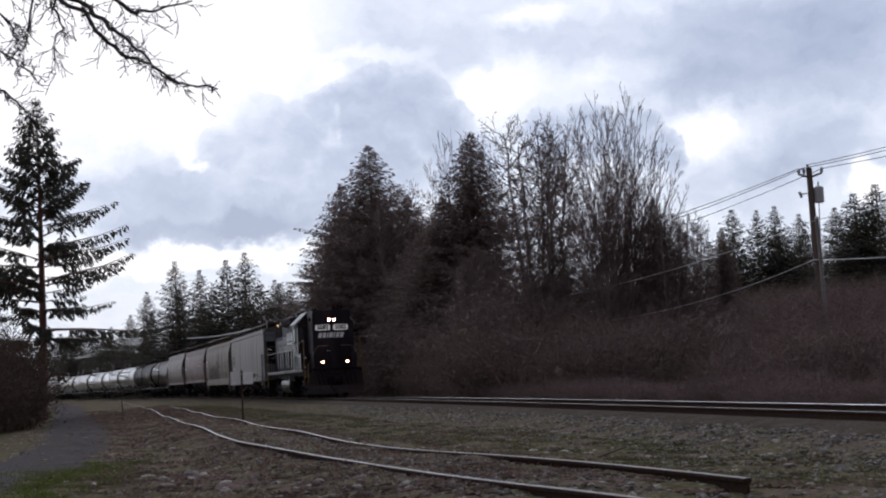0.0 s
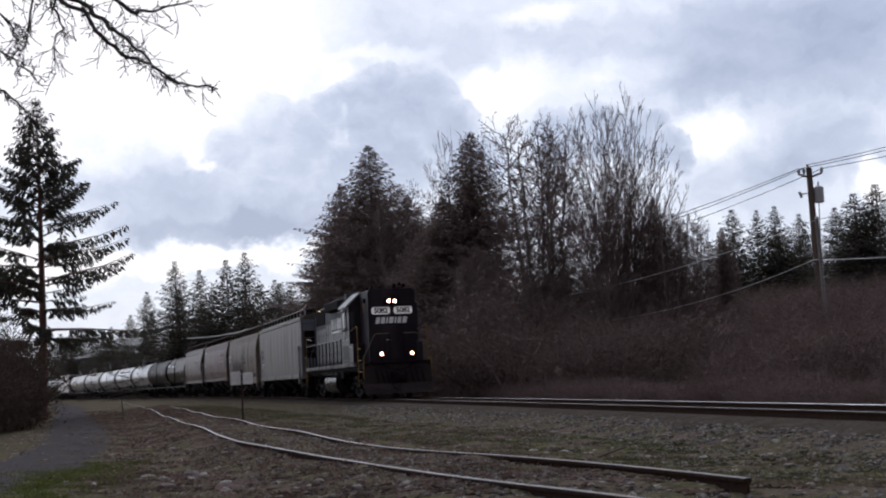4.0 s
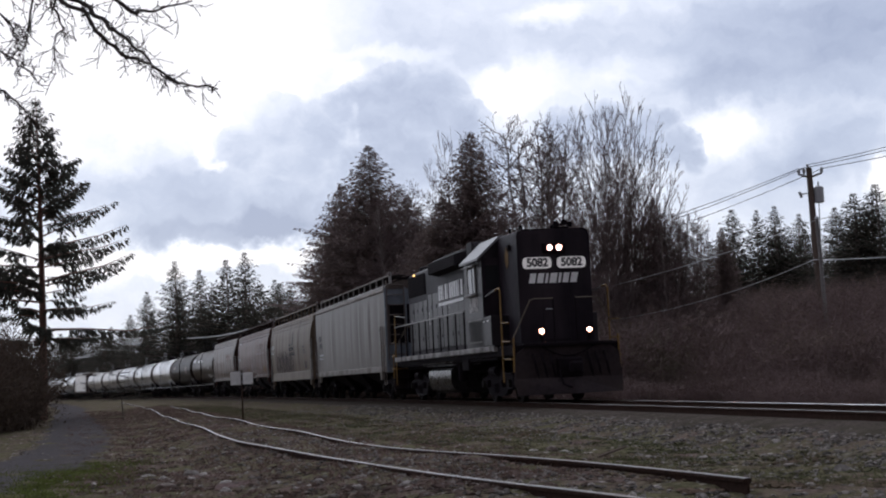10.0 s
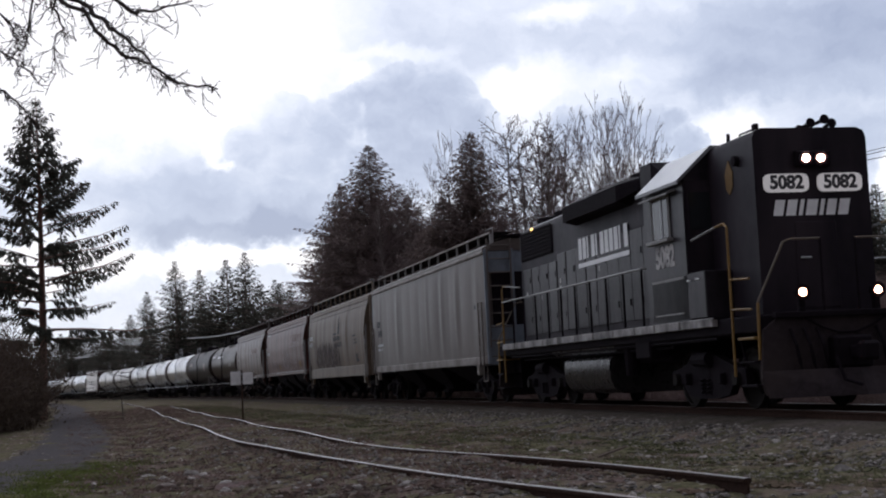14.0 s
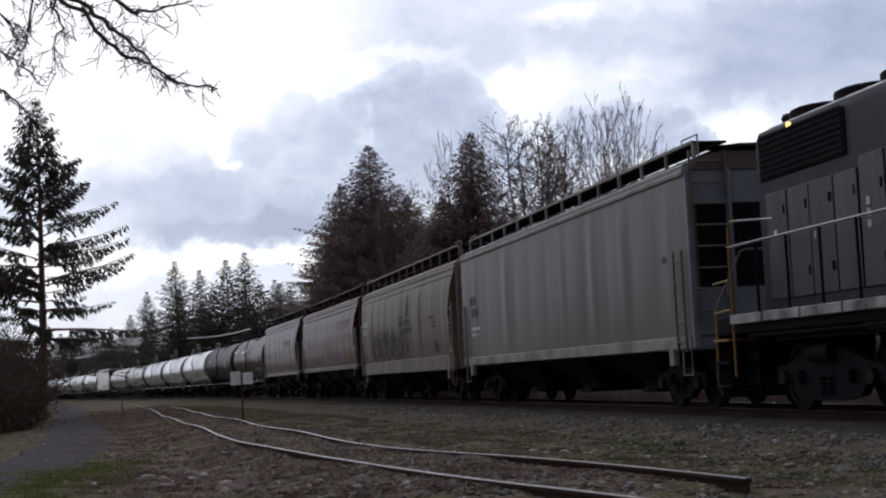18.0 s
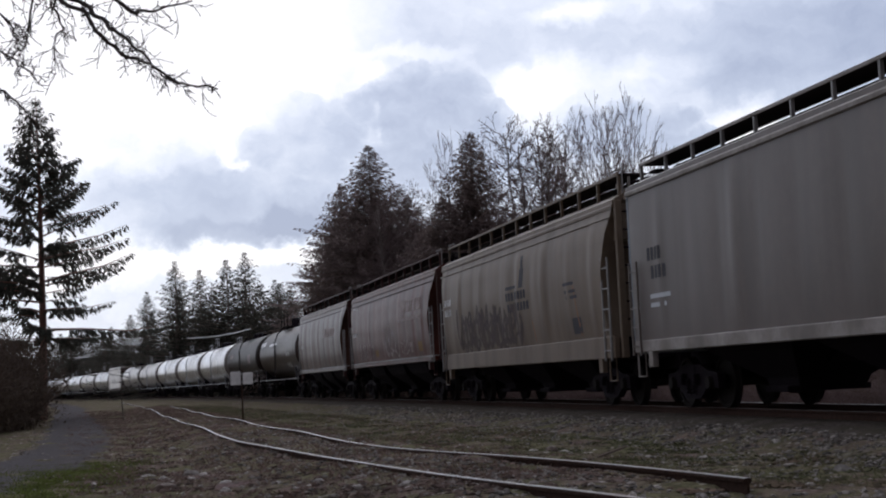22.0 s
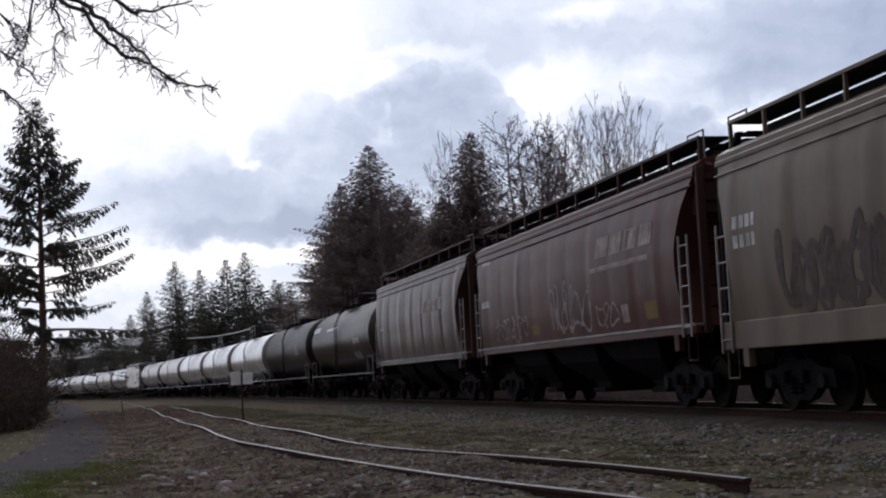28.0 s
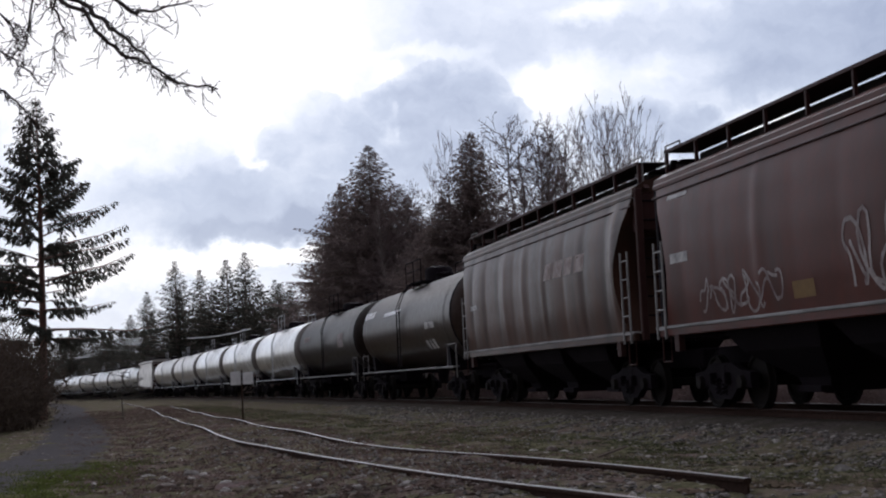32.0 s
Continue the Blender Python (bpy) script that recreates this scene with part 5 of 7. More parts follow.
# the sky's reflection on cab roof and hood top, painted as pale grey
ROOF_SKYLIT = surf("skylit_roof_grey", (0.19, 0.19, 0.2), 0.4, vary=0.2, grain=5, blotch=1.0, bump=0.05)
YELLOW = surf("yellow_handrail_paint", (0.21, 0.115, 0.02), 0.5, vary=0.25, grain=8, blotch=1.5, bump=0.1, dirt=(0.12, 0.07, 0.03))
END_RAIL = surf("dull_brown_rail_paint", (0.12, 0.095, 0.07), 0.6, vary=0.25, grain=8, blotch=1.5, bump=0.05)
GLOSS_BLACK = surf("glossy_black_paint", (0.016, 0.0135, 0.0155), 0.28, vary=0.05, grain=6, blotch=1.2, bump=0.0, dirt=(0.028, 0.025, 0.024), dirt_amount=0.5, spec=0.3)
RAIL_GREY = surf("grey_handrail_paint", (0.26, 0.255, 0.25), 0.45, vary=0.2, grain=7, bump=0.04)
WHITE = surf("white_lettering", (0.95, 0.95, 0.95), 0.55, vary=0.1, grain=9, blotch=1.5, bump=0.0, dirt=(0.6, 0.6, 0.62), dirt_amount=0.5)
FADED_WHITE = surf("faded_lettering", (0.6, 0.58, 0.57), 0.6, vary=0.2, grain=9, blotch=2.0, bump=0.0, dirt=(0.16, 0.15, 0.15), dirt_amount=0.8, spec=0.12)
CHALK = surf("faded_spray_paint", (0.36, 0.32, 0.31), 0.7, vary=0.3, grain=9, blotch=3, bump=0.0, dirt=(0.15, 0.1, 0.1), dirt_amount=0.8, spec=0.12)
BLUE_SPRAY = surf("dark_spray_paint", (0.1, 0.08, 0.078), 0.7, vary=0.4, grain=7, blotch=3, bump=0.0, dirt=(0.12, 0.095, 0.08), dirt_amount=0.9, spec=0.12)
OCHRE = surf("ochre_stencil", (0.2, 0.125, 0.055), 0.6, vary=0.3, bump=0.0, spec=0.12)
DARK_MARK = surf("dark_stencil", (0.06, 0.058, 0.065), 0.6, vary=0.3, bump=0.0, spec=0.12)
ORANGE = surf("rust_streak_paint", (0.24, 0.13, 0.08), 0.7, vary=0.3, bump=0.0, spec=0.12)
GLASS = surf("dusty_cab_glass", (0.02, 0.022, 0.025), 0.1, vary=0.1, bump=0.0)
HEADLIGHT = lamp_glow("headlight_glow", (1.0, 0.5, 0.4), 22.0)
DITCH = lamp_glow("ditch_light_glow", (1.0, 0.45, 0.3), 18.0)
AMBER = lamp_glow("amber_marker", (1.0, 0.55, 0.15), 3.0)
BOARD = lamp_glow("lit_number_board", (0.75, 0.73, 0.72), 0.25)
GREY_HOPPER = surf("light_grey_hopper_paint", (0.128, 0.104, 0.092), 0.42, vary=0.12, grain=4, blotch=1.1, bump=0.05, dirt=(0.08, 0.066, 0.058), dirt_amount=0.45, streak=(1.7, 1.7, 0.2), spec=0.26)
PALE_TRIM = surf("pale_grey_trim_paint", (0.31, 0.28, 0.26), 0.6, vary=0.2, grain=6, blotch=1.2, bump=0.06, dirt=(0.15, 0.13, 0.115), dirt_amount=0.8, spec=0.15)
LOCO_SILL = surf("grimy_sill_paint", (0.34, 0.32, 0.31), 0.65, vary=0.3, grain=7, blotch=1.4, bump=0.08, dirt=(0.04, 0.036, 0.035), dirt_amount=0.95, spec=0.2)
BLUE_GREY = surf("blue_grey_end_paint", (0.18, 0.205, 0.24), 0.5, vary=0.15, grain=5, blotch=1.2, bump=0.05, dirt=(0.14, 0.13, 0.12), spec=0.3)
BEIGE = surf("beige_hopper_paint", (0.165, 0.126, 0.092), 0.48, vary=0.12, grain=4, blotch=1.0, bump=0.05, dirt=(0.1, 0.067, 0.046), dirt_amount=0.7, streak=(1.6, 1.6, 0.25), spec=0.2)
OXIDE = surf("brown_hopper_paint", (0.1, 0.031, 0.023), 0.38, vary=0.15, grain=4, blotch=1.0, bump=0.05, dirt=(0.055, 0.028, 0.023), dirt_amount=0.8, streak=(1.4, 1.4, 0.22), spec=0.14)
OXIDE_DULL = surf("sooty_brown_hopper_paint", (0.085, 0.04, 0.027), 0.34, vary=0.15, grain=4, blotch=1.0, bump=0.05, dirt=(0.035, 0.022, 0.018), dirt_amount=0.85, streak=(1.4, 1.4, 0.22), spec=0.17)
OXIDE_TRIM = surf("brown_trim_paint", (0.05, 0.022, 0.02), 0.55, vary=0.2, grain=6, bump=0.08, spec=0.15)
TANK_BLACK = surf("dull_black_tank_paint", (0.02, 0.013, 0.011), 0.4, vary=0.25, grain=5, blotch=0.7, bump=0.04, dirt=(0.034, 0.027, 0.024), dirt_amount=0.7, spec=0.1)
TANK_BROWN = surf("sooty_grey_tank_paint", (0.045, 0.029, 0.023), 0.33, vary=0.2, grain=5, blotch=0.7, bump=0.04, dirt=(0.036, 0.027, 0.023), dirt_amount=0.8, spec=0.1)
TANK_WHITE = surf("silver_tank_paint", (0.82, 0.82, 0.82), 0.3, metal=0.85, vary=0.08, grain=4, blotch=0.6, bump=0.03, dirt=(0.34, 0.31, 0.28), dirt_amount=0.55, streak=(1, 1, 0.3))
# backlit tank ends: their shade is painted as a darker, duller silver
HEAD_SHADE = surf("shaded_tank_end_paint", (0.2, 0.18, 0.165), 0.55, metal=0.2, vary=0.25, grain=5, blotch=0.9, bump=0.05, dirt=(0.08, 0.065, 0.058), dirt_amount=0.8, spec=0.2)
OFF_WHITE = surf("grubby_silver_paint", (0.66, 0.63, 0.6), 0.36, metal=0.75, vary=0.12, grain=4, blotch=0.8, bump=0.04, dirt=(0.26, 0.22, 0.19), dirt_amount=0.6)

WHEELSETS = []      # wheelset, its place on its car, its radius


# ---------------------------------------------------------------- trucks and couplers
def wheel_form(r, y, s):
    rings = []
    for yy, k in ((0.0, 0.3), (0.03, 0.3), (0.04, 0.86), (0.0, 0.9), (0.0, 1.0), (0.09, 1.0), (0.1, 1.06), (0.13, 1.06), (0.14, 0.86), (0.1, 0.8), (0.09, 0.3), (0.14, 0.28)):
        rings.append([(math.cos(a) * r * k, y + s * (0.1 - yy), math.sin(a) * r * k) for a in [2 * math.pi * i / 20 for i in range(20)]])
    return Geo().rings(rings)


def wheelset(car, x, r):
    ax = part("wheelset", Geo().tube([(0, -0.98, 0), (0, 0.98, 0)], 0.085, 8), WHEEL, car, at=(x, 0, r))
    for s in (-1, 1):
        part("wheel", wheel_form(r, 0.735 * s, s), WHEEL, ax, smooth=True)
    WHEELSETS.append((ax, x, r))
    return ax


def truck(car, x, base=1.78, r=0.457, loco=False):
    """A two-axle truck: cast side frames, bolster, springs, bearings; the wheelsets belong to the car."""
    bol = part("truck", Geo().box(-0.2, 0.2, -1.1, 1.1, 0.45, 0.78, 0.04), GRIME_SHADE, car, at=(x, 0, 0))
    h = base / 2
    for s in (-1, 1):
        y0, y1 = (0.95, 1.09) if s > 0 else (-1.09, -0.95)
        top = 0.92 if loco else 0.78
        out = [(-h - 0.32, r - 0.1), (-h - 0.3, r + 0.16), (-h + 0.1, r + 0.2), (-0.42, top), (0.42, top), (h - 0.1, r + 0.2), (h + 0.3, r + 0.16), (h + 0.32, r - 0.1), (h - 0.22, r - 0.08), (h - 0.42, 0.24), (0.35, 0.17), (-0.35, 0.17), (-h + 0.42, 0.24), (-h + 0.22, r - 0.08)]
        part("side_frame", Geo().slab(out, "y", y0, y1), GRIME_SHADE, bol)
        for k in (-0.13, 0.13):
            coil = [(k + 0.075 * math.cos(i * 1.05), (y0 + y1) / 2 + s * 0.08 + 0.05 * math.sin(i * 1.05), 0.25 + i * 0.011) for i in range(25)]
            part("spring", Geo().tube(coil, 0.02, 4), GRIME_SHADE, bol)
        for k in (-h, h):
            part("bearing_cap", Geo().tube([(k, s * 0.98, r), (k, s * 1.17, r)], [0.13, 0.11], 10), WHEEL, bol)
        if loco:
            part("brake_cylinder", Geo().tube([(-0.35, s * 1.13, 0.86), (0.3, s * 1.13, 0.86)], 0.13, 10), GRIME_SHADE, bol)
            part("sand_hose", Geo().tube([(h + 0.3, s * 1.15, 1.2), (h + 0.42, s * 1.1, 0.7), (h + 0.4, s * 0.85, 0.25)], 0.025, 5), GRIME_SHADE, bol)
    for s in (-1, 1):
        for k in (-h + 0.58, h - 0.58):
            part("brake_beam", Geo().box(k - 0.06, k + 0.06, min(s * 0.62, s * 1.2), max(s * 0.62, s * 1.2), 0.42, 0.62, 0.02), GRIME_SHADE, bol)
    for k in (-h, h):
        wheelset(car, x + k, r)
    return bol


def coupler(car, x, s):
    c = part("coupler", Geo().box(min(x, x + 0.5 * s), max(x, x + 0.5 * s), -0.09, 0.09, 0.78, 0.96, 0.02).box(x + s * 0.5 - 0.12, x + s * 0.5 + 0.12, -0.17, 0.14, 0.72, 1.02, 0.05), GRIME_SHADE, car)
    part("air_hose", Geo().tube([(x + 0.1 * s, -0.35, 0.8), (x + 0.25 * s, -0.3, 0.45), (x + 0.5 * s, -0.15, 0.36)], 0.028, 6), GRIME_SHADE, car)
    return c


def ladder(car, x0, x1, y, z0, z1, mat, rungs=6, axis="x"):
    """Two stiles with rungs of their own; axis: the way the rungs run."""
    def p(a, z, out=0.0):
        return (a, y + out, z) if axis == "x" else (y + out, a, z)
    g = Geo()
    for a in (x0, x1):
        g.tube([p(a, z0), p(a, z1)], 0.024, 5)
    ld = part("ladder", g, mat, car)
    for i in range(rungs):
        z = z0 + (z1 - z0) * (i + 0.5) / rungs
        part("rung", Geo().tube([p(x0, z), p(x1, z)], 0.017, 5), mat, ld)
    return ld


def bar(car, name, x0, x1, y, z0, z1, mat, slant=0.0, wave=None, label=""):
    """A painted block on a side that faces -y, a few millimetres proud; wave gives the side's own curve."""
    n = 3
    zs = [z0 + (z1 - z0) * i / n for i in range(n + 1)]
    f = wave or (lambda x, z: y)
    front = [[(xx + slant * (z - z0), f(xx + slant * (z - z0), z) - 0.006, z) for xx in (x0, (x0 + x1) / 2, x1)] for z in zs]
    g = Geo()
    vs = [p for r in front for p in r]
    fs = [(i * 3 + k, i * 3 + k + 1, (i + 1) * 3 + k + 1, (i + 1) * 3 + k) for i in range(n) for k in range(2)]
    g.add(vs, fs)
    return part(name, g, mat, car, label)


def scrawl(car, x0, x1, z0, z1, wave, mat, seed, strokes=6, w=0.025, label="faded sprayed scrawl"):
    """Sprayed loops on a side, drawn as thin ribbons that follow its curve."""
    rd = np.random.default_rng(seed)
    for k in range(strokes):
        cx = x0 + (x1 - x0) * (k + 0.5) / strokes
        wx, wz = (x1 - x0) / strokes * rd.uniform(0.5, 0.85), (z1 - z0) * rd.uniform(0.35, 0.5)
        ph, tw = rd.uniform(0, 6.28), rd.uniform(0.6, 1.9)
        g = Geo()
        pts = []
        for i in range(26):
            q = i / 25 * 6.28 * rd.uniform(0.98, 1.02)
            x = cx + wx * (0.75 * math.sin(q + ph) + 0.3 * math.sin(2 * q * tw))
            z = (z0 + z1) / 2 + wz * (math.cos(q * tw + ph) + 0.25 * math.sin(3 * q))
            pts.append((x, min(max(z, z0 - 0.05), z1 + 0.1)))
        vs, fs = [], []
        for i, (x, z) in enumerate(pts):
            a, b = pts[max(0, i - 1)], pts[min(25, i + 1)]
            d = math.hypot(b[0] - a[0], b[1] - a[1]) + 1e-6
            nx, nz = -(b[1] - a[1]) / d * w, (b[0] - a[0]) / d * w
            for s in (-1, 1):
                xx, zz = x + s * nx, z + s * nz
                vs.append((xx, wave(xx, zz) - 0.007, zz))
            if i:
                fs.append((2 * i - 2, 2 * i - 1, 2 * i + 1, 2 * i))
        g.add(vs, fs)
        part("scrawl", g, mat, car, label)


# ---------------------------------------------------------------- covered hopper cars
def hopper_car(front, rear, style, mats, label, sill=(1.05, 1.25), eave=4.18, crown=4.5, bays=3, seed=1, dents=0.018, bow=0.55):
    """front, rear: places of the body's ends behind the nose. style: flat or curved sides."""
    mid, L = (front + rear) / 2, front - rear
    side_m, trim_m, end_m, roof_m = mats
    car = thing("hopper_car", label, "hopper car", "freight cars of the train")
    h = L / 2
    rd = np.random.default_rng(seed)
    phase = rd.uniform(0, 6, 8)

    def half_width(z):
        if style == "flat":
            return float(np.interp(z, [1.0, 1.3, 3.9, eave], [1.5, 1.5, 1.5, 1.5]))
        return float(np.interp(z, [1.0, 1.4, 2.0, 2.8, 3.5, eave], [1.47, 1.5, 1.56, 1.59, 1.55, 1.42]))

    def half_length(z):
        if style == "flat":
            return h - 0.02
        q = min(1.0, max(0.0, (z - 1.2) / (eave - 1.2)))
        return h - 0.35 * (1 - q) - bow * math.sin(math.pi * q) ** 1.2

    bay_long = 2 * h / round(2 * h / 1.5)
    bulge = rd.uniform(0.2, 1.0, 40)

    def ripple(x, z):
        # sheets that bulge between the side stakes, and a few sharper buckles
        q = (x + h) / bay_long
        k = 0.75 * bulge[int(q) % 40] * abs(math.sin(math.pi * q)) ** 0.7
        for i in range(8):
            c = (-0.85 + 1.7 * (i + 0.25 * math.sin(phase[i])) / 7) * h
            k += 0.6 * math.exp(-((x - c) / 0.2) ** 2) * (0.5 + 0.5 * math.sin(phase[i] * 3))
        fade = math.sin(math.pi * min(1, max(0, (z - 1.3) / (eave - 1.3)))) ** 0.7
        return dents * k * fade

    def wave(x, z):
        return -half_width(z) - ripple(x, z)

    zs = [sill[1] - 0.02 + (eave - sill[1] + 0.02) * i / 14 for i in range(15)]
    rings = []
    n = 130
    for z in zs:
        l = half_length(z)
        xs = [-l + 2 * l * i / (n - 1) for i in range(n)]
        rings.append([(x, wave(x, z), z) for x in xs] + [(x, -wave(x, z), z) for x in reversed(xs)])
    body = part("body", Geo().rings(rings), side_m, car, smooth=True)
    # curved roof sheet over the eaves
    arch = [(-half_width(eave) - 0.03, eave - 0.02), (-half_width(eave) - 0.03, eave + 0.06), (-1.2, eave + 0.2), (-0.8, crown), (-0.35, crown), (0.35, crown), (0.8, crown), (1.2, eave + 0.2), (half_width(eave) + 0.03, eave + 0.06), (half_width(eave) + 0.03, eave - 0.02)]
    part("roof", Geo().slab(arch, "x", -h - 0.02, h + 0.02), roof_m, car, smooth=True)
    # rounded cornice along the eaves
    for sgn in (-1, 1):
        w = half_width(eave)
        lip = [(sgn * (w - 0.02), eave - 0.13), (sgn * (w + 0.05), eave - 0.11), (sgn * (w + 0.055), eave - 0.05), (sgn * (w + 0.03), eave - 0.02), (sgn * (w - 0.14), eave + 0.13), (sgn * (w - 0.22), eave + 0.1)]
        part("cornice", Geo().slab(lip, "x", -h - 0.03, h + 0.03), trim_m if style == "flat" else side_m, car)
    if style == "curved":
        for z in (eave - 0.28,):
            part("eave_rib", Geo().box(-h, h, -half_width(z) - 0.035, -half_width(z) + 0.02, z - 0.018, z + 0.018, 0.008), trim_m, car)
    # side sills and underframe
    for s in (-1, 1):
        y0, y1 = (1.44, 1.56) if s > 0 else (-1.56, -1.44)
        part("side_sill", Geo().box(-h, h, y0, y1, sill[0], sill[1], 0.015), trim_m if style == "flat" else side_m, car)
        if style == "curved" and sill[1] - sill[0] < 0.3:
            part("sill_flange", Geo().box(-h, h, y0 - 0.02, y1 + 0.02, sill[1] - 0.03, sill[1] + 0.02, 0.008), SILL_GREY, car)
        for e in (-1, 1):
            part("jacking_pad", Geo().box(e * (h - 0.95) - 0.11, e * (h - 0.95) + 0.11, y0, y1 - 0.03 if s > 0 else y1, sill[0] - 0.28, sill[0] + 0.01, 0.01), trim_m, car)
    part("centre_sill", Geo().box(-h - 0.25, h + 0.25, -0.3, 0.3, 0.72, 1.08, 0.02), GRIME_SHADE, car)
    # hopper bays with their gates, painted near-black for the shade under the car
    span = 2 * (h - 2.35)
    for b in range(bays):
        c = -span / 2 + span * (b + 0.5) / bays
        w = span / bays / 2 - 0.05
        rr = []
        for z, kx, ky in ((sill[1], 1.0, 1.42), (0.95, 0.75, 1.15), (0.5, 0.3, 0.62), (0.36, 0.26, 0.58)):
            rr.append([(c - w * kx, -ky, z), (c + w * kx, -ky, z), (c + w * kx, ky, z), (c - w * kx, ky, z)])
        bay = part("hopper_bay", Geo().rings(rr), GRIME_SHADE, car)
        part("outlet_gate", Geo().box(c - 0.42, c + 0.42, -0.72, 0.72, 0.27, 0.37, 0.01), GRIME_SHADE, bay)
    # ends: platform, posts, ladders, slope sheet
    for e in (-1, 1):
        a0, a1 = sorted((e * (h - 1.9), e * h))
        part("end_platform", Geo().box(a0, a1, -1.42, 1.42, sill[0] - 0.02, sill[1] - 0.03, 0.015), end_m if style == "flat" else GRIME_SHADE, car)
        if style == "flat":
            part("end_panel", Geo().box(min(e * (h - 0.06), e * h), max(e * (h - 0.06), e * h), -1.44, 1.44, 3.55, eave - 0.03, 0.01), end_m, car)
            part("end_sheet", Geo().box(min(e * (h - 0.06), e * h), max(e * (h - 0.06), e * h), -1.44, 1.44, sill[1], 2.1, 0.01), end_m, car)
            # a flat near-black plate paints the shade of the open end
            part("end_recess", Geo().box(min(e * (h - 0.02), e * (h + 0.012)), max(e * (h - 0.02), e * (h + 0.012)), -1.3, 1.3, 2.1, 3.55, 0.004), GRIME_SHADE, car, "flat dark plate painted as the shaded open end")
            for y in (-1.46, -0.72, 0.72, 1.46):
                part("end_post", Geo().box(e * (h + 0.03) - 0.045, e * (h + 0.03) + 0.045, y - 0.05, y + 0.05, sill[0], eave + 0.02, 0.012), end_m, car)
            ladder(car, -1.42, -0.76, e * (h + 0.09), 1.5, eave + 0.3, side_m, 8, "y")
        else:
            # slope sheet near-black: the dark of the end recess is painted on
            part("end_bulkhead", Geo().slab([(e * (h - 0.3), eave - 0.05), (e * (h - 2.2), sill[1]), (e * (h - 2.4), sill[1]), (e * (h - 0.5), eave - 0.05)], "y", -1.3, 1.3), GRIME_SHADE, car)
            for y in (-1.36, 1.36):
                # rear posts and caps near-black: shade in the gap painted in
                part("end_post", Geo().box(e * (h + 0.06) - 0.06, e * (h + 0.06) + 0.06, y - 0.07, y + 0.07, sill[0], eave + 0.05, 0.015), end_m if e > 0 else GRIME_SHADE, car)
                part("post_cap", Geo().slab([(e * (h + 0.12), eave + 0.05), (e * (h - 0.05), eave + 0.05), (e * (h - 0.4), crown + 0.06), (e * (h - 0.28), crown + 0.06)], "y", y * 0.86 - 0.05, y * 0.86 + 0.05), end_m if e > 0 else GRIME_SHADE, car)
            part("roof_end", Geo().box(min(e * (h - 0.35), e * (h + 0.02)), max(e * (h - 0.35), e * (h + 0.02)), -1.36, 1.36, eave - 0.75, eave - 0.02, 0.02), trim_m, car)
            # end ladder near-black as well, for the gap's shade
            ladder(car, -1.3, -0.8, e * (h + 0.03), 1.2, eave, GRIME_SHADE, 8, "y")
        for s in (-1, 1):
            xx = sorted((e * (h - 0.12), e * (h - 0.52)))
            ladder(car, xx[0], xx[1], s * 1.585, sill[0] - 0.05, 2.75 if style == "flat" else 3.0, SILL_GREY if style == "curved" else side_m, 5)
            part("stirrup_step", Geo().tube([(xx[0], s * 1.5, sill[0]), (xx[0], s * 1.5, sill[0] - 0.45), (xx[1], s * 1.5, sill[0] - 0.45), (xx[1], s * 1.5, sill[0])], 0.02, 5), trim_m, car)
        coupler(car, e * (h + 0.05), e)
        truck(car, e * (h - 1.75))
    brake = part("brake_wheel", Geo().tube([(h + 0.1, 0.55 + 0.24 * math.cos(i * 0.524), 2.6 + 0.24 * math.sin(i * 0.524)) for i in range(13)], 0.018, 5), GRIME_SHADE, car)
    part("hub", Geo().tube([(h, 0.55, 2.6), (h + 0.13, 0.55, 2.6)], 0.05, 8), GRIME_SHADE, brake)
    top_rail = crown + (0.2 if style == "flat" else 0.26)
    # roof: hatch trough, running boards, rail on posts
    # trough takes the dark mesh colour: shade beside the boards painted in
    trough = part("hatch_cover", Geo().slab([(-0.66, crown - 0.02), (-0.62, top_rail - 0.06), (-0.3, top_rail - 0.02), (0.3, top_rail - 0.02), (0.62, top_rail - 0.06), (0.66, crown - 0.02)], "x", -h + 0.25, h - 0.25), WALK_MESH, car, "hatch covers along the roof, painted dark for shade")
    for k in range(9):
        x = -h + 1.2 + (2 * h - 2.4) * k / 8
        part("hatch_clamp", Geo().box(x - 0.04, x + 0.04, -0.4, 0.4, top_rail - 0.03, top_rail + 0.03, 0.01), GRIME_SHADE, trough)
    for s in (-1, 1):
        y0, y1 = (0.62, 1.24) if s > 0 else (-1.24, -0.62)
        board = part("running_board", Geo().box(-h + 0.1, h - 0.1, y0, y1, top_rail - 0.035, top_rail, 0.008), WALK_MESH, car, "dark steel grating of the roof walk")
        part("board_edge", Geo().box(-h + 0.1, h - 0.1, s * 1.255 - 0.012, s * 1.255 + 0.012, top_rail - 0.045, top_rail + 0.012, 0.004), trim_m, board)
        posts = int(L / 1.35)
        for k in range(posts + 1):
            x = -h + 0.14 + (2 * h - 0.28) * k / posts
            part("bracket", Geo().box(x - 0.026, x + 0.026, s * 1.23 - 0.03, s * 1.23 + 0.03, eave + 0.08, top_rail - 0.03, 0.0), SILL_GREY if style == "flat" else trim_m, board)
        for e in (-1, 1):
            # hand loop at each corner of the roof
            part("hand_loop", Geo().tube([(e * (h - 0.75), s * 1.2, top_rail), (e * (h - 0.75), s * 1.2, top_rail + 0.1), (e * (h - 0.02), s * 1.2, top_rail + 0.1), (e * (h - 0.02), s * 1.2, eave + 0.1)], 0.018, 5), SILL_GREY, car)
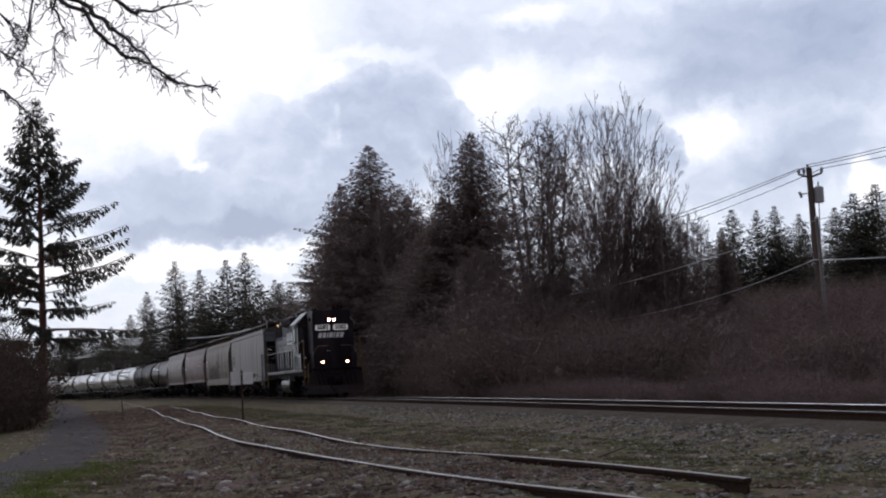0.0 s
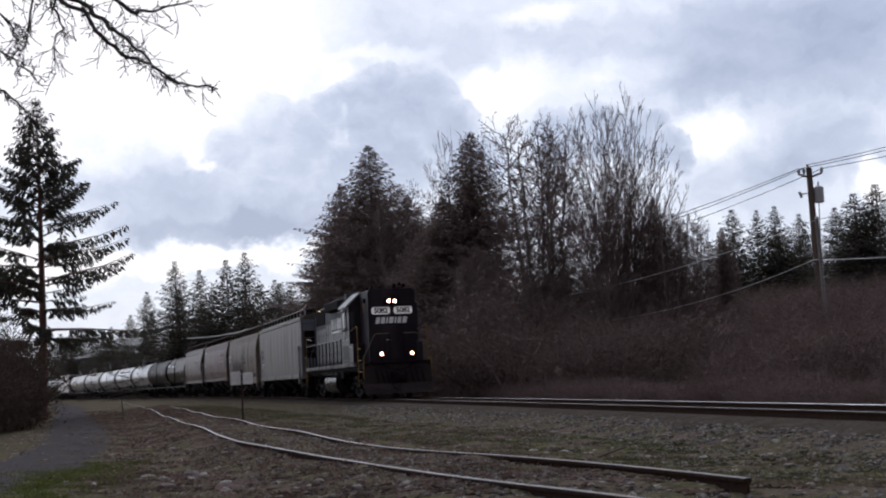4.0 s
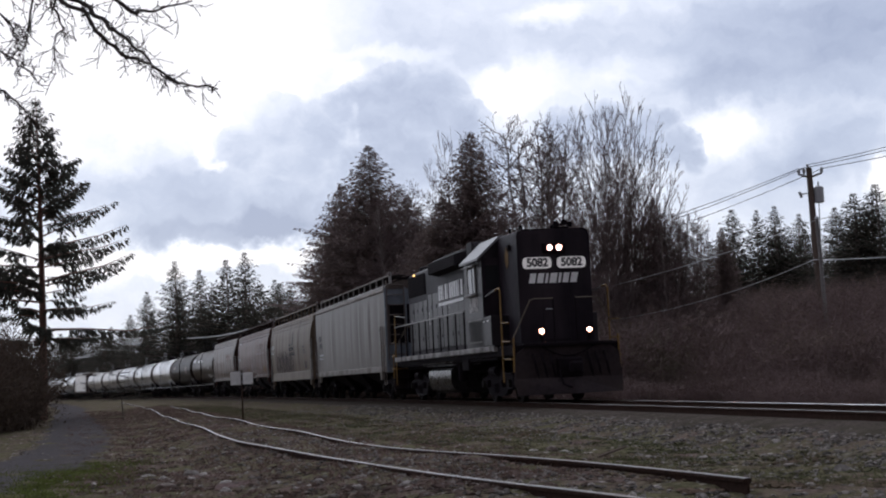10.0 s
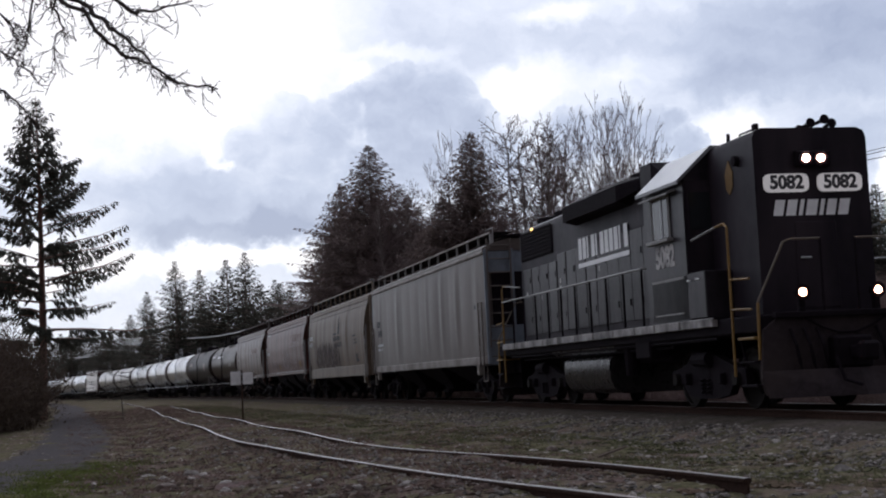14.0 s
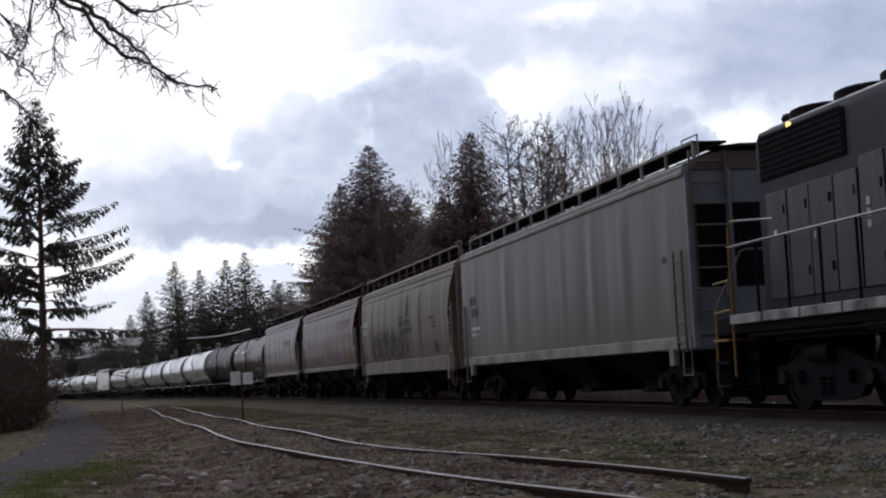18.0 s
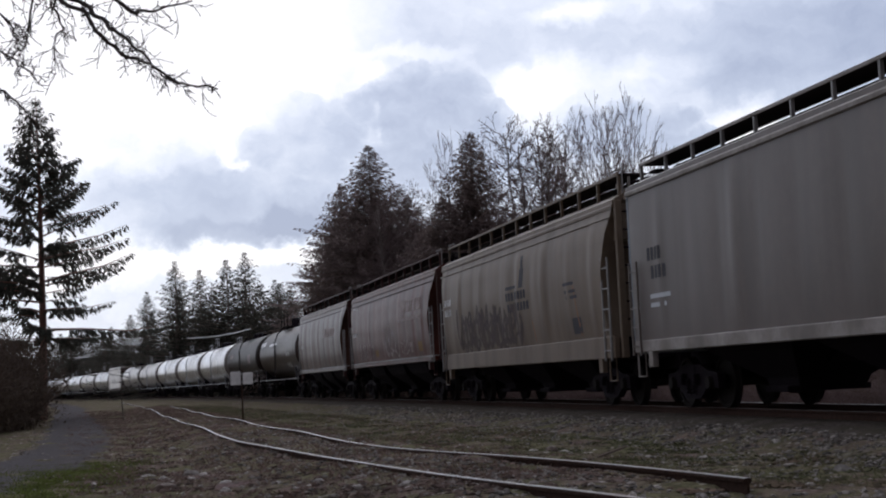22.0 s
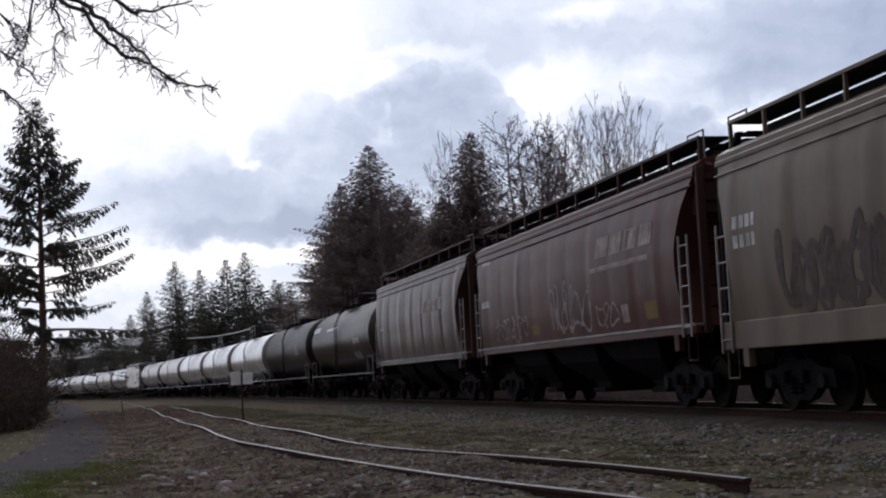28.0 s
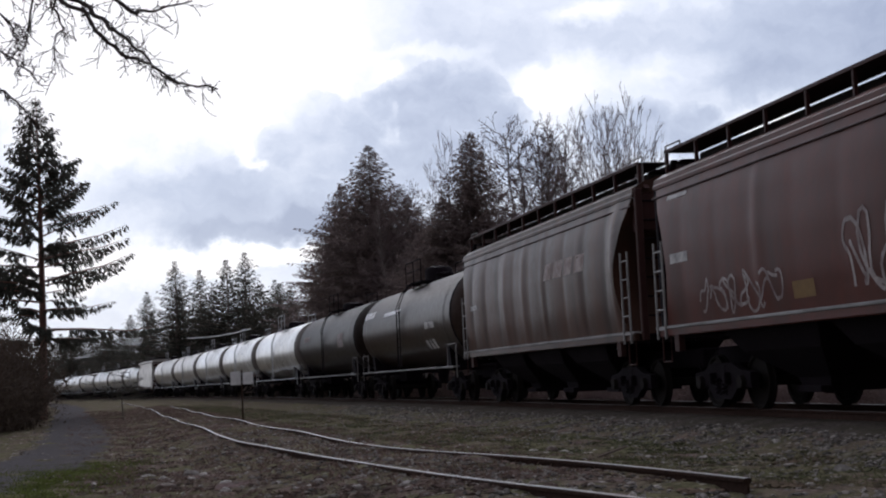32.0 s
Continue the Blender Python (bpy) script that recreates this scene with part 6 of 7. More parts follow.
    for e in (-1, 1):
        part("end_walk", Geo().box(min(e * (h - 0.3), e * (h + 0.12)), max(e * (h - 0.3), e * (h + 0.12)), -1.0, 1.0, crown + 0.05, crown + 0.09, 0.008), GRIME_SHADE, car)
    TRAIN.append((car, mid, h - 1.75))
    return car, mid, wave


# ---------------------------------------------------------------- tank cars
def tank_car(front, length, paint, label, radius=1.5, centre=2.66, dome="tall", white=False, walk_along=True):
    mid, h = front - length / 2, length / 2
    car = thing("tank_car", label, "tank car", "freight cars of the train")
    n = 28

    def ring(x, k):
        return [(x, -math.sin(2 * math.pi * i / n) * radius * k, centre + math.cos(2 * math.pi * i / n) * radius * k) for i in range(n)]

    t = h - 0.55
    xs = [(-t, 0.99), (-t, 1.0), (-t + 0.05, 1.005), (-t + 0.1, 1.0), (t - 0.1, 1.0), (t - 0.05, 1.005), (t, 1.0), (t, 0.99)]
    shell = part("tank", Geo().rings([ring(x, k) for x, k in xs]), paint, car, smooth=True)
    for e in (-1, 1):
        head = [(t, 1.0), (t + 0.12, 0.975), (t + 0.3, 0.9), (t + 0.48, 0.75), (t + 0.62, 0.5), (t + 0.68, 0.15)]
        part("tank_head", Geo().rings([ring(e * x, k) for x, k in head]), HEAD_SHADE if white else paint, shell, "domed tank end with its shade painted in darker" if white else "", smooth=True)
        part("head_ring", Geo().rings([ring(e * (t + 0.0), 1.004), ring(e * (t + 0.09), 0.992)], False), GRIME_SHADE if not white else OXIDE_TRIM, shell)
    if not white:
        for x in (-t + 0.9, t - 0.9):
            part("strap", Geo().rings([ring(x - 0.06, 1.008), ring(x + 0.06, 1.008)], False), paint, shell)
    # manway, valve housing and its platform
    hd = 0.62 if dome == "tall" else 0.42
    top = centre + radius
    dm = part("valve_housing", Geo().rings([[(r * math.cos(a), r * math.sin(a), top - 0.12 + z) for a in [2 * math.pi * i / 16 for i in range(16)]] for r, z in ((0.5, 0), (0.5, hd - 0.1), (0.44, hd), (0.2, hd + 0.05))]), GRIME_SHADE, car, smooth=True)
    part("manway", Geo().rings([[(0.85 + r * math.cos(a), r * math.sin(a), top - 0.1 + z) for a in [2 * math.pi * i / 12 for i in range(12)]] for r, z in ((0.32, 0), (0.32, 0.25), (0.36, 0.27), (0.36, 0.33), (0.1, 0.36))]), GRIME_SHADE, dm)
    part("platform", Geo().box(-1.35, 1.35, -0.95, -0.5, top - 0.06, top - 0.02, 0.006).box(-1.35, 1.35, 0.5, 0.95, top - 0.06, top - 0.02, 0.006), GRIME_SHADE, car)
    for s in (-1, 1):
        rail_ = part("platform_rail", Geo().tube([(-1.3, s * 0.93, top - 0.25), (-1.3, s * 0.93, top + 0.72), (1.3, s * 0.93, top + 0.72), (1.3, s * 0.93, top - 0.25)], 0.022, 5), GRIME_SHADE if not white else GALV, car)
        part("mid_rail", Geo().tube([(-1.3, s * 0.93, top + 0.38), (1.3, s * 0.93, top + 0.38)], 0.018, 5), GRIME_SHADE if not white else GALV, rail_)
        part("post", Geo().tube([(0, s * 0.93, top - 0.25), (0, s * 0.93, top + 0.72)], 0.02, 5), GRIME_SHADE if not white else GALV, rail_)
        ld = ladder(car, -0.24, 0.24, s * 1.56, 1.1, centre + 0.6, GRIME_SHADE if not white else GALV, 7)
        part("ladder_top", Geo().tube([(-0.24, s * 1.56, centre + 0.6), (-0.24, s * 1.35, centre + 1.1), (-0.24, s * 0.95, top)], 0.02, 5).tube([(0.24, s * 1.56, centre + 0.6), (0.24, s * 1.35, centre + 1.1), (0.24, s * 0.95, top)], 0.02, 5), GRIME_SHADE if not white else GALV, ld)
        part("walkway", Geo().box(-h + 0.2, h - 0.2, s * 1.42 - 0.1, s * 1.42 + 0.1, 1.04, 1.09, 0.008), GALV if white else SILL_GREY, car, "pale grating along the sill")
        for e in (-1, 1):
            part("grab_rail", Geo().tube([(e * (h - 0.1), s * 1.45, 0.75), (e * (h - 0.1), s * 1.45, 1.75), (e * (h - 1.3), s * 1.45, 1.75), (e * (h - 1.3), s * 1.45, 1.05)], 0.022, 5), SILL_GREY if not white else GALV, car)
            part("sill_step", Geo().tube([(e * (h - 0.15), s * 1.4, 1.05), (e * (h - 0.15), s * 1.4, 0.5), (e * (h - 0.5), s * 1.4, 0.5), (e * (h - 0.5), s * 1.4, 1.05)], 0.02, 5), GRIME_SHADE, car)
    # stub sills, saddles, bottom outlet
    for e in (-1, 1):
        a0, a1 = sorted((e * (h - 3.2), e * (h + 0.15)))
        part("stub_sill", Geo().box(a0, a1, -0.32, 0.32, 0.68, 1.12, 0.02), GRIME_SHADE, car)
        x = e * (h - 1.75)
        part("saddle", Geo().slab([(-1.25, 0.95), (1.25, 0.95), (1.32, 1.7), (0.9, 1.32), (0, 1.2), (-0.9, 1.32), (-1.32, 1.7)], "x", x - 0.25, x + 0.25), GRIME_SHADE, car)
        a0, a1 = sorted((e * (h - 0.35), e * (h + 0.05)))
        part("end_platform", Geo().box(a0, a1, -1.4, 1.4, 1.0, 1.08, 0.01), GRIME_SHADE, car)
        coupler(car, e * (h + 0.05), e)
        truck(car, x)
    part("bottom_outlet", Geo().tube([(0, 0, centre - radius + 0.05), (0, 0, 0.55)], [0.25, 0.16], 10), GRIME_SHADE, car)
    TRAIN.append((car, mid, h - 1.75))
    return car, mid, shell


# ---------------------------------------------------------------- the locomotive
def locomotive():
    mid = -7.35
    X = lambda q: q - mid
    car = thing("locomotive", "weathered black high-nosed diesel locomotive with yellow step rails", "locomotive")

    def hood(x0, x1, w, z0, z1, r):
        out = [(-w, z0), (-w, z1 - r * 1.6), (-w + r * 0.45, z1 - r * 0.5), (-w + r * 1.6, z1), (w - r * 1.6, z1), (w - r * 0.45, z1 - r * 0.5), (w, z1 - r * 1.6), (w, z0)]
        return Geo().slab(out, "x", X(x0), X(x1))

    # platform, sills, steps, pilot
    part("underframe", Geo().box(X(-15.75), X(0.85), -1.42, 1.42, 1.22, 1.5, 0.03), GRIME_SHADE, car)
    for s in (-1, 1):
        y0, y1 = (1.42, 1.53) if s > 0 else (-1.53, -1.42)
        xs = [-14.95, -13.7, -12.4, -11.1, -9.8, -8.5, -7.2, -5.9, -4.6, -3.5, -2.2, -0.7]
        for a, b in zip(xs, xs[1:]):
            part("side_sill", Geo().box(X(a + 0.03), X(b - 0.03), y0, y1, 1.38, 1.53, 0.012), LOCO_SILL, car)
        part("walkway", Geo().box(X(-15.0), X(-0.7), min(s * 0.9, s * 1.5), max(s * 0.9, s * 1.5), 1.5, 1.54, 0.008), GRIME_SHADE, car)
    for e, xe in ((1, 0.9), (-1, -15.8)):
        x = X(xe)
        pl = part("pilot", Geo().slab([(-1.1, 1.45), (1.1, 1.45), (1.38, 1.25), (1.44, 0.5), (1.36, 0.24), (-1.36, 0.24), (-1.44, 0.5), (-1.38, 1.25)], "x", x - 0.05 * e, x + 0.05 * e), PILOT_BLACK, car, "brownish black pilot plate")
        part("plow", Geo().rings([[(x + e * 0.05, -1.45, 0.62), (x + e * 0.42, 0, 0.62), (x + e * 0.05, 1.45, 0.62), (x - e * 0.02, 0, 0.62)], [(x + e * 0.15, -1.4, 0.2), (x + e * 0.62, 0, 0.2), (x + e * 0.15, 1.4, 0.2), (x, 0, 0.2)]]), PILOT_BLACK, pl)
        part("coupler_pocket", Geo().box(min(x, x + e * 0.3), max(x, x + e * 0.3), -0.32, 0.32, 0.62, 1.12, 0.04), GRIME_SHADE, pl)
        coupler(car, x + 0.25 * e, e)
        for k, y in enumerate((-0.95, -0.72, -0.5, 0.5, 0.72, 0.95)):
            part("hose", Geo().tube([(x + e * 0.08, y, 1.25), (x + e * 0.22, y + 0.02, 1.0), (x + e * 0.2, y + 0.08, 0.72), (x + e * 0.12, y + 0.14, 0.58)], 0.03, 6), GRIME_SHADE, pl)
        part("end_cable", Geo().tube([(x + e * 0.09, -0.7 + 1.4 * q, 1.42 - 0.26 * math.sin(math.pi * q)) for q in (0, 0.2, 0.4, 0.6, 0.8, 1.0)], 0.018, 6), GRIME_SHADE, pl)
        part("anticlimber", Geo().box(min(x, x + e * 0.14), max(x, x + e * 0.14), -1.2, 1.2, 1.42, 1.52, 0.015), GRIME_SHADE, pl)
        for s in (-1, 1):
            # stepwell with treads at each corner
            a0, a1 = sorted((X(xe), X(xe - e * 0.75)))
            well = part("stepwell", Geo().box(a0, a1, min(s * 0.98, s * 1.02), max(s * 0.98, s * 1.02), 0.35, 1.45, 0.0), GRIME_SHADE, car)
            for z in (0.38, 0.75, 1.12):
                part("step", Geo().box(a0 + 0.06, a1 - 0.06, min(s * 1.0, s * 1.5), max(s * 1.0, s * 1.5), z, z + 0.04, 0.008), YELLOW if z > 1.0 else GRIME_SHADE, well)
    # short hood, cab, long hood
    nose = part("short_hood", hood(-1.78, 0.14, 1.0, 1.5, 4.54, 0.1), BLACK, car, "dull black high nose", smooth=True)
    eave, ridge = 3.98, 4.5
    cab_out = [(-1.5, 1.5), (-1.5, eave), (-0.95, ridge), (0.95, ridge), (1.5, eave), (1.5, 1.5)]
    cab = part("cab", Geo().slab(cab_out, "x", X(-3.78), X(-1.76)), BLACK_SIDE, car, "faded black cab")
    roof_ = [(-1.62, eave - 0.08), (-1.62, eave - 0.02), (-0.97, ridge + 0.06), (0.97, ridge + 0.06), (1.62, eave - 0.02), (1.62, eave - 0.08), (0.93, ridge + 0.01), (-0.93, ridge + 0.01)]
    part("cab_roof", Geo().slab(roof_, "x", X(-3.84), X(-1.7)), ROOF_SKYLIT, cab, "sloping cab roof painted pale grey for the sky's reflection")
    for a, b in ((-1.47, -0.96), (0.96, 1.47)):
        part("cab_face", Geo().box(X(-1.76), X(-1.745), a, b, 1.55, eave - 0.02, 0.0), BLACK, cab)
    for s in (-1, 1):
        y = s * 1.5
        win = part("side_window", Geo().box(X(-3.25), X(-2.45), min(y, y + s * 0.025), max(y, y + s * 0.025), 3.05, 3.76, 0.01), GLASS, cab)
        part("window_bar", Geo().box(X(-2.8), X(-2.74), min(y, y + s * 0.04), max(y, y + s * 0.04), 3.05, 3.76, 0.006), GALV, win)
        part("window_frame", Geo().tube([(X(-3.28), y + s * 0.02, 3.03), (X(-3.28), y + s * 0.02, 3.79), (X(-2.42), y + s * 0.02, 3.79), (X(-2.42), y + s * 0.02, 3.03)], 0.03, 4), RAIL_GREY, win)
        part("arm_rest", Geo().box(X(-3.4), X(-2.3), min(y, y + s * 0.13), max(y, y + s * 0.13), 2.96, 3.03, 0.012), SILL_GREY, win)
        part("sunshade", Geo().slab([(y, 3.86), (y + s * 0.16, 3.8), (y + s * 0.16, 3.78), (y, 3.83)], "x", X(-3.6), X(-2.1)), RAIL_GREY, win)
        part("front_window", Geo().box(X(-1.745), X(-1.73), min(s * 1.02, s * 1.4), max(s * 1.02, s * 1.4), 3.1, 3.75, 0.0), GLASS, cab)
        box = part("battery_box", Geo().box(X(-3.55), X(-0.98), min(s * 0.97, s * 1.5), max(s * 0.97, s * 1.5), 1.54, 2.34, 0.02), BLACK_SIDE, car)
        part("box_lid", Geo().box(X(-3.5), X(-1.9), min(s * 1.5, s * 1.515), max(s * 1.5, s * 1.515), 2.26, 2.31, 0.004), SILL_GREY, box)
        part("box_hinge", Geo().box(X(-3.4), X(-2.0), min(s * 1.5, s * 1.515), max(s * 1.5, s * 1.515), 1.66, 1.69, 0.004), SILL_GREY, box)
        for k in (-1.7, -1.3):
            part("latch", Geo().box(X(k - 0.08), X(k + 0.08), min(s * 1.5, s * 1.52), max(s * 1.5, s * 1.52), 2.2, 2.23, 0.004), WHITE, box)
        writing("5082", 0.52, FADED_WHITE, car, pose(X(-2.78), y + s * 0.004, 2.7, 90, 0, 0 if s < 0 else 180), "cab_number", wide=0.92)
    long_hood = part("long_hood", hood(-14.78, -3.76, 0.95, 1.5, 4.5, 0.14), BLACK, car, "faded black hood with patches of worn paint", smooth=True)
    # rows of engine-room doors with latches, each hung a little out of true
    wear = random.Random(6)
    for s in (-1, 1):
        y0, y1 = sorted((s * 0.95, s * 0.975))
        for k in range(14):
            a = -14.5 + k * 0.76
            sheet_ = Geo().box(X(a + 0.012), X(a + 0.748), y0, y1, 1.72, 3.55 if a > -11.9 else 3.4, 0.012)
            lean_x, lean_z = wear.gauss(0, 0.016), wear.gauss(0, 0.006)
            sheet_.v = [(p[0], p[1] + lean_x * (p[0] - X(a + 0.38)) + lean_z * (p[2] - 2.6), p[2]) for p in sheet_.v]
            d = part("hood_door", sheet_, BLACK_SIDE, long_hood)
            for z in (2.1, 3.1):
                part("latch", Geo().box(X(a + 0.62), X(a + 0.67), min(s * 0.975, s * 0.99), max(s * 0.975, s * 1.0), z - 0.07, z + 0.07, 0.006), GRIME_SHADE, d)
        gr = part("radiator_grille", Geo().box(X(-14.65), X(-11.75), y0, y1, 3.62, 4.32, 0.01), GRIME_SHADE, long_hood, "dark radiator intake grille")
        for z in np.arange(3.66, 4.3, 0.09):
            part("slat", Geo().box(X(-14.6), X(-11.8), min(s * 0.975, s * 0.995), max(s * 0.975, s * 0.995), z, z + 0.05, 0.004), GRIME_SHADE, gr)
        part("air_intake", Geo().box(X(-5.1), X(-3.95), y0, y1, 3.5, 4.25, 0.01), GRIME_SHADE, long_hood)
        for x, z in ((-14.2, 2.75), (-12.9, 2.75), (-12.88, 2.6), (-11.2, 2.9), (-11.2, 2.74), (-11.2, 2.58), (-8.2, 2.95)):
            part("sticker", Geo().box(X(x - 0.05), X(x + 0.05), min(s * 0.975, s * 0.981), max(s * 0.975, s * 0.981), z - 0.055, z + 0.055, 0.0), FADED_WHITE, long_hood)
        # the name on the hood as plain slabs with a bar beneath
        if s < 0:
            bar(long_hood, "name_bar", X(-9.65), X(-6.15), -0.985, 3.06, 3.16, WHITE)
            for k in range(11):
                a = -9.6 + k * 0.315
                bar(long_hood, "letter_block", X(a), X(a + (0.1 if k in (2, 4, 9) else 0.25)), -0.985, 3.24, 3.72, WHITE)
    # dynamic-brake housing flared over the hood, fans, stacks, horn
    bl = [(-0.97, 4.05), (-1.28, 4.12), (-1.28, 4.45), (-1.0, 4.6), (1.0, 4.6), (1.28, 4.45), (1.28, 4.12), (0.97, 4.05)]
    flat_bl = [(-0.96, 4.2), (-0.97, 4.3), (-0.97, 4.45), (-0.95, 4.52), (0.95, 4.52), (0.97, 4.45), (0.97, 4.3), (0.96, 4.2)]
    part("brake_blister", Geo().rings([[(X(x), *p) for p in form] for x, form in ((-10.3, flat_bl), (-9.75, bl), (-5.95, bl), (-5.2, flat_bl))]), GRIME_SHADE, car, "sooty black flared brake housing")
    part("hood_cap", Geo().box(X(-14.8), X(-10.3), -0.7, 0.7, 4.49, 4.53, 0.01), ROOF_SKYLIT, car, "top of the hood painted pale for skylight")
    part("intake_hump", Geo().rings([[(X(x), -w, 4.1), (X(x), -w, z), (X(x), w, z), (X(x), w, 4.1)] for x, w, z in ((-5.15, 0.9, 4.3), (-4.9, 1.12, 4.66), (-4.3, 1.12, 4.66), (-4.0, 0.9, 4.3))]), BLACK, car)
    part("equipment_hatch", Geo().box(X(-5.2), X(-3.9), -0.7, 0.7, 4.48, 4.66, 0.04), BLACK, car)
    for x in (-13.9, -12.4, -11.0, -8.9, -6.6):
        z = 4.5 if x < -10.2 else 4.58
        fan = part("roof_fan", Geo().rings([[(X(x) + r * math.cos(a), r * math.sin(a), z + zz) for a in [2 * math.pi * i / 18 for i in range(18)]] for r, zz in ((0.68, -0.03), (0.68, 0.17), (0.62, 0.2), (0.58, 0.12))]), GRIME_SHADE, car, smooth=True)
        part("fan_guard", Geo().box(X(x) - 0.6, X(x) + 0.6, -0.02, 0.02, z + 0.14, z + 0.17, 0.0).box(X(x) - 0.02, X(x) + 0.02, -0.6, 0.6, z + 0.14, z + 0.17, 0.0), GRIME_SHADE, fan)
    part("exhaust_stack", Geo().box(X(-10.6), X(-10.2), -0.25, 0.25, 4.48, 4.8, 0.04), GRIME_SHADE, car)
    for x in (-14.62, -14.35):
        part("horn_bell", Geo().tube([(X(x), -0.35, 4.5), (X(x), -0.35, 4.66), (X(x) - 0.22, -0.35, 4.68)], [0.05, 0.05, 0.1], 8), GRIME_SHADE, car)
    horn = part("horn", Geo().tube([(X(-0.55), 0.42, 4.5), (X(-0.55), 0.42, 4.62)], 0.035, 6).tube([(X(-0.55), 0.2, 4.63), (X(-0.55), 0.66, 4.63)], 0.028, 6), GRIME_SHADE, car, "black air horn cluster")
    for y, d, l, z in ((0.22, 1, 0.34, 4.66), (0.42, 1, 0.44, 4.7), (0.62, 1, 0.3, 4.66), (0.34, -1, 0.34, 4.66)):
        part("trumpet", Geo().tube([(X(-0.55), y, z), (X(-0.55) + d * l * 0.7, y, z + 0.01), (X(-0.55) + d * l, y, z + 0.02)], [0.025, 0.035, 0.085], 10), GRIME_SHADE, horn)
    part("antenna", Geo().tube([(X(-1.5), -0.7, 4.5), (X(-1.5), -0.7, 4.72)], 0.035, 6), GRIME_SHADE, car)
    part("roof_rack", Geo().tube([(X(-0.9), -0.75, 4.5), (X(-0.9), -0.75, 4.6), (X(-0.2), -0.75, 4.6), (X(-0.2), -0.75, 4.5)], 0.018, 5).box(X(-0.35), X(-0.22), -0.78, -0.7, 4.56, 4.68, 0.01), GRIME_SHADE, car)
    # lamps and boards on the nose
    hl = part("headlight_box", Geo().box(X(0.14), X(0.24), -0.32, 0.32, 3.88, 4.16, 0.03), GRIME_SHADE, nose)
    for y in (-0.13, 0.13):
        part("headlight", Geo().tube([(X(0.2), y, 4.02), (X(0.26), y, 4.02)], [0.068, 0.063], 14), HEADLIGHT, hl, "glowing headlight")
        part("lamp_rim", Geo().tube([(X(0.2), y, 4.02), (X(0.25), y, 4.02)], [0.115, 0.11], 14, False), GALV, hl)
    for a, b in ((-0.86, -0.08), (0.08, 0.86)):
        pill = [((a + b) / 2 + sx * ((b - a) / 2 - 0.1) + 0.1 * math.cos(q), 3.63 + sz * 0.05 + 0.1 * math.sin(q)) for sx, sz, q0 in ((1, 1, 0), (-1, 1, 90), (-1, -1, 180), (1, -1, 270)) for q in (radians(q0), radians(q0 + 30), radians(q0 + 60), radians(q0 + 90))]
        bd = part("number_board", Geo().slab(pill, "x", X(0.13), X(0.19)), BOARD, nose, "white number board")
        writing("5082", 0.3, DARK_MARK, bd, pose(X(0.192), (a + b) / 2, 3.63, 90, 0, 90), "number", wide=0.98)
    y = -0.72
    for w in (0.17, 0.17, 0.07, 0.19, 0.07, 0.16, 0.18):
        # the road's name as slanted slabs
        part("letter_block", Geo().add([(X(0.146), y, 3.1), (X(0.146), y + w, 3.1), (X(0.146), y + w + 0.06, 3.36), (X(0.146), y + 0.06, 3.36)], [(0, 1, 2, 3)]), WHITE, nose)
        y += w + 0.05
    crest = part("crest", Geo().slab([(X(-1.02), 3.95), (X(-0.86), 4.16), (X(-0.7), 3.95), (X(-0.72), 3.7), (X(-0.86), 3.58), (X(-1.0), 3.7)], "y", -1.015, -1.002), OCHRE, nose, "small ochre shield on the nose")
    part("class_light", Geo().tube([(X(-0.5), -1.0, 4.1), (X(-0.5), -1.08, 4.1)], 0.09, 10), GRIME_SHADE, nose)
    part("nose_door", Geo().box(X(0.14), X(0.16), -0.36, 0.36, 1.6, 3.0, 0.012), BLACK, nose)
    part("door_handle", Geo().box(X(0.16), X(0.19), -0.3, -0.12, 2.4, 2.43, 0.004), GALV, nose)
    part("marker_lamp", Geo().tube([(X(-13.5), -0.95, 4.36), (X(-13.5), -1.0, 4.36)], 0.035, 8), AMBER, long_hood, "small amber marker light")
    for y in (-0.64, 0.64):
        d = part("ditch_light", Geo().tube([(X(0.72), y, 1.82), (X(0.86), y, 1.82)], [0.09, 0.13], 14), GRIME_SHADE, car)
        part("lens", Geo().tube([(X(0.855), y, 1.82), (X(0.875), y, 1.82)], [0.065, 0.06], 14), DITCH, d, "glowing ditch light")
        part("bracket", Geo().box(X(0.7), X(0.82), y - 0.05, y + 0.05, 1.5, 1.74, 0.01), GRIME_SHADE, d)
    # handrails
    for s in (-1, 1):
        y = s * 1.48
        hr = part("handrail", Geo().tube([(X(-15.0), y, 1.9), (X(-14.95), y, 2.62), (X(-4.15), y, 2.62), (X(-3.95), s * 1.05, 2.62)], 0.022, 6), RAIL_GREY, car, "pale grey side handrail")
        for k in range(11):
            x = -14.95 + k * 1.08
            part("stanchion", Geo().tube([(X(x), y, 1.5), (X(x), y, 2.62)], 0.024, 6), GRIME_SHADE, hr)
        # yellow rails at the front steps and the ends
        for e, xe in ((1, 0.86), (-1, -15.75)):
            yr = part("step_rail", Geo().tube([(X(xe - e * 0.85), y, 0.55), (X(xe - e * 0.85), y, 2.95), (X(xe - e * 0.97), y, 3.02), (X(xe - e * 1.3), y, 3.0)], 0.024, 6), YELLOW, car, "yellow step handrail")
            part("cab_grab", Geo().tube([(X(xe - e * 1.3), y, 3.0), (X(xe - e * 2.5), s * 1.44, 2.9)], 0.02, 6), RAIL_GREY, yr)
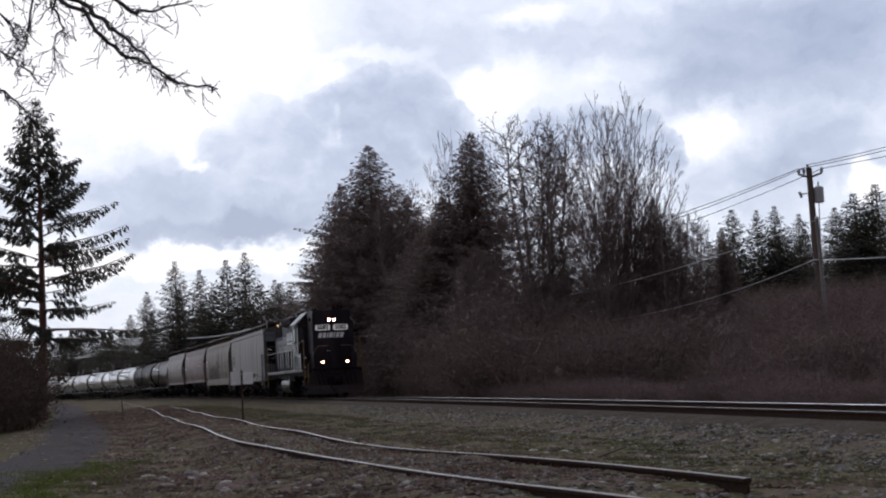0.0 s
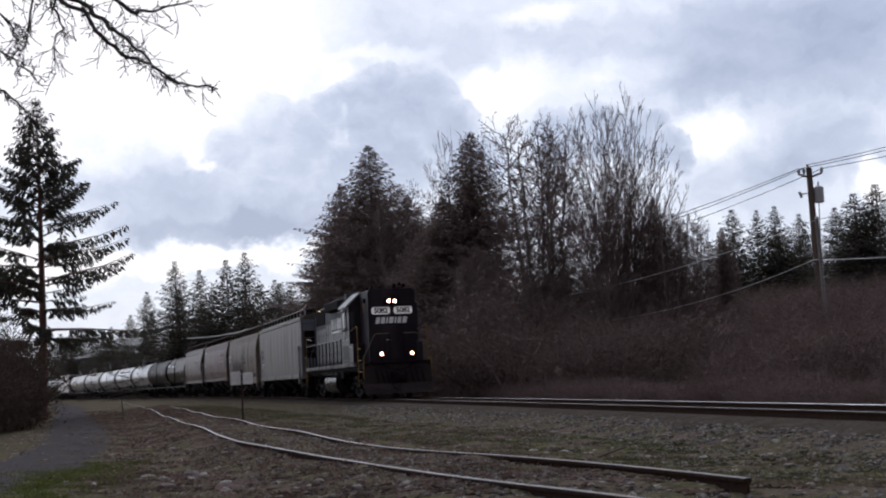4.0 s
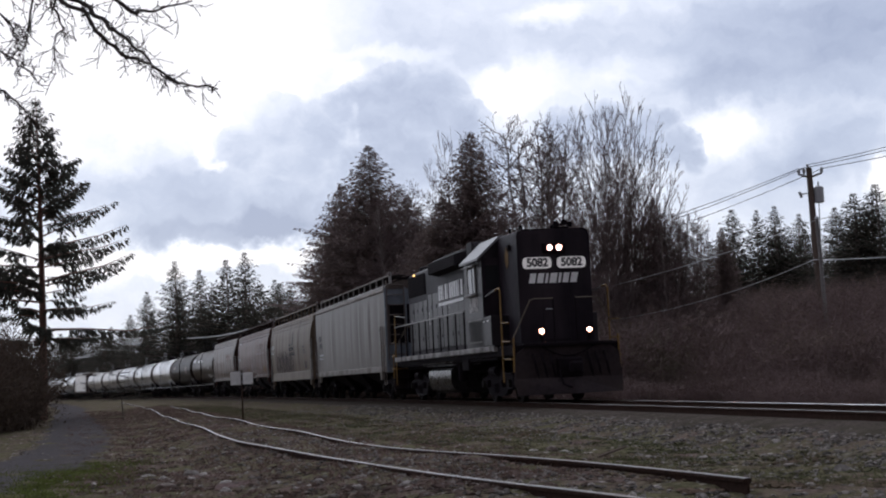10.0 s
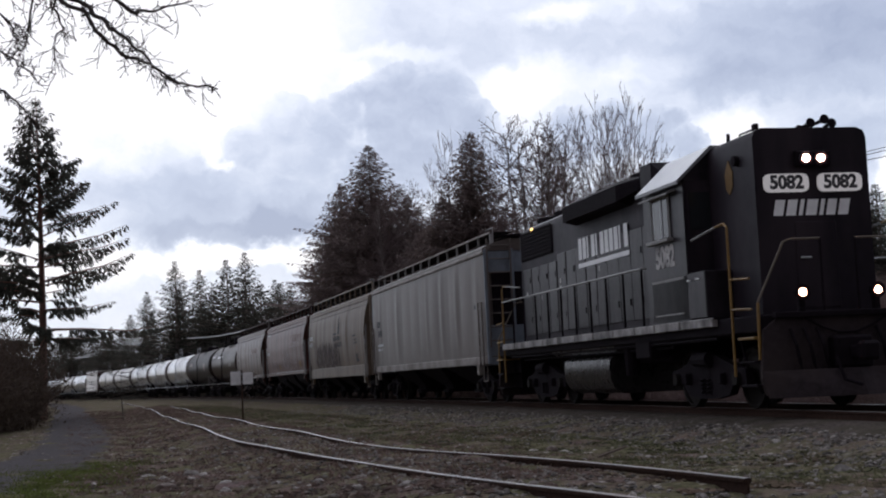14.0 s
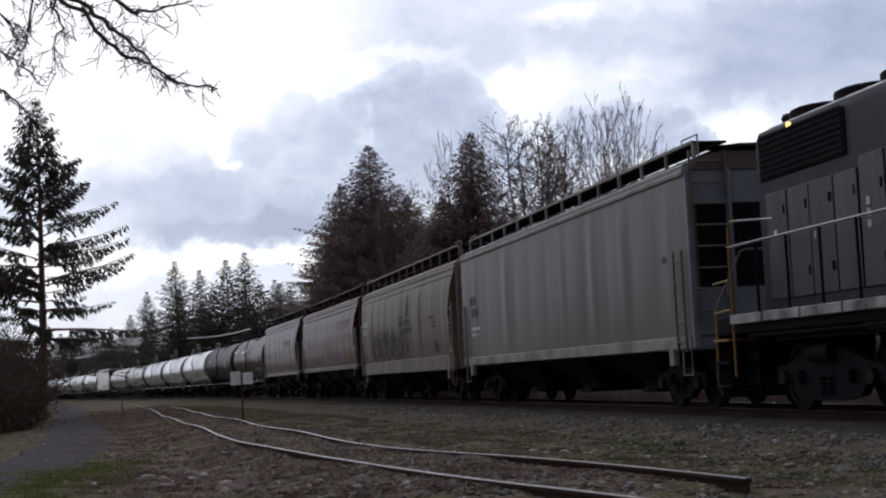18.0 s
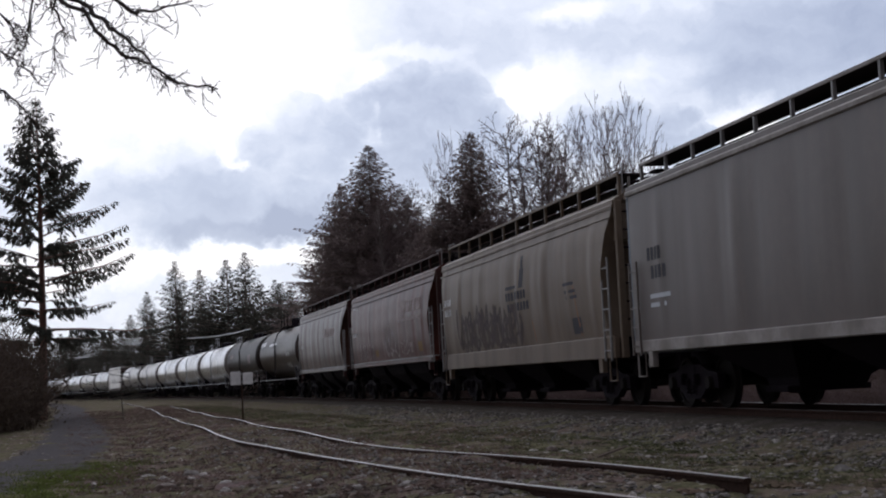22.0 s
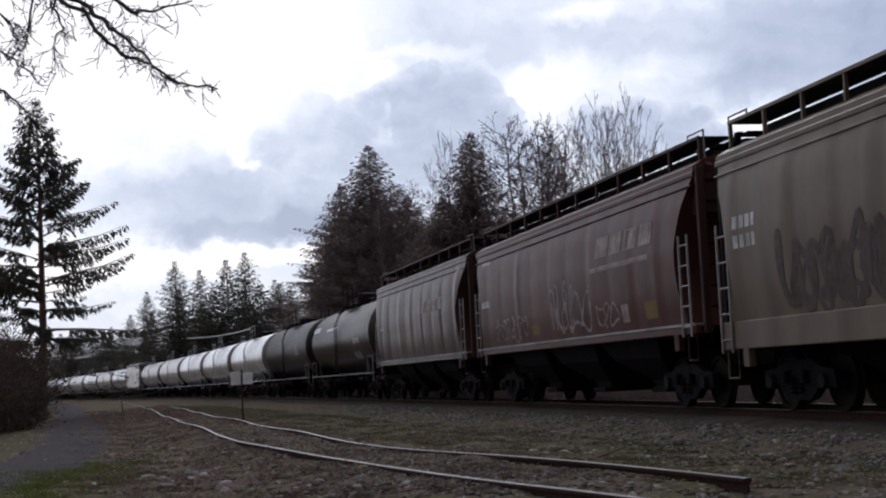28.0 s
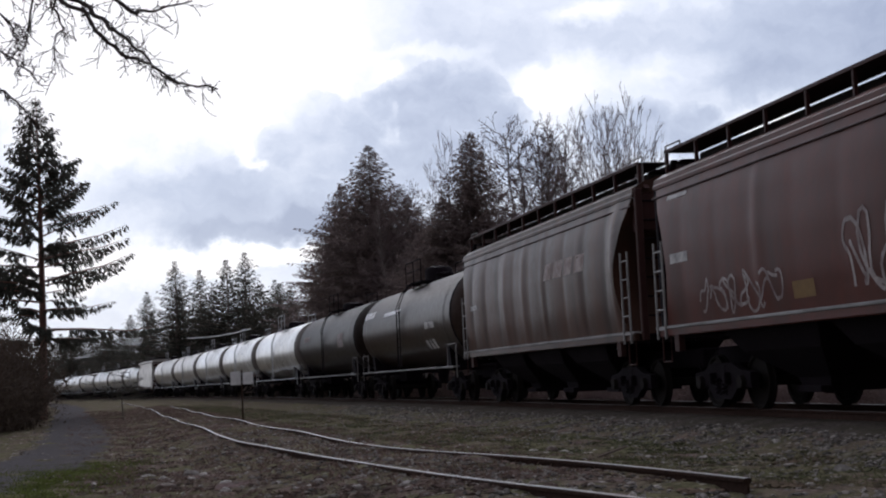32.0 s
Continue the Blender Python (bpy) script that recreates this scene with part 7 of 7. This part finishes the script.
            for z in (2.1, 1.62):
                part("cross_bar", Geo().tube([(X(xe - e * 0.85), y, z), (X(xe - e * 0.1), y, z - 0.03)], 0.02, 6), YELLOW, yr)
            er = part("end_rail", Geo().tube([(X(xe), s * 1.42, 0.8), (X(xe), s * 1.4, 1.7), (X(xe), s * 0.92, 2.62), (X(xe), s * 0.8, 2.66), (X(xe), s * 0.3, 2.66)], 0.02, 6), END_RAIL, car, "dull brown end handrail")
            part("stanchion", Geo().tube([(X(xe), s * 0.3, 1.5), (X(xe), s * 0.3, 2.66)], 0.022, 6), GRIME_SHADE, er)
            part("yellow_sleeve", Geo().tube([(X(xe) + 0.002 * e, s * 1.425, 0.8), (X(xe) + 0.002 * e, s * 1.405, 1.68)], 0.027, 6), YELLOW, er)
    # fuel tank, air reservoirs, trucks
    tank = [(1.26, 1.03), (1.33, 0.97), (1.35, 0.86), (1.34, 0.55), (1.24, 0.36), (1.0, 0.26), (-1.0, 0.26), (-1.24, 0.36), (-1.34, 0.55), (-1.35, 0.86), (-1.33, 0.97), (-1.26, 1.03)]
    ft = part("fuel_tank", Geo().slab(tank, "x", X(-10.0), X(-6.75)), GLOSS_BLACK, car, "glossy black fuel tank with a flat top that reflects the sky", smooth=True)
    for s in (-1, 1):
        part("air_reservoir", Geo().tube([(X(-10.9), s * 1.22, 1.27), (X(-10.8), s * 1.22, 1.27), (X(-6.3), s * 1.22, 1.27), (X(-6.2), s * 1.22, 1.27)], [0.1, 0.18, 0.18, 0.1], 14), GLOSS_BLACK, car, smooth=True)
    part("sill_box", Geo().box(X(-11.6), X(-3.2), -0.75, 0.75, 0.85, 1.24, 0.03), GRIME_SHADE, car)
    for s in (-1, 1):
        for k, (a, b, z) in enumerate(((-14.6, -0.9, 1.18), (-13.8, -3.2, 1.1))):
            part("air_pipe", Geo().tube([(X(a), s * (1.36 - 0.1 * k), z), (X(b), s * (1.36 - 0.1 * k), z)], 0.03, 6), GRIME_SHADE, car)
        part("air_filter", Geo().tube([(X(-5.75), s * 1.2, 0.62), (X(-5.75), s * 1.2, 1.16)], [0.14, 0.17], 10), GRIME_SHADE, car)
        part("sand_box", Geo().box(X(-4.9), X(-4.1), min(s * 1.0, s * 1.42), max(s * 1.0, s * 1.42), 0.92, 1.3, 0.03), GRIME_SHADE, car)
    for x in (-2.17, -12.53):
        truck(car, X(x), 2.74, 0.508, True)
    TRAIN.append((car, mid - 0.1, 5.18))
    return car


locomotive()

grey, gm, gw = hopper_car(-16.75, -34.35, "flat", (GREY_HOPPER, PALE_TRIM, BLUE_GREY, GREY_HOPPER), "grey straight-sided covered grain hopper car", (1.05, 1.27), 4.16, 4.46, 3, 3, 0.06)
for row, (x0, x1, z0, z1) in enumerate(((-33.35, -32.6, 2.72, 2.96), (-33.2, -32.4, 2.38, 2.62), (-33.3, -31.9, 2.02, 2.1), (-33.3, -32.2, 1.86, 1.94))):
    n = 4 if row < 2 else 1
    for k in range(n):
        w = (x1 - x0) / n
        bar(grey, "stencil_block", x0 + k * w - gm, x0 + (k + 0.72) * w - gm, 0, z0, z1, DARK_MARK if row < 2 else GALV, 0, gw)
bar(grey, "placard_frame", -18.0 - gm, -17.7 - gm, 0, 2.6, 2.72, DARK_MARK, 0, gw)

tan, tm, tw = hopper_car(-35.5, -51.75, "curved", (BEIGE, BEIGE, BEIGE, BEIGE), "beige curved-side covered hopper car with dark sprayed scrawl", (0.98, 1.42), 4.08, 4.43, 3, 5, 0.05, 0.32)
scrawl(tan, -49.3 - tm, -42.4 - tm, 1.5, 2.55, tw, BLUE_SPRAY, 8, 14, 0.075, "dark sprayed scrawl")
scrawl(tan, -48.8 - tm, -42.8 - tm, 1.46, 2.3, tw, BLUE_SPRAY, 18, 12, 0.05, "dark sprayed scrawl")
for k, (x0, x1, z0, z1) in enumerate(((-43.6, -42.2, 2.86, 2.94), (-43.6, -41.7, 2.58, 2.78), (-43.5, -41.5, 2.3, 2.5))):
    n = 1 if k == 0 else 8
    for j in range(n):
        w = (x1 - x0) / n
        bar(tan, "stencil_block", x0 + j * w - tm, x0 + (j + 0.7) * w - tm, 0, z0, z1, DARK_MARK, 0, tw)
bar(tan, "emblem", -42.3 - tm, -41.95 - tm, 0, 2.85, 3.3, DARK_MARK, 0.15, tw)
bar(tan, "emblem", -42.15 - tm, -41.95 - tm, 0, 3.3, 3.62, DARK_MARK, -0.1, tw)
for x0, z0, z1 in ((-38.2, 1.55, 1.9),):
    bar(tan, "consolidated_stencil", x0 - tm, x0 + 0.62 - tm, 0, z0, z1, DARK_MARK, 0, tw)
for x0, z in ((-38.7, 2.62), (-38.6, 2.45), (-38.5, 2.32)):
    bar(tan, "stencil_line", x0 - tm, x0 + 0.8 - tm, 0, z, z + 0.07, DARK_MARK, 0, tw)
bar(tan, "stripe", -37.7 - tm, -37.62 - tm, 0, 1.5, 2.6, ORANGE, -0.25, tw)
bar(tan, "stripe", -41.3 - tm, -41.22 - tm, 0, 1.5, 2.0, ORANGE, -0.3, tw)
for z in (2.85, 2.55):
    for k in range(4):
        bar(tan, "stencil_block", -50.9 + k * 0.22 - tm, -50.75 + k * 0.22 - tm, 0, z, z + 0.2, FADED_WHITE, 0, tw)

rust, rm, rw = hopper_car(-52.85, -69.0, "curved", (OXIDE, OXIDE_TRIM, OXIDE_TRIM, OXIDE), "red-brown curved-side covered hopper car with pale scrawl", (1.3, 1.46), 4.1, 4.43, 3, 7, 0.042)
for k in range(4):
    # the road's initials as slanted pale slabs over a bar
    bar(rust, "letter_block", -58.05 + k * 0.88 - rm, -57.33 + k * 0.88 - rm, 0, 3.02, 3.42, LETTER, 0.35, rw)
bar(rust, "underline", -58.4 - rm, -54.9 - rm, 0, 2.74, 2.84, LETTER, 0.3, rw)
scrawl(rust, -66.8 - rm, -63.6 - rm, 1.6, 2.15, rw, CHALK, 21, 7, 0.026)
scrawl(rust, -61.6 - rm, -58.6 - rm, 1.55, 2.65, rw, CHALK, 24, 5, 0.034)
scrawl(rust, -58.2 - rm, -56.9 - rm, 1.6, 2.1, rw, CHALK, 27, 3, 0.026)
bar(rust, "stencil_line", -68.2 - rm, -67.3 - rm, 0, 3.7, 3.77, FADED_WHITE, 0, rw)
bar(rust, "stencil_line", -68.0 - rm, -67.2 - rm, 0, 2.55, 2.72, FADED_WHITE, 0, rw)
bar(rust, "patch", -55.3 - rm, -54.6 - rm, 0, 1.65, 1.98, OCHRE, 0, rw)
bar(rust, "patch", -63.3 - rm, -62.6 - rm, 0, 1.65, 1.9, OCHRE, 0, rw)
bar(rust, "stencil_frame", -56.6 - rm, -56.2 - rm, 0, 1.65, 2.0, LETTER, 0, rw)

soot, om, ow = hopper_car(-70.3, -84.9, "curved", (OXIDE_DULL, OXIDE_TRIM, OXIDE_TRIM, OXIDE_DULL), "sooty brown curved-side covered hopper car with buckled sides", (1.28, 1.44), 4.14, 4.46, 3, 12, 0.085)
for k in range(4):
    bar(soot, "letter_block", -76.2 + k * 0.8 - om, -75.6 + k * 0.8 - om, 0, 2.85, 3.22, LETTER, 0.35, ow)
for k in range(3):
    bar(soot, "stencil_block", -83.6 + k * 0.3 - om, -83.38 + k * 0.3 - om, 0, 2.55, 2.68, FADED_WHITE, 0, ow)

t1, m1, sh1 = tank_car(-86.35, 16.6, TANK_BROWN, "sooty grey-brown tank car with a tall valve housing", 1.5, 2.66)
t2, m2, sh2 = tank_car(-104.2, 17.4, TANK_BLACK, "dull black tank car", 1.5, 2.66, "low")


def on_shell(x, z, r=1.5, c=2.66):
    return -math.sqrt(max(0.01, r * r - (z - c) ** 2)) - 0.004


for k in range(5):
    bar(t1, "stencil_block", -102.2 + k * 0.42 - m1, -101.88 + k * 0.42 - m1, 0, 3.18, 3.42, WHITE, 0, on_shell)
bar(t1, "stencil_line", -98.0 - m1, -94.9 - m1, 0, 3.1, 3.24, WHITE, 0, on_shell)
bar(t1, "patch", -90.6 - m1, -89.2 - m1, 0, 2.35, 2.55, FADED_WHITE, 0.2, on_shell)
for k in range(3):
    bar(t1, "stencil_line", -91.2 + k * 0.5 - m1, -90.9 + k * 0.5 - m1, 0, 1.7, 2.0, FADED_WHITE, 0.3, on_shell)
bar(t2, "stencil_block", -119.5 - m2, -117.5 - m2, 0, 2.85, 3.1, CHALK, 0, on_shell)
bar(t2, "patch", -109 - m2, -107.5 - m2, 0, 2.3, 2.9, CHALK, 0.3, on_shell)

for i, a in enumerate((-122.75, -142.5, -162.2, -181.95, -201.7)):
    tank_car(a, 18.3, OFF_WHITE if i in (3, 4) else TANK_WHITE, "silver tank car with black valve housing", 1.5, 2.66, "low", True)
hopper_car(-221.9, -236.3, "flat", (OFF_WHITE, OXIDE_TRIM, OXIDE_TRIM, OFF_WHITE), "grubby white short covered hopper car", (1.05, 1.27), 4.2, 4.5, 2, 15, 0.01)
for i, a in enumerate((-238.0, -256.6, -275.0, -293.5, -312.0, -330.5)):
    tank_car(a, 17.2, OFF_WHITE if i in (1, 3) else TANK_WHITE, "silver tank car with black valve housing", 1.5, 2.66, "low", True)


motions()
